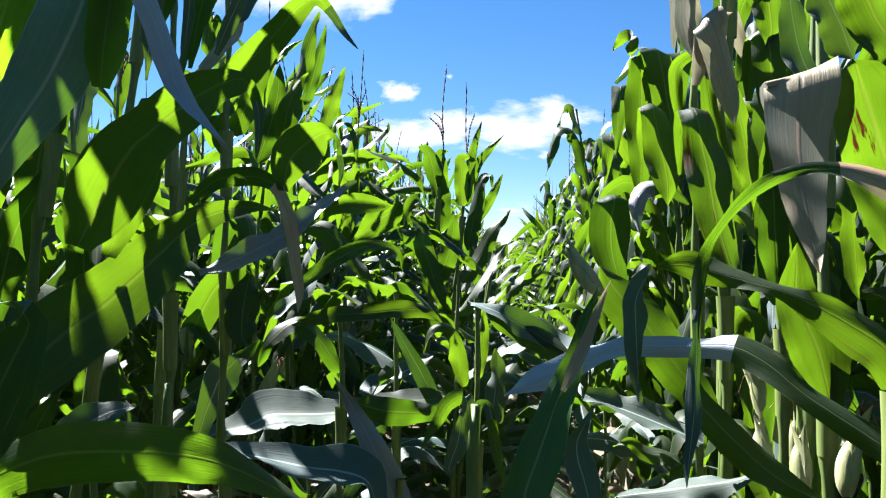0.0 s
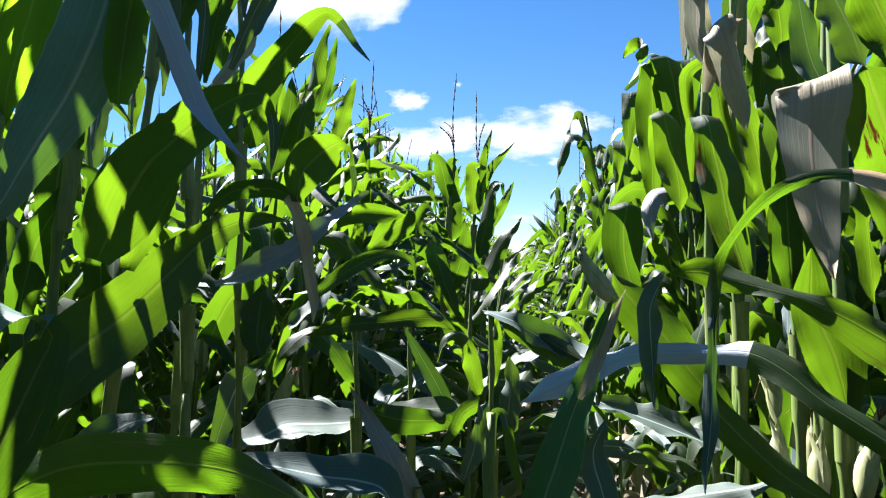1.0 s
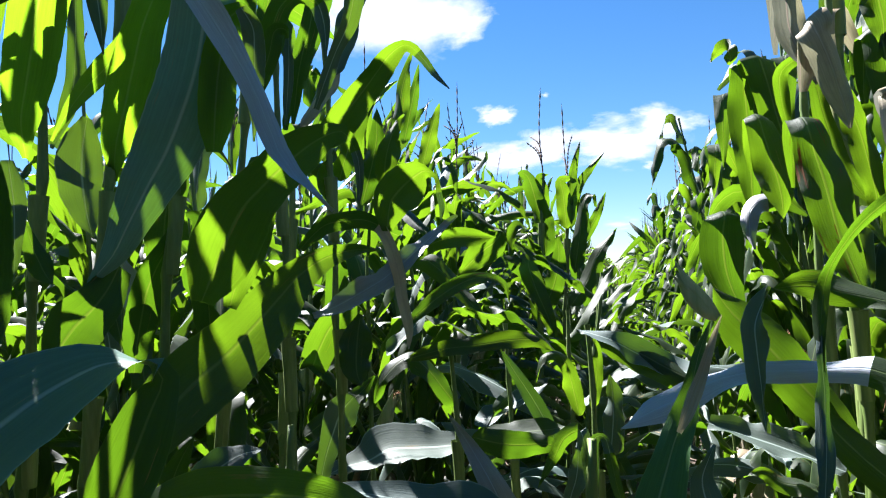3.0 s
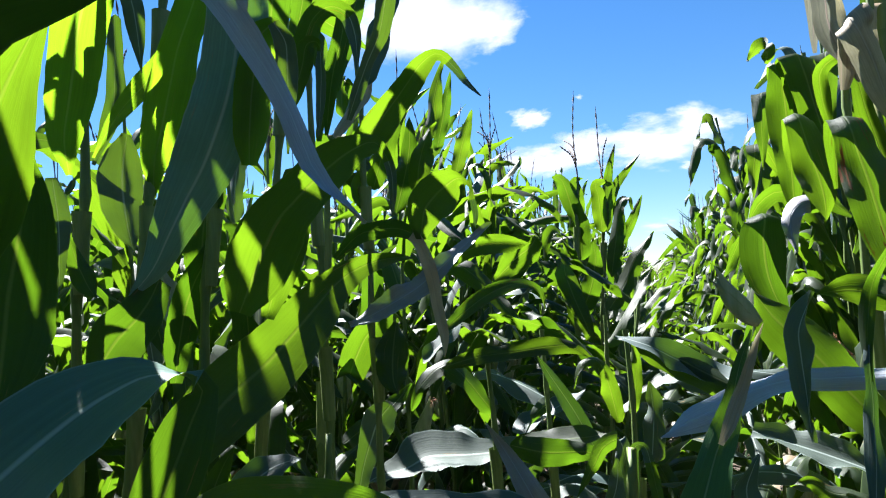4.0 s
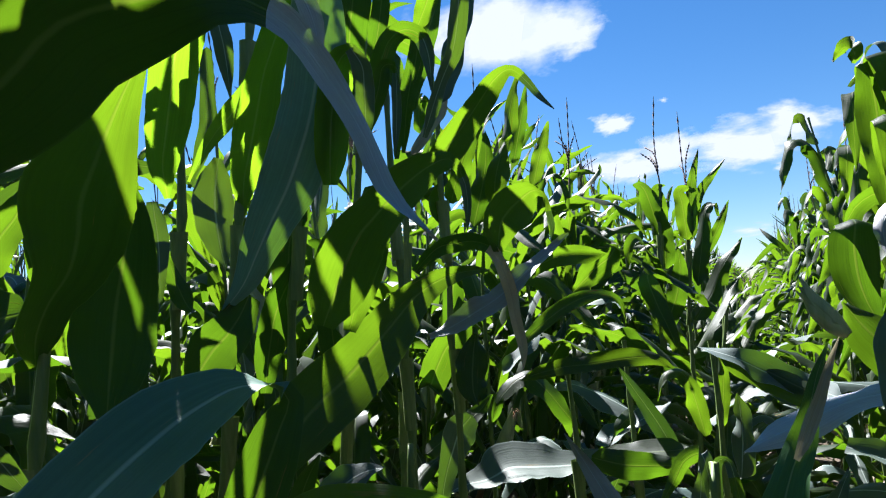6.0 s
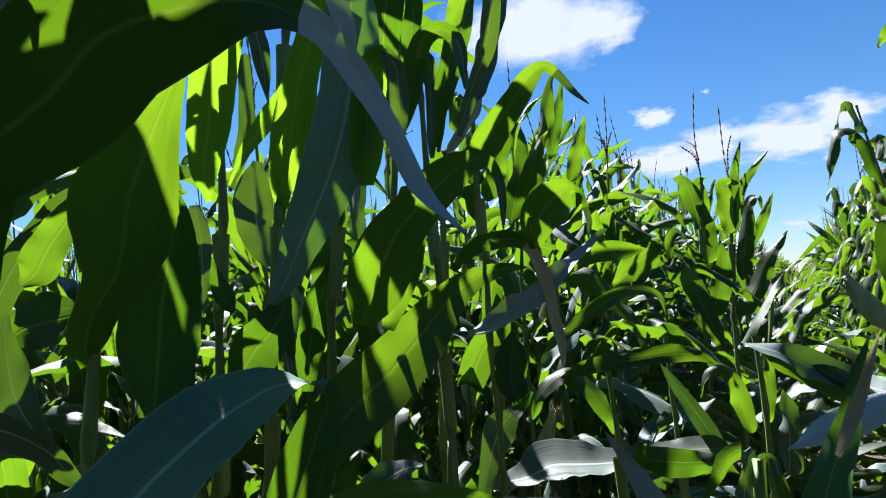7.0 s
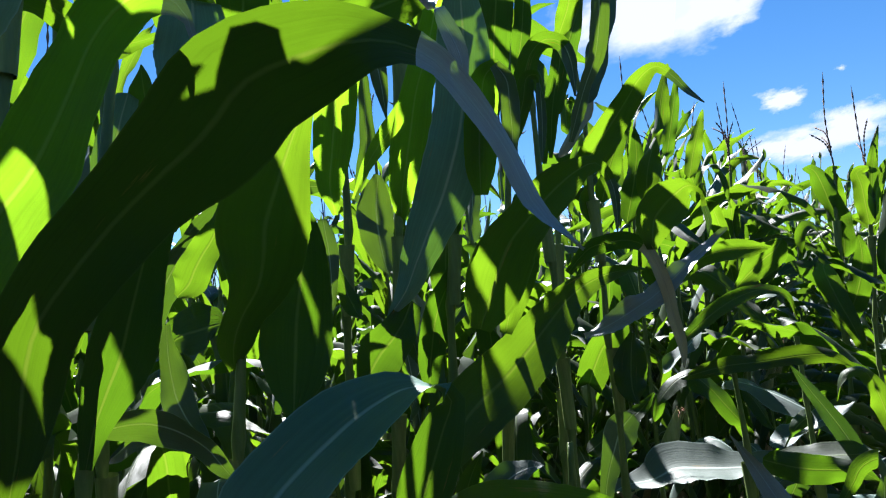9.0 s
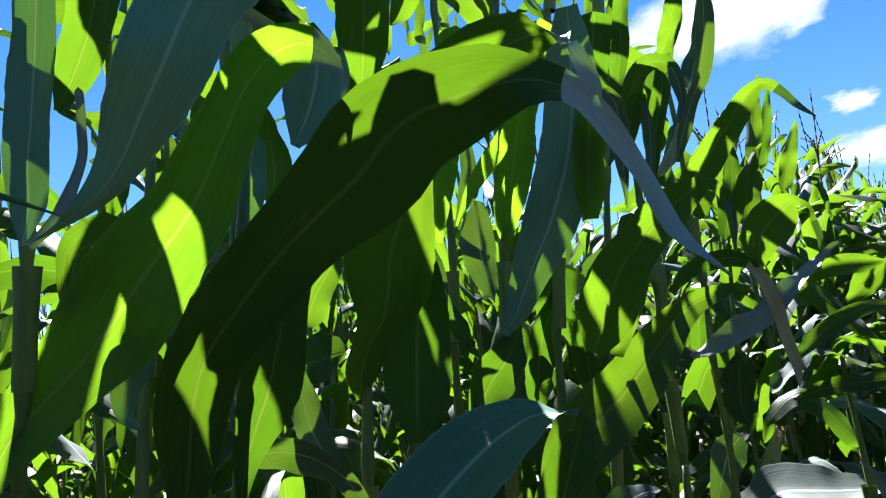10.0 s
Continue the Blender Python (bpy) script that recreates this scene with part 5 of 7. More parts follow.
near_leaf(plant, [(-0.094, 0.447, 0.979), (-0.100, 0.467, 1.030), (-0.104, 0.487, 1.080), (-0.100, 0.511, 1.129), (-0.090, 0.536, 1.177), (-0.076, 0.560, 1.224), (-0.051, 0.593, 1.259)], 0.090, [(0.75, 0.65, -0.13), (0.75, 0.66, -0.09), (0.75, 0.66, -0.10), (0.71, 0.57, -0.42), (0.67, 0.51, -0.54), (0.67, 0.52, -0.53), (0.75, 0.58, -0.32)], 1090, mat=WAXY, shape=[0.22, 0.40, 0.38, 0.52, 0.79, 1.00, 0.50], wave=0.004)
near_leaf(plant, [(-0.228, 0.749, 1.004), (-0.185, 0.801, 1.025), (-0.125, 0.844, 1.032), (-0.068, 0.885, 1.055), (-0.001, 0.918, 1.052), (0.066, 0.950, 1.048), (0.133, 0.982, 1.051), (0.199, 1.010, 1.073), (0.263, 1.038, 1.098)], 0.203, [(0.72, -0.60, -0.35), (0.37, -0.81, -0.44), (0.62, -0.67, -0.41), (0.58, -0.70, -0.42), (0.54, -0.72, -0.43), (0.51, -0.74, -0.43), (0.54, -0.74, -0.41), (0.54, -0.74, -0.40), (0.54, -0.74, -0.40)], 1091, mat=WAXY, shape=[0.04, 0.32, 0.59, 1.00, 0.84, 0.63, 0.41, 0.21, 0.03], keel=0.3, ragged=0.02, wave=0.004)
near_leaf(plant, [(0.240, 0.653, 1.086), (0.262, 0.666, 1.121), (0.298, 0.678, 1.140), (0.341, 0.687, 1.142), (0.384, 0.695, 1.144), (0.428, 0.701, 1.146), (0.470, 0.708, 1.153)], 0.079, [(0.69, -0.69, -0.19), (0.45, -0.80, -0.39), (0.38, -0.82, -0.43), (0.37, -0.83, -0.43), (0.35, -0.83, -0.43), (0.32, -0.84, -0.44), (0.30, -0.85, -0.44)], 1092, shape=[0.17, 0.61, 0.89, 0.99, 1.00, 0.86, 0.03], wave=0.004)
near_leaf(plant, [(0.093, 0.034, 1.186), (0.142, 0.045, 1.181), (0.191, 0.055, 1.172), (0.240, 0.062, 1.161), (0.289, 0.067, 1.151), (0.338, 0.072, 1.145), (0.385, 0.069, 1.131), (0.407, 0.052, 1.090)], 0.102, [(0.84, -0.48, -0.25), (0.76, -0.56, -0.33), (0.71, -0.61, -0.35), (0.65, -0.66, -0.37), (0.52, -0.74, -0.42), (0.43, -0.79, -0.45), (0.34, -0.82, -0.45), (-0.03, -0.91, -0.41)], 1093, mat=WAXY, shape=[0.09, 0.31, 0.50, 0.68, 0.87, 1.00, 0.87, 0.31], keel=0.35, wave=0.004)

plant = near_plant((-0.108, 0.922, 0.000), (-0.061, 1.061, 1.225), (-0.064, 1.053, 1.150), 'low maize plant with grey-green leaves in the gap', False, 0)
near_leaf(plant, [(0.045, 0.138, 1.189), (0.044, 0.144, 1.215), (0.043, 0.150, 1.242), (0.040, 0.154, 1.268), (0.033, 0.156, 1.294), (0.010, 0.148, 1.285), (-0.003, 0.138, 1.264), (-0.017, 0.129, 1.242), (-0.030, 0.119, 1.220)], 0.024, [(0.94, 0.33, -0.10), (0.94, 0.34, -0.08), (0.94, 0.34, -0.07), (0.93, 0.33, -0.14), (0.87, 0.28, -0.41), (0.65, 0.20, -0.73), (0.83, 0.27, -0.49), (0.88, 0.31, -0.36), (0.89, 0.31, -0.34)], 1094, mat=WAXY, shape=[0.26, 0.64, 0.77, 0.88, 1.00, 1.00, 0.82, 0.46, 0.03], mat2=LEAF, upper=0.5, wave=0.002)
near_leaf(plant, [(0.048, 0.157, 1.183), (0.050, 0.164, 1.214), (0.051, 0.171, 1.246), (0.053, 0.177, 1.278), (0.069, 0.171, 1.280), (0.076, 0.162, 1.249), (0.081, 0.152, 1.219), (0.089, 0.142, 1.189), (0.099, 0.131, 1.160)], 0.017, [(0.94, 0.33, -0.10), (0.94, 0.33, -0.07), (0.94, 0.33, -0.08), (0.91, 0.26, -0.31), (-0.50, 0.10, -0.86), (-0.82, 0.12, -0.56), (-0.82, 0.12, -0.56), (-0.83, 0.11, -0.55), (-0.83, 0.11, -0.55)], 1095, mat=WAXY, shape=[0.32, 0.66, 0.70, 0.90, 0.92, 0.92, 1.00, 0.67, 0.03], mat2=LEAF, upper=0.55, wave=0.002)
near_leaf(plant, [(0.209, 0.004, 1.176), (0.203, 0.012, 1.197), (0.198, 0.019, 1.218), (0.192, 0.026, 1.238), (0.191, 0.032, 1.259), (0.200, 0.037, 1.280), (0.210, 0.041, 1.299)], 0.040, [(0.98, 0.19, -0.05), (0.98, 0.19, -0.05), (0.98, 0.20, -0.05), (0.98, 0.19, -0.09), (0.97, 0.17, -0.18), (0.94, 0.14, -0.30), (0.93, 0.13, -0.33)], 1096, mat=WAXY, shape=[0.35, 0.84, 0.99, 1.00, 0.78, 0.34, 0.03], wave=0.003)
near_leaf(plant, [(0.003, 0.211, 1.166), (0.009, 0.217, 1.184), (0.016, 0.223, 1.202), (0.020, 0.228, 1.220), (0.022, 0.233, 1.240), (0.022, 0.238, 1.259)], 0.030, [(0.93, 0.36, -0.11), (0.93, 0.37, -0.03), (0.92, 0.39, 0.03), (0.92, 0.38, 0.04), (0.93, 0.35, -0.08), (0.93, 0.34, -0.13)], 1097, mat=WAXY, shape=[0.38, 0.88, 1.00, 0.87, 0.53, 0.03], wave=0.003)

plant = near_plant((0.311, 0.689, 0.000), (0.378, 0.741, 1.363), (0.432, 0.783, 2.450), 'tall maize plant with hanging leaves and husked ears', False, 3)
near_leaf(plant, [(0.033, -0.102, 1.508), (0.021, -0.103, 1.529), (0.007, -0.102, 1.549), (-0.015, -0.101, 1.560), (-0.037, -0.100, 1.569), (-0.061, -0.100, 1.574), (-0.085, -0.099, 1.573), (-0.107, -0.096, 1.564), (-0.126, -0.094, 1.549), (-0.142, -0.093, 1.530), (-0.153, -0.089, 1.509), (-0.158, -0.088, 1.485), (-0.161, -0.089, 1.461), (-0.162, -0.090, 1.437)], 0.031, [(-0.35, -0.30, -0.89), (-0.24, -0.29, -0.93), (-0.14, -0.25, -0.96), (-0.10, -0.18, -0.98), (-0.01, -0.14, -0.99), (0.18, -0.11, -0.98), (0.48, -0.06, -0.88), (0.82, -0.07, -0.56), (0.92, 0.02, -0.39), (0.92, 0.14, -0.37), (0.93, 0.16, -0.32), (0.95, 0.17, -0.26), (0.94, 0.19, -0.28), (0.94, 0.19, -0.29)], 1082, mat=DULL, shape=[0.32, 0.72, 0.85, 1.00, 0.71, 0.39, 0.31, 0.38, 0.39, 0.41, 0.32, 0.29, 0.16, 0.03], mat2=LEAF, upper=0.36, wave=0.006)
near_leaf(plant, [(-0.160, -0.089, 1.464), (-0.162, -0.091, 1.443), (-0.163, -0.095, 1.423), (-0.165, -0.098, 1.403), (-0.167, -0.103, 1.383), (-0.170, -0.107, 1.363), (-0.174, -0.113, 1.343), (-0.177, -0.120, 1.324)], 0.012, [(0.97, 0.13, -0.20), (0.89, 0.12, -0.44), (0.88, 0.10, -0.47), (0.91, 0.10, -0.39), (0.98, 0.13, -0.17), (0.99, 0.15, 0.00), (0.99, 0.16, -0.00), (0.99, 0.16, -0.02)], 1083, mat=WAXY, shape=[0.40, 0.73, 0.92, 0.97, 1.00, 0.99, 0.77, 0.03], keel=0.45, wave=0.003)
near_leaf(plant, [(0.100, 0.065, 1.501), (0.084, 0.059, 1.534), (0.069, 0.053, 1.567), (0.052, 0.043, 1.599), (0.036, 0.028, 1.628), (0.020, 0.015, 1.659), (0.004, -0.000, 1.688)], 0.080, [(0.80, -0.32, 0.51), (0.80, -0.33, 0.50), (0.81, -0.34, 0.48), (0.80, -0.35, 0.49), (0.78, -0.36, 0.52), (0.74, -0.36, 0.57), (0.78, -0.38, 0.49)], 1084, mat=SCARRED, shape=[0.44, 0.94, 1.00, 0.97, 0.98, 0.88, 0.27], keel=0.45, wave=0.006)
near_leaf(plant, [(-0.041, 0.050, 1.624), (-0.041, 0.045, 1.649), (-0.040, 0.037, 1.672), (-0.038, 0.017, 1.681), (-0.040, 0.008, 1.662), (-0.042, 0.009, 1.637), (-0.042, 0.010, 1.612), (-0.040, 0.010, 1.587), (-0.038, 0.009, 1.562), (-0.035, 0.005, 1.538), (-0.032, 0.001, 1.513), (-0.030, -0.004, 1.489)], 0.067, [(0.88, -0.41, 0.24), (0.88, -0.41, 0.24), (0.88, -0.41, 0.24), (0.88, -0.41, 0.24), (0.90, -0.39, 0.18), (0.92, -0.38, 0.12), (0.92, -0.37, 0.09), (0.93, -0.37, 0.07), (0.93, -0.37, 0.05), (0.93, -0.37, 0.04), (0.93, -0.37, 0.03), (0.93, -0.38, 0.02)], 1085, mat=DULL, shape=[0.18, 0.57, 0.83, 1.00, 0.98, 0.87, 0.76, 0.67, 0.57, 0.45, 0.26, 0.03], keel=0.03, wave=0.006)
near_leaf(plant, [(0.141, 0.131, 1.342), (0.119, 0.136, 1.375), (0.096, 0.141, 1.406), (0.064, 0.142, 1.428), (0.031, 0.147, 1.448), (-0.001, 0.162, 1.465), (-0.034, 0.180, 1.476), (-0.067, 0.198, 1.486), (-0.099, 0.219, 1.495), (-0.129, 0.244, 1.493)], 0.062, [(-0.66, -0.21, -0.73), (-0.48, -0.30, -0.82), (-0.32, -0.36, -0.88), (-0.39, -0.31, -0.86), (-0.50, -0.24, -0.83), (-0.37, -0.24, -0.90), (-0.11, -0.27, -0.96), (-0.10, -0.16, -0.98), (0.00, 0.15, -0.99), (0.06, 0.27, -0.96)], 1086, shape=[0.42, 0.91, 1.00, 0.87, 0.58, 0.25, 0.35, 0.50, 0.70, 0.03], keel=0.45, wave=0.006)
near_leaf(plant, [(0.132, 0.347, 1.269), (0.127, 0.349, 1.306), (0.120, 0.350, 1.344), (0.111, 0.352, 1.381), (0.098, 0.355, 1.416), (0.086, 0.356, 1.452), (0.084, 0.349, 1.489), (0.081, 0.339, 1.526)], 0.083, [(0.87, -0.04, 0.49), (0.94, -0.22, -0.25), (0.94, -0.21, -0.25), (0.96, -0.20, -0.20), (0.96, -0.18, -0.19), (0.97, -0.17, -0.18), (0.98, -0.16, -0.13), (0.98, -0.16, -0.11)], 1087, shape=[0.04, 0.40, 0.77, 1.00, 0.90, 0.68, 0.41, 0.03], keel=0.45, wave=0.006)
near_leaf(plant, [(0.093, 0.439, 1.436), (0.090, 0.438, 1.477), (0.087, 0.435, 1.518), (0.084, 0.431, 1.559), (0.081, 0.426, 1.600), (0.075, 0.420, 1.640), (0.069, 0.414, 1.681)], 0.044, [(0.84, -0.49, 0.24), (0.86, -0.51, 0.06), (0.86, -0.51, -0.09), (0.83, -0.49, -0.25), (0.80, -0.46, -0.38), (0.79, -0.44, -0.42), (0.79, -0.44, -0.42)], 1088, shape=[0.19, 0.73, 0.98, 1.00, 0.91, 0.51, 0.03], keel=0.45, wave=0.006)
near_leaf(plant, [(0.173, 0.143, 1.230), (0.145, 0.168, 1.260), (0.114, 0.191, 1.288), (0.079, 0.213, 1.313), (0.045, 0.234, 1.338), (0.014, 0.256, 1.368), (-0.022, 0.277, 1.388), (-0.066, 0.296, 1.387), (-0.110, 0.314, 1.384), (-0.155, 0.331, 1.381), (-0.199, 0.341, 1.369), (-0.242, 0.332, 1.350), (-0.283, 0.313, 1.335), (-0.324, 0.294, 1.317)], 0.045, [(-0.39, -0.39, -0.83), (-0.38, -0.39, -0.84), (-0.39, -0.39, -0.84), (-0.39, -0.39, -0.83), (-0.38, -0.41, -0.83), (-0.29, -0.45, -0.85), (-0.23, -0.48, -0.85), (-0.26, -0.50, -0.83), (-0.27, -0.53, -0.81), (-0.10, -0.60, -0.79), (0.07, -0.65, -0.76), (0.17, -0.70, -0.70), (0.19, -0.72, -0.67), (0.20, -0.72, -0.67)], 1089, shape=[0.35, 0.73, 0.74, 0.67, 0.84, 1.00, 0.91, 0.65, 0.63, 0.79, 0.93, 0.95, 0.85, 0.03], upper=0.45, mat2=SHEEN, keel=0.3, wave=0.006)
near_leaf(plant, [(0.055, 0.197, 1.214), (0.025, 0.216, 1.226), (-0.002, 0.234, 1.244), (-0.026, 0.250, 1.267), (-0.050, 0.266, 1.292), (-0.070, 0.280, 1.319), (-0.073, 0.292, 1.354)], 0.044, [(-0.83, -0.06, -0.56), (-0.74, -0.14, -0.65), (-0.72, -0.16, -0.68), (-0.70, -0.17, -0.70), (-0.71, -0.16, -0.68), (-0.76, -0.13, -0.63), (-0.77, -0.13, -0.62)], 1090, shape=[0.11, 0.65, 0.97, 1.00, 0.98, 0.82, 0.03], keel=0.45, wave=0.006)

plant = near_plant((0.406, 1.126, 0.000), (0.439, 1.123, 1.220), (0.472, 1.120, 2.450), 'tall maize plant with hanging leaves and husked ears', False, 3)
near_leaf(plant, [(-0.160, -0.053, 1.628), (-0.160, -0.060, 1.664), (-0.159, -0.071, 1.698), (-0.156, -0.097, 1.718), (-0.152, -0.118, 1.698), (-0.145, -0.114, 1.663), (-0.137, -0.113, 1.627), (-0.131, -0.112, 1.592), (-0.125, -0.112, 1.556), (-0.116, -0.115, 1.521), (-0.107, -0.119, 1.487), (-0.097, -0.124, 1.452)], 0.059, [(0.99, -0.15, 0.05), (0.99, -0.15, 0.05), (0.99, -0.15, 0.05), (0.99, -0.15, 0.05), (0.99, -0.15, 0.05), (0.99, -0.16, 0.04), (0.99, -0.15, -0.06), (0.98, -0.15, -0.10), (0.98, -0.16, -0.09), (0.95, -0.17, -0.25), (0.89, -0.16, -0.43), (0.88, -0.16, -0.44)], 1091, mat=SCARRED, shape=[0.12, 0.37, 0.52, 0.64, 0.70, 0.87, 1.00, 0.97, 0.81, 0.63, 0.38, 0.03], keel=0.45, wave=0.006)
near_leaf(plant, [(-0.222, -0.164, 1.494), (-0.235, -0.164, 1.472), (-0.245, -0.167, 1.447), (-0.246, -0.171, 1.421), (-0.246, -0.176, 1.396), (-0.246, -0.182, 1.370), (-0.247, -0.188, 1.345), (-0.247, -0.197, 1.320)], 0.041, [(-0.39, 0.59, -0.71), (-0.66, 0.63, -0.40), (-0.74, 0.64, -0.23), (-0.76, 0.64, -0.08), (-0.76, 0.64, -0.08), (-0.76, 0.64, -0.09), (-0.76, 0.64, -0.12), (-0.76, 0.64, -0.13)], 1092, mat=WAXY, shape=[0.19, 0.73, 1.00, 0.89, 0.65, 0.46, 0.30, 0.03], keel=0.45, wave=0.006)
near_leaf(plant, [(-0.100, -0.054, 1.220), (-0.113, -0.040, 1.264), (-0.134, -0.027, 1.305), (-0.161, -0.014, 1.342), (-0.187, -0.004, 1.381), (-0.215, 0.004, 1.418), (-0.246, 0.011, 1.453), (-0.271, 0.016, 1.494)], 0.075, [(-0.98, 0.02, -0.18), (-0.79, -0.12, -0.60), (-0.79, -0.12, -0.60), (-0.85, -0.09, -0.52), (-0.83, -0.09, -0.55), (-0.81, -0.10, -0.58), (-0.80, -0.11, -0.59), (-0.80, -0.11, -0.59)], 1093, shape=[0.15, 0.50, 0.73, 0.88, 0.98, 1.00, 0.85, 0.03], keel=0.45, wave=0.006)
near_leaf(plant, [(-0.067, -0.065, 1.732), (-0.067, -0.070, 1.762), (-0.066, -0.078, 1.792), (-0.064, -0.093, 1.819), (-0.062, -0.123, 1.819), (-0.058, -0.126, 1.792), (-0.053, -0.118, 1.763), (-0.049, -0.112, 1.732), (-0.048, -0.106, 1.702), (-0.050, -0.100, 1.672)], 0.045, [(0.99, -0.14, 0.03), (0.99, -0.14, 0.03), (0.99, -0.14, 0.03), (0.99, -0.14, 0.03), (0.99, -0.14, 0.03), (0.99, -0.15, 0.08), (0.98, -0.15, 0.09), (0.99, -0.14, 0.01), (0.99, -0.12, -0.07), (0.99, -0.12, -0.07)], 1094, shape=[0.14, 0.43, 0.60, 0.72, 0.79, 0.92, 1.00, 0.90, 0.61, 0.03], keel=0.45, wave=0.006)
near_leaf(plant, [(-0.079, -0.245, 1.841), (-0.073, -0.240, 1.813), (-0.067, -0.235, 1.786), (-0.060, -0.232, 1.758), (-0.050, -0.233, 1.731), (-0.031, -0.240, 1.710), (-0.013, -0.249, 1.689)], 0.033, [(0.99, 0.13, 0.01), (0.99, 0.10, 0.11), (0.98, 0.07, 0.19), (0.96, 0.04, 0.27), (0.93, 0.03, 0.37), (0.76, 0.02, 0.65), (0.72, 0.02, 0.69)], 1095, mat=WAXY, shape=[0.33, 0.79, 0.93, 1.00, 0.99, 0.61, 0.03], keel=0.45, wave=0.006)
near_leaf(plant, [(-0.048, -0.255, 1.836), (-0.037, -0.253, 1.816), (-0.027, -0.250, 1.797), (-0.017, -0.248, 1.777), (-0.009, -0.245, 1.756), (-0.000, -0.243, 1.736)], 0.046, [(0.99, 0.10, 0.00), (1.00, 0.07, 0.05), (0.99, 0.05, 0.10), (0.99, 0.02, 0.17), (0.95, -0.01, 0.31), (0.92, -0.03, 0.40)], 1096, mat=WAXY, shape=[0.38, 0.88, 1.00, 0.96, 0.84, 0.03], keel=0.45, wave=0.006)
near_leaf(plant, [(-0.036, -0.316, 1.829), (-0.022, -0.311, 1.798), (-0.007, -0.307, 1.767), (0.011, -0.306, 1.737), (0.027, -0.307, 1.706), (0.043, -0.308, 1.675)], 0.058, [(0.97, -0.23, 0.03), (0.97, -0.25, 0.06), (0.96, -0.27, 0.11), (0.93, -0.31, 0.21), (0.91, -0.32, 0.26), (0.91, -0.32, 0.27)], 1097, shape=[0.52, 1.00, 0.91, 0.75, 0.43, 0.03], keel=0.45, wave=0.006)
near_leaf(plant, [(-0.085, -0.008, 1.793), (-0.069, -0.002, 1.749), (-0.055, 0.003, 1.704), (-0.046, 0.007, 1.658), (-0.039, 0.011, 1.611), (-0.037, 0.014, 1.564)], 0.035, [(0.96, 0.10, -0.26), (0.99, 0.04, -0.11), (1.00, -0.00, -0.01), (1.00, -0.01, -0.00), (1.00, -0.02, -0.01), (1.00, -0.02, -0.01)], 1098, shape=[0.39, 0.89, 1.00, 0.98, 0.73, 0.03], keel=0.45, wave=0.006)
near_leaf(plant, [(-0.151, 0.031, 1.841), (-0.151, 0.026, 1.872), (-0.150, 0.017, 1.903), (-0.148, 0.001, 1.929), (-0.146, -0.030, 1.928), (-0.143, -0.027, 1.898), (-0.140, -0.016, 1.869), (-0.130, -0.009, 1.839), (-0.118, -0.004, 1.810), (-0.107, 0.001, 1.781)], 0.034, [(1.00, 0.08, -0.01), (1.00, 0.08, -0.01), (1.00, 0.08, -0.01), (1.00, 0.08, -0.01), (1.00, 0.08, 0.01), (0.99, 0.11, -0.10), (0.97, 0.14, -0.20), (0.99, 0.04, 0.11), (0.95, -0.03, 0.32), (0.95, -0.03, 0.32)], 1099, mat=DRY, shape=[0.18, 0.54, 0.75, 0.91, 1.00, 0.98, 0.96, 0.81, 0.47, 0.03], keel=0.45, wave=0.006)
near_leaf(plant, [(-0.130, -0.004, 1.772), (-0.129, -0.009, 1.800), (-0.128, -0.016, 1.829), (-0.127, -0.029, 1.855), (-0.125, -0.055, 1.861), (-0.119, -0.068, 1.842), (-0.108, -0.062, 1.816), (-0.099, -0.056, 1.789), (-0.092, -0.051, 1.761), (-0.085, -0.047, 1.733), (-0.080, -0.043, 1.705)], 0.052, [(0.51, 0.06, 0.86), (0.51, 0.06, 0.86), (0.51, 0.06, 0.86), (0.51, 0.06, 0.86), (0.51, 0.06, 0.86), (0.59, 0.07, 0.80), (0.79, 0.08, 0.61), (0.86, 0.10, 0.50), (0.90, 0.11, 0.42), (0.90, 0.12, 0.43), (0.90, 0.12, 0.43)], 1100, mat=DRY, shape=[0.18, 0.53, 0.73, 0.87, 1.00, 0.94, 0.84, 0.80, 0.69, 0.39, 0.03], keel=0.45, wave=0.006)
near_leaf(plant, [(-0.124, 0.118, 1.749), (-0.132, 0.109, 1.789), (-0.132, 0.096, 1.830), (-0.102, 0.080, 1.844), (-0.087, 0.083, 1.805), (-0.079, 0.089, 1.763), (-0.069, 0.094, 1.721), (-0.059, 0.096, 1.680), (-0.042, 0.094, 1.641), (-0.021, 0.090, 1.604)], 0.033, [(0.99, 0.01, -0.13), (0.98, 0.03, -0.18), (0.87, 0.14, -0.46), (-0.11, 0.49, -0.86), (-0.84, 0.49, -0.25), (-0.89, 0.45, -0.02), (-0.89, 0.43, 0.15), (-0.86, 0.41, 0.28), (-0.85, 0.41, 0.33), (-0.85, 0.41, 0.33)], 1101, shape=[0.31, 0.70, 0.74, 0.55, 0.62, 0.79, 0.93, 1.00, 0.66, 0.03], keel=0.45, wave=0.006)
near_leaf(plant, [(-0.085, -0.133, 1.846), (-0.078, -0.143, 1.868), (-0.067, -0.144, 1.859), (-0.061, -0.138, 1.836), (-0.057, -0.131, 1.812), (-0.059, -0.123, 1.788)], 0.039, [(0.98, -0.03, -0.19), (0.99, -0.07, -0.10), (0.99, -0.09, -0.10), (0.99, -0.08, -0.14), (0.98, -0.07, -0.17), (0.98, -0.07, -0.17)], 1102, shape=[0.27, 0.75, 0.98, 1.00, 0.76, 0.03], keel=0.45, wave=0.006)

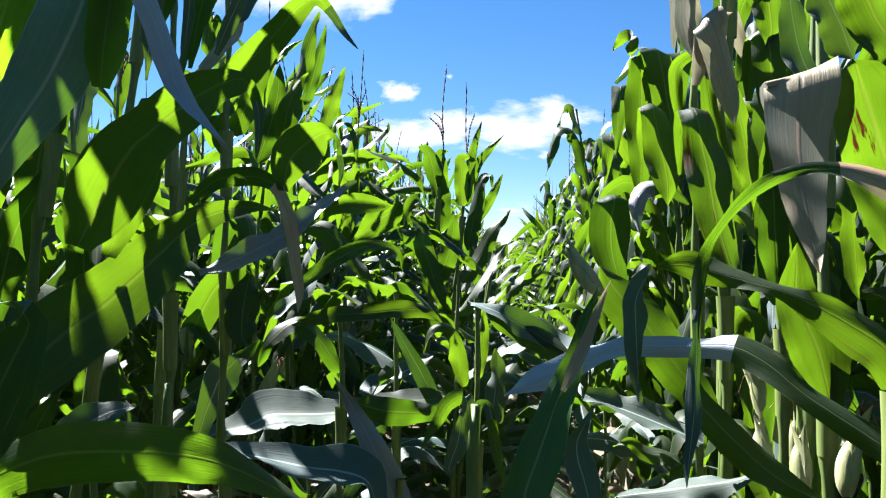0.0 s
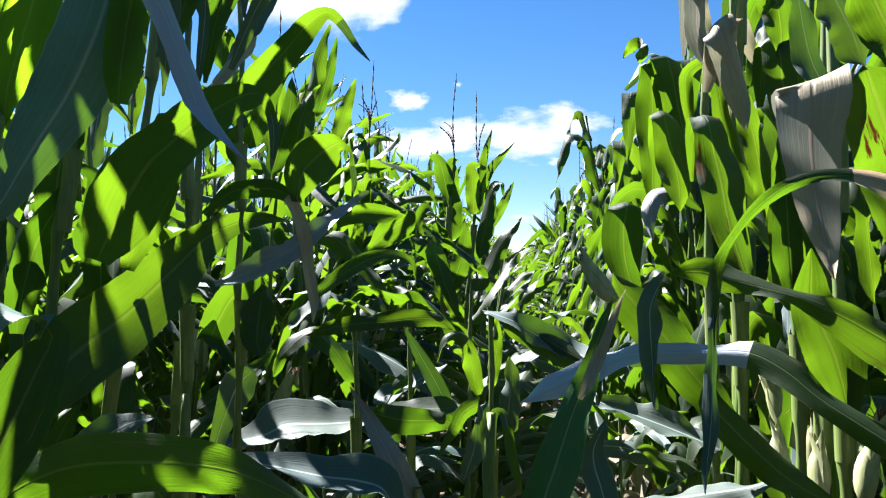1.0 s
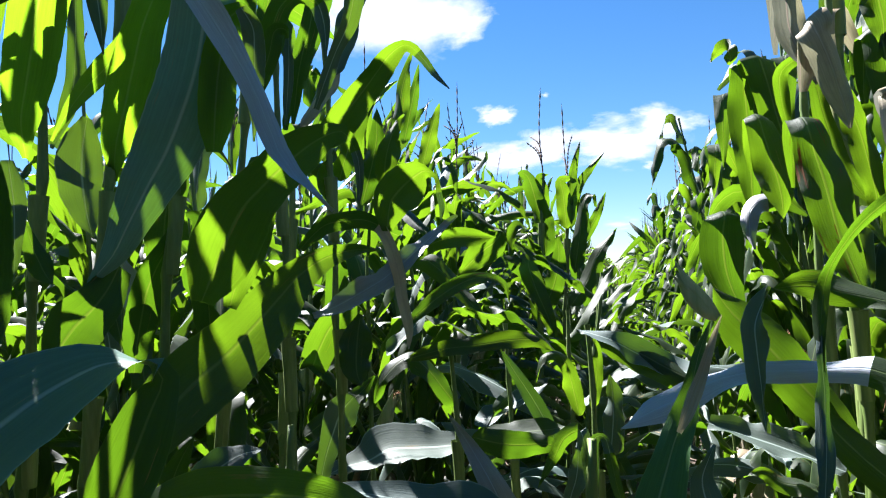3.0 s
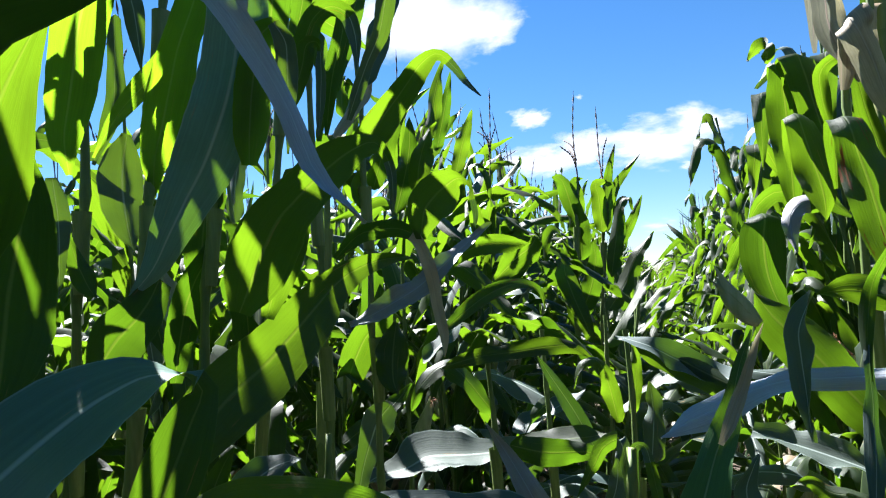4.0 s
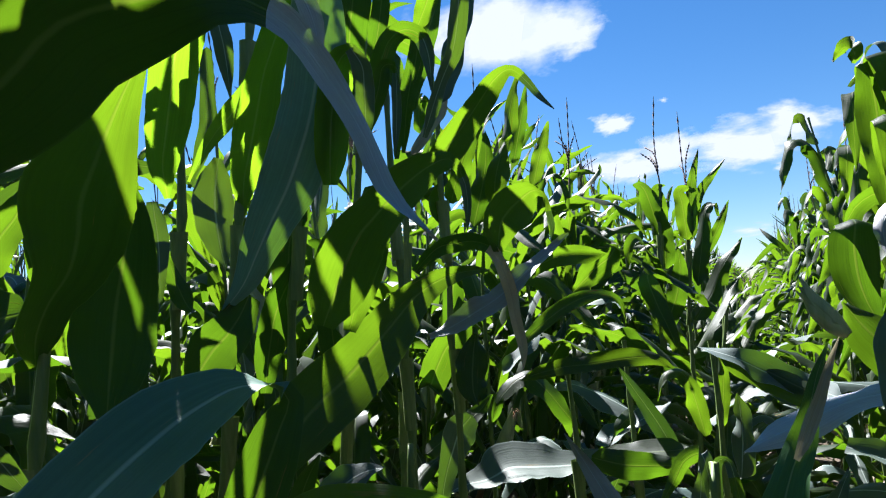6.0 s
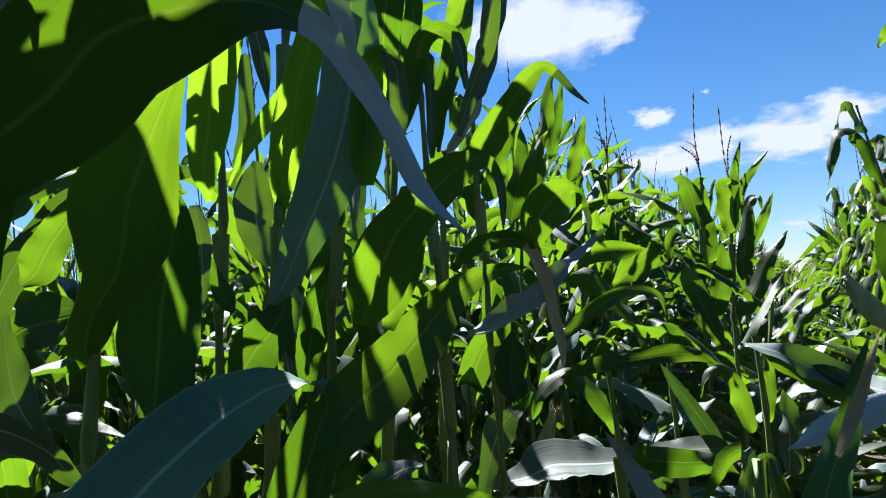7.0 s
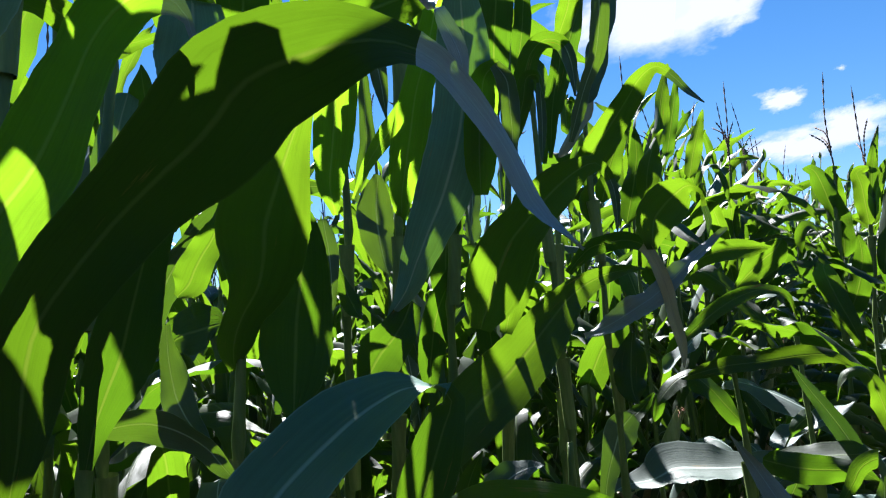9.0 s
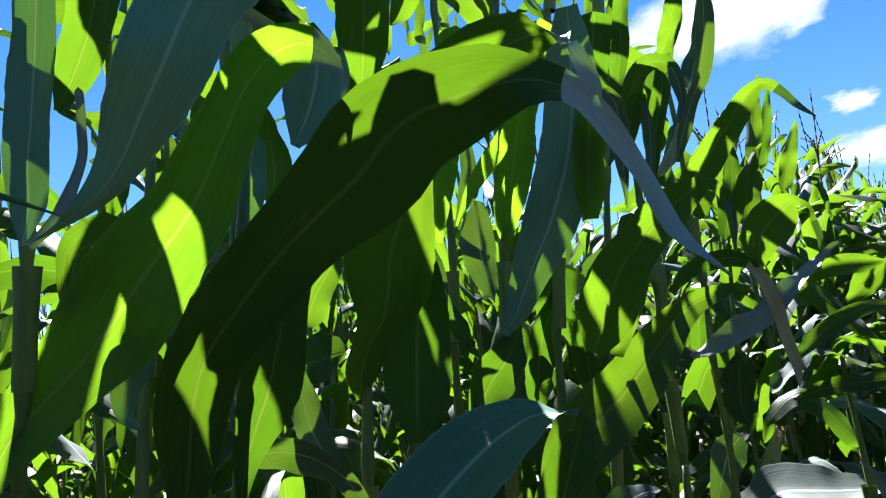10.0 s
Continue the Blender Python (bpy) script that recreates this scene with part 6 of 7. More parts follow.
plant = near_plant((0.381, 1.430, 0.000), (0.399, 1.404, 1.208), (0.417, 1.377, 2.450), 'tall maize plant with hanging leaves and husked ears', False, 2)
near_leaf(plant, [(-0.069, -0.131, 1.602), (-0.084, -0.132, 1.617), (-0.101, -0.132, 1.632), (-0.123, -0.133, 1.635), (-0.144, -0.134, 1.631), (-0.159, -0.138, 1.616), (-0.163, -0.141, 1.594), (-0.163, -0.145, 1.572), (-0.160, -0.150, 1.551)], 0.040, [(-0.24, -0.25, -0.94), (-0.09, -0.27, -0.96), (0.04, -0.29, -0.96), (0.21, -0.33, -0.92), (0.45, -0.38, -0.81), (0.72, -0.46, -0.52), (0.81, -0.49, -0.32), (0.81, -0.50, -0.31), (0.81, -0.50, -0.31)], 1103, shape=[0.22, 0.58, 0.75, 0.85, 1.00, 0.88, 0.64, 0.39, 0.03], upper=0.4, sheen=1, keel=0.45, wave=0.006)
near_leaf(plant, [(-0.201, -0.033, 1.535), (-0.201, -0.039, 1.568), (-0.200, -0.049, 1.599), (-0.198, -0.068, 1.625), (-0.195, -0.098, 1.616), (-0.200, -0.096, 1.583), (-0.201, -0.094, 1.550), (-0.199, -0.093, 1.517), (-0.192, -0.093, 1.484), (-0.182, -0.096, 1.453), (-0.178, -0.098, 1.420)], 0.078, [(0.99, 0.05, 0.10), (0.99, 0.05, 0.10), (0.99, 0.05, 0.10), (0.99, 0.05, 0.10), (0.99, 0.05, 0.11), (1.00, 0.06, 0.02), (1.00, 0.06, -0.01), (1.00, 0.06, -0.03), (1.00, 0.06, -0.03), (1.00, 0.05, 0.01), (1.00, 0.05, 0.01)], 1104, shape=[0.13, 0.41, 0.58, 0.71, 0.74, 0.97, 1.00, 0.84, 0.60, 0.29, 0.03], keel=0.45, wave=0.006)
near_leaf(plant, [(-0.135, 0.057, 1.823), (-0.134, 0.049, 1.865), (-0.132, 0.033, 1.905), (-0.129, -0.006, 1.909), (-0.127, 0.001, 1.867), (-0.125, 0.011, 1.826), (-0.124, 0.020, 1.783), (-0.123, 0.028, 1.741), (-0.123, 0.034, 1.698), (-0.123, 0.039, 1.656), (-0.121, 0.043, 1.613)], 0.068, [(0.96, 0.01, -0.27), (0.96, 0.01, -0.27), (0.96, 0.01, -0.27), (0.96, 0.02, -0.29), (0.99, -0.03, -0.15), (0.99, -0.04, -0.12), (0.98, -0.04, -0.18), (0.97, -0.03, -0.24), (0.96, -0.03, -0.28), (0.95, -0.03, -0.31), (0.95, -0.03, -0.31)], 1105, shape=[0.10, 0.32, 0.46, 0.50, 0.83, 1.00, 0.93, 0.82, 0.69, 0.41, 0.03], keel=0.45, wave=0.006)
near_leaf(plant, [(-0.114, 0.002, 1.818), (-0.113, -0.005, 1.857), (-0.112, -0.019, 1.895), (-0.109, -0.053, 1.906), (-0.102, -0.059, 1.875), (-0.093, -0.050, 1.837), (-0.085, -0.043, 1.798), (-0.076, -0.037, 1.760), (-0.067, -0.032, 1.721), (-0.058, -0.028, 1.682)], 0.063, [(0.94, 0.20, -0.28), (0.94, 0.20, -0.28), (0.94, 0.20, -0.28), (0.94, 0.20, -0.28), (0.95, 0.18, -0.24), (0.97, 0.15, -0.19), (0.97, 0.13, -0.20), (0.96, 0.13, -0.24), (0.96, 0.13, -0.25), (0.96, 0.13, -0.26)], 1106, shape=[0.18, 0.58, 0.83, 1.00, 0.95, 0.87, 0.82, 0.74, 0.45, 0.03], keel=0.45, wave=0.006)
near_leaf(plant, [(-0.145, -0.097, 1.691), (-0.144, -0.103, 1.725), (-0.143, -0.113, 1.759), (-0.141, -0.136, 1.782), (-0.137, -0.162, 1.768), (-0.130, -0.161, 1.734), (-0.123, -0.159, 1.700), (-0.116, -0.159, 1.666), (-0.112, -0.160, 1.631), (-0.113, -0.161, 1.597)], 0.057, [(1.00, -0.01, 0.10), (1.00, -0.01, 0.10), (1.00, -0.01, 0.10), (1.00, -0.01, 0.10), (1.00, -0.01, 0.09), (1.00, 0.00, 0.03), (1.00, 0.01, -0.05), (0.99, 0.01, -0.15), (0.98, 0.02, -0.22), (0.98, 0.02, -0.22)], 1107, shape=[0.13, 0.41, 0.58, 0.70, 0.74, 0.90, 0.98, 1.00, 0.72, 0.03], keel=0.45, wave=0.006)
near_leaf(plant, [(-0.154, -0.005, 1.909), (-0.149, -0.009, 1.921), (-0.153, -0.012, 1.933), (-0.165, -0.012, 1.938), (-0.175, -0.008, 1.929), (-0.184, -0.003, 1.919)], 0.032, [(0.71, -0.01, 0.70), (0.98, 0.18, 0.03), (0.79, 0.32, -0.52), (0.66, 0.40, -0.64), (0.63, 0.41, -0.66), (0.63, 0.41, -0.66)], 1108, shape=[0.48, 0.79, 1.00, 0.91, 0.47, 0.03], keel=0.45, wave=0.006)
ear_parts(plant, (-0.250, -0.359, 1.452), (-0.59, 0.07, 0.81), 0.084, 1109, False)
ear_parts(plant, (0.021, -0.403, 1.175), (0.02, 0.26, 0.97), 0.083, 1110, False)
ear_parts(plant, (0.055, -0.446, 1.190), (0.22, 0.16, 0.96), 0.085, 1111, False)
ear_parts(plant, (-0.006, -0.337, 1.177), (-0.06, 0.27, 0.96), 0.083, 1112, False)
near_leaf(plant, [(-0.244, 0.050, 1.298), (-0.279, 0.055, 1.317), (-0.313, 0.059, 1.336), (-0.347, 0.063, 1.357), (-0.381, 0.065, 1.376), (-0.417, 0.065, 1.392), (-0.454, 0.065, 1.408)], 0.075, [(-0.70, -0.62, -0.36), (-0.60, -0.65, -0.46), (-0.54, -0.66, -0.52), (-0.46, -0.67, -0.58), (-0.39, -0.68, -0.63), (-0.32, -0.68, -0.66), (-0.27, -0.68, -0.68)], 1113, shape=[0.24, 0.75, 1.00, 0.94, 0.81, 0.70, 0.03], keel=0.45, wave=0.006)
near_leaf(plant, [(-0.256, -0.158, 1.264), (-0.218, -0.165, 1.251), (-0.179, -0.173, 1.238), (-0.141, -0.183, 1.225), (-0.103, -0.194, 1.211), (-0.066, -0.206, 1.196)], 0.062, [(0.09, -0.83, -0.55), (0.05, -0.84, -0.54), (0.00, -0.84, -0.54), (-0.08, -0.84, -0.54), (-0.22, -0.82, -0.52), (-0.50, -0.74, -0.46)], 1114, mat=WAXY, shape=[0.37, 0.89, 1.00, 0.92, 0.71, 0.48], keel=0.45, wave=0.006)
near_leaf(plant, [(-0.120, -0.221, 1.101), (-0.110, -0.214, 1.130), (-0.102, -0.207, 1.160), (-0.124, -0.199, 1.172), (-0.154, -0.192, 1.175), (-0.181, -0.184, 1.189), (-0.211, -0.181, 1.181)], 0.039, [(0.56, -0.68, -0.48), (0.57, -0.67, -0.49), (0.56, -0.66, -0.50), (0.37, -0.66, -0.66), (0.15, -0.62, -0.77), (0.20, -0.61, -0.77), (0.21, -0.61, -0.77)], 1115, mat=SCARRED, shape=[0.26, 0.75, 1.00, 0.92, 0.74, 0.45, 0.03], keel=0.45, wave=0.006)
near_leaf(plant, [(-0.032, -0.376, 1.200), (-0.064, -0.370, 1.186), (-0.098, -0.363, 1.177), (-0.133, -0.357, 1.169), (-0.168, -0.352, 1.161), (-0.203, -0.348, 1.154), (-0.238, -0.345, 1.147)], 0.052, [(-0.28, -0.82, -0.50), (0.14, -0.92, -0.37), (0.10, -0.91, -0.40), (0.11, -0.91, -0.40), (0.15, -0.91, -0.39), (0.17, -0.91, -0.39), (0.17, -0.91, -0.39)], 1116, mat=WAXY, shape=[0.17, 0.64, 0.91, 1.00, 0.96, 0.56, 0.03], keel=0.45, wave=0.006)

plant = near_plant((0.007, 0.517, 0.000), (0.011, 0.669, 1.270), (0.010, 0.637, 1.000), 'low maize plant with grey-green leaves in the gap', False, 0)
near_leaf(plant, [(-0.003, 0.054, 1.259), (-0.001, 0.064, 1.283), (0.002, 0.074, 1.308), (0.011, 0.082, 1.331), (0.020, 0.089, 1.355), (0.029, 0.095, 1.379), (0.040, 0.099, 1.404), (0.048, 0.103, 1.428), (0.056, 0.106, 1.453), (0.067, 0.108, 1.478)], 0.044, [(0.98, 0.19, -0.04), (0.98, 0.19, -0.03), (0.98, 0.18, -0.03), (0.99, 0.17, -0.01), (0.99, 0.15, -0.06), (0.97, 0.10, -0.22), (0.97, 0.09, -0.23), (0.95, 0.08, -0.31), (0.94, 0.08, -0.33), (0.95, 0.08, -0.31)], 1117, mat=GREEN, shape=[0.54, 1.00, 0.91, 0.90, 0.75, 0.52, 0.49, 0.37, 0.23, 0.03], keel=0.15, wave=0.006)
# added pale blade; its colour stands for a sunlit streak on the upright leaf
near_leaf(plant, [(0.033, 0.076, 1.393), (0.041, 0.079, 1.408), (0.048, 0.082, 1.423), (0.055, 0.084, 1.438), (0.061, 0.086, 1.454), (0.067, 0.088, 1.469), (0.074, 0.089, 1.484)], 0.011, [(1.00, 0.04, -0.02), (0.97, -0.01, -0.24), (0.93, -0.03, -0.36), (0.89, -0.04, -0.45), (0.86, -0.04, -0.51), (0.84, -0.04, -0.55), (0.83, -0.04, -0.56)], 1118, mat=DRY, shape=[0.37, 0.92, 1.00, 0.84, 0.65, 0.40, 0.03], wave=0.002)

plant = near_plant((-0.685, 1.360, 0.000), (-0.685, 1.360, 1.523), (-0.685, 1.360, 2.200), 'tall maize plant with broad sunlit leaves beside the path', False, 0)
near_leaf(plant, [(0.012, -0.145, 1.899), (0.054, -0.137, 2.023), (0.079, -0.128, 2.055), (0.095, -0.116, 2.018), (0.089, -0.110, 1.937), (0.074, -0.109, 1.846)], 0.045, [(-0.94, 0.12, 0.31), (0.18, 0.61, 0.56), (0.36, 0.93, -0.05)], 72)
near_leaf(plant, [(-0.011, 0.130, 2.011), (0.022, 0.134, 2.117), (0.060, 0.140, 2.209), (0.105, 0.148, 2.313)], 0.055, [(-0.94, -0.15, 0.30), (-0.91, -0.17, 0.37), (-0.90, -0.17, 0.40)], 73)
near_leaf(plant, [(-0.128, 0.020, 2.115), (-0.116, 0.017, 2.206), (-0.101, 0.014, 2.297), (-0.087, 0.012, 2.376)], 0.050, [(-0.98, -0.13, 0.13), (-0.98, -0.14, 0.15), (-0.98, -0.15, 0.17)], 74)
near_leaf(plant, [(-0.114, 0.077, 2.143), (-0.101, 0.073, 2.237), (-0.085, 0.071, 2.331), (-0.072, 0.069, 2.411)], 0.045, [(-0.99, 0.06, 0.14), (-0.99, 0.06, 0.16), (-0.99, 0.06, 0.16)], 75)
near_leaf(plant, [(-0.093, 0.141, 2.129), (-0.078, 0.137, 2.239), (-0.059, 0.135, 2.336), (-0.045, 0.133, 2.419)], 0.050, [(-0.98, -0.17, 0.13), (-0.97, -0.18, 0.16), (-0.97, -0.18, 0.17)], 76)
near_leaf(plant, [(-0.015, 0.363, 1.817), (0.016, 0.367, 1.905), (0.053, 0.375, 1.978), (0.091, 0.385, 2.028)], 0.060, [(-0.94, -0.07, 0.33), (-0.88, -0.08, 0.46), (-0.78, -0.08, 0.62)], 77)
near_leaf(plant, [(0.131, 0.319, 1.748), (0.131, 0.311, 1.835), (0.157, 0.314, 1.919), (0.188, 0.322, 1.959)], 0.070, [(-0.96, 0.28, 0.03), (-0.92, 0.25, 0.27), (-0.80, 0.14, 0.59)], 78)

plant = near_plant((-0.665, 1.585, 0.000), (-0.665, 1.585, 1.623), (-0.665, 1.585, 2.200), 'tall maize plant with broad sunlit leaves beside the path', False, 0)
near_leaf(plant, [(0.081, -0.167, 1.997), (0.124, -0.156, 2.108), (0.161, -0.149, 2.220), (0.185, -0.147, 2.320)], 0.060, [(-0.93, 0.12, 0.35), (-0.94, 0.14, 0.30), (-0.96, 0.16, 0.23)], 82, mat=WAXY)
near_leaf(plant, [(0.015, -0.189, 1.889), (0.070, -0.168, 1.960), (0.095, -0.162, 2.021), (0.107, -0.161, 2.071)], 0.035, [(-0.79, 0.03, 0.61), (-0.90, 0.04, 0.41), (-0.97, 0.07, 0.23)], 83, mat=DRY)
near_leaf(plant, [(-0.034, -0.086, 1.909), (0.007, -0.078, 1.987), (0.043, -0.069, 2.052), (0.077, -0.061, 2.110)], 0.020, [(-0.59, 0.78, 0.22), (-0.59, 0.78, 0.23), (-0.58, 0.78, 0.24)], 84, mat=WAXY)
near_leaf(plant, [(-0.090, 0.097, 2.012), (-0.087, 0.094, 2.065), (-0.078, 0.093, 2.110), (-0.067, 0.100, 2.086), (-0.071, 0.104, 2.025)], 0.040, [(-0.99, 0.09, 0.06), (-0.70, -0.08, 0.71), (-0.91, -0.41, 0.03)], 85)
near_leaf(plant, [(0.015, 0.164, 1.751), (0.048, 0.167, 1.855), (0.066, 0.167, 1.929), (0.071, 0.163, 2.005)], 0.065, [(-0.95, -0.03, 0.30), (-0.97, -0.02, 0.22), (-0.99, 0.09, 0.08)], 86)
near_leaf(plant, [(0.029, 0.469, 2.005), (0.047, 0.467, 2.109), (0.068, 0.469, 2.186), (0.088, 0.471, 2.246)], 0.055, [(-0.95, 0.27, 0.17), (-0.94, 0.25, 0.24), (-0.92, 0.24, 0.30)], 87)
near_leaf(plant, [(0.044, 0.479, 1.968), (0.072, 0.481, 2.071), (0.095, 0.482, 2.157), (0.107, 0.482, 2.209)], 0.040, [(-0.95, -0.16, 0.26), (-0.95, -0.16, 0.25), (-0.96, -0.16, 0.23)], 88)
near_leaf(plant, [(0.066, 0.601, 1.910), (0.086, 0.603, 1.981), (0.111, 0.606, 2.053), (0.134, 0.609, 2.115)], 0.050, [(-0.95, -0.13, 0.27), (-0.94, -0.14, 0.32), (-0.93, -0.14, 0.34)], 89)
near_leaf(plant, [(0.106, 0.513, 1.865), (0.137, 0.521, 1.915), (0.170, 0.534, 1.918), (0.183, 0.544, 1.858), (0.185, 0.552, 1.788)], 0.025, [(-0.84, 0.30, 0.46), (0.48, 0.60, 0.64), (0.93, -0.38, -0.01)], 90)
# two sun-facing blades added to shade the low leaves in the gap
near_leaf(plant, [(0.000, -0.000, 1.740), (-0.021, 0.037, 1.840), (-0.041, 0.073, 1.860), (-0.105, 0.187, 1.848), (-0.169, 0.301, 1.815)], 0.100, [(-0.35, -0.90, 0.26), (0.84, 0.46, 0.29), (0.82, 0.53, 0.24)], 91)
near_leaf(plant, [(0.000, 0.000, 1.841), (-0.046, 0.045, 1.941), (-0.092, 0.090, 1.961), (-0.202, 0.199, 1.950), (-0.312, 0.308, 1.918)], 0.100, [(-0.42, -0.88, 0.21), (0.70, 0.71, 0.07), (0.69, 0.72, 0.06)], 92)

plant = near_plant((-0.582, 1.157, 0.000), (-0.582, 1.157, 0.985), (-0.582, 1.157, 1.100), 'low maize plant with grey-green leaves in the gap', False, 0)
near_leaf(plant, [(-0.213, -0.225, 1.151), (-0.141, -0.219, 1.199), (-0.062, -0.211, 1.227), (0.057, -0.200, 1.231), (0.153, -0.190, 1.219), (0.232, -0.181, 1.187), (0.304, -0.173, 1.143)], 0.088, [(-0.53, 0.44, 0.73), (-0.31, 0.23, 0.91), (0.01, 0.27, 0.96), (0.21, 0.55, 0.77), (0.20, 0.86, 0.47)], 93, mat=LIGHTENED)

plant = near_plant((-0.212, 1.294, 0.000), (-0.212, 1.294, 0.994), (-0.212, 1.294, 1.100), 'low maize plant with grey-green leaves in the gap', False, 0)
near_leaf(plant, [(0.010, 0.001, 1.005), (-0.005, -0.002, 1.057), (-0.041, -0.007, 1.150), (-0.082, 0.008, 1.218), (-0.121, 0.003, 1.284)], 0.062, [(-0.92, -0.25, -0.29), (-0.87, -0.28, -0.40), (-0.81, -0.29, -0.51)], 97, mat=PALE, base=1.0, tip=0.6)

plant = near_plant((0.441, 1.054, 0.000), (0.441, 1.054, 1.247), (0.441, 1.054, 2.450), 'tall maize plant with hanging leaves and husked ears', False, 4)
ear_parts(plant, (0.087, 0.161, 1.145), (0.022, 0.001, 0.064), 0.11, 95, True)
ear_parts(plant, (0.045, 0.207, 1.148), (-0.002, -0.001, 0.057), 0.10, 96, True)

plant = near_plant((0.388, 1.349, 0.000), (0.388, 1.349, 1.316), (0.388, 1.349, 2.200), 'tall maize plant with hanging leaves and husked ears', True, 0)
near_leaf(plant, [(-0.037, 0.832, 1.787), (-0.072, 0.787, 1.854), (-0.099, 0.734, 1.868), (-0.114, 0.698, 1.862), (-0.118, 0.678, 1.835), (-0.124, 0.673, 1.799), (-0.128, 0.673, 1.753), (-0.133, 0.673, 1.711)], 0.050, [(0.91, -0.34, 0.24), (0.99, 0.10, -0.11)], 109, base=0.3, neck=0.3)
near_leaf(plant, [(0.036, 0.235, 1.853), (-0.004, 0.190, 1.917), (-0.036, 0.136, 1.928), (-0.055, 0.100, 1.918), (-0.060, 0.079, 1.890), (-0.063, 0.075, 1.844), (-0.065, 0.076, 1.794), (-0.066, 0.076, 1.747)], 0.055, [(0.87, -0.06, 0.49), (0.99, 0.10, -0.04)], 110, base=0.3, neck=0.3)

plant = near_plant((0.388, 1.550, 0.000), (0.388, 1.550, 1.312), (0.388, 1.550, 2.200), 'tall maize plant with hanging leaves and husked ears', True, 0)
near_leaf(plant, [(0.000, 0.133, 1.746), (-0.038, 0.088, 1.813), (-0.069, 0.034, 1.828), (-0.086, -0.002, 1.820), (-0.089, -0.022, 1.793), (-0.088, -0.027, 1.749), (-0.087, -0.025, 1.699), (-0.085, -0.024, 1.652)], 0.060, [(0.86, 0.03, 0.51), (0.99, 0.10, 0.04)], 115, base=0.3, neck=0.3)
near_leaf(plant, [(-0.007, 0.333, 1.775), (-0.044, 0.288, 1.842), (-0.073, 0.234, 1.856), (-0.089, 0.198, 1.849), (-0.093, 0.178, 1.825), (-0.097, 0.173, 1.794), (-0.099, 0.173, 1.756), (-0.102, 0.174, 1.720)], 0.045, [(0.91, -0.25, 0.33), (0.99, 0.10, -0.07)], 116, mat=DRY, base=0.3, neck=0.3)
near_leaf(plant, [(-0.021, 0.530, 1.907), (-0.057, 0.485, 1.971), (-0.085, 0.432, 1.982), (-0.100, 0.396, 1.974), (-0.104, 0.376, 1.942), (-0.109, 0.371, 1.890), (-0.112, 0.372, 1.831), (-0.116, 0.372, 1.776)], 0.050, [(0.89, -0.08, 0.44), (0.99, 0.10, -0.07)], 117, base=0.3, neck=0.3)

plant = near_plant((0.454, 1.251, 0.000), (0.454, 1.251, 1.512), (0.454, 1.251, 2.300), 'tall maize plant with hanging leaves and husked ears', True, 0)
near_leaf(plant, [(0.021, 0.237, 1.901), (-0.021, 0.191, 1.964), (-0.056, 0.137, 1.972), (-0.076, 0.100, 1.960), (-0.081, 0.080, 1.930), (-0.081, 0.076, 1.879), (-0.080, 0.077, 1.826), (-0.078, 0.078, 1.776)], 0.042, [(0.87, -0.36, 0.33), (0.99, 0.10, 0.03)], 120, mat=DRY, base=0.3, neck=0.3)
near_leaf(plant, [(-0.147, 0.077, 2.043), (-0.137, 0.078, 2.001), (-0.124, 0.081, 1.939), (-0.101, 0.084, 1.861)], 0.036, [(0.93, -0.30, 0.22), (0.93, -0.30, 0.21), (0.92, -0.31, 0.25)], 121, mat=DRY)
near_leaf(plant, [(0.091, 0.144, 1.826), (0.046, 0.098, 1.891), (0.007, 0.044, 1.901), (-0.016, 0.007, 1.890), (-0.021, -0.013, 1.867), (-0.015, -0.017, 1.838), (-0.008, -0.016, 1.805), (-0.000, -0.015, 1.774)], 0.065, [(0.87, -0.33, 0.37), (0.97, 0.09, 0.23)], 123, base=0.3, neck=0.3)
near_leaf(plant, [(-0.024, -0.107, 1.762), (-0.046, -0.110, 1.784), (-0.068, -0.112, 1.779), (-0.073, -0.112, 1.753)], 0.022, [(-0.67, 0.40, -0.62), (0.18, 0.21, -0.76), (0.98, 0.07, -0.20)], 125)
near_leaf(plant, [(-0.047, -0.104, 1.432), (-0.047, -0.106, 1.538), (-0.051, -0.108, 1.625), (-0.042, -0.108, 1.713), (-0.033, -0.109, 1.801)], 0.060, [(-1.00, 0.08, 0.00), (-1.00, 0.07, 0.03), (-0.99, 0.07, 0.10)], 126)

plant = near_plant((-0.419, 3.093, 0.000), (-0.360, 3.059, 1.321), (-0.300, 3.026, 1.980), 'maize plant with a tall thin tassel standing alone in the gap', True, 0)
near_leaf(plant, [(0.101, -0.044, 1.630), (0.111, -0.049, 1.725), (0.085, -0.067, 1.848), (0.057, -0.087, 1.966), (0.023, -0.121, 1.990)], 0.090, [(-0.97, 0.23, 0.11), (-0.86, 0.49, -0.12), (-0.22, -0.41, -0.89)], 136, tip=2)
near_leaf(plant, [(0.110, -0.055, 1.797), (0.109, -0.065, 1.918), (0.104, -0.071, 1.966), (0.142, -0.059, 1.975)], 0.060, [(-0.99, -0.10, -0.02), (-0.92, -0.13, 0.24), (-0.17, -0.16, 0.97)], 137)
near_leaf(plant, [(0.070, -0.041, 1.465), (0.019, -0.173, 1.577), (-0.035, -0.247, 1.611), (-0.105, -0.321, 1.576)], 0.085, [(-0.85, -0.11, -0.52), (-0.16, -0.22, -0.75), (0.68, -0.34, -0.65)], 138)
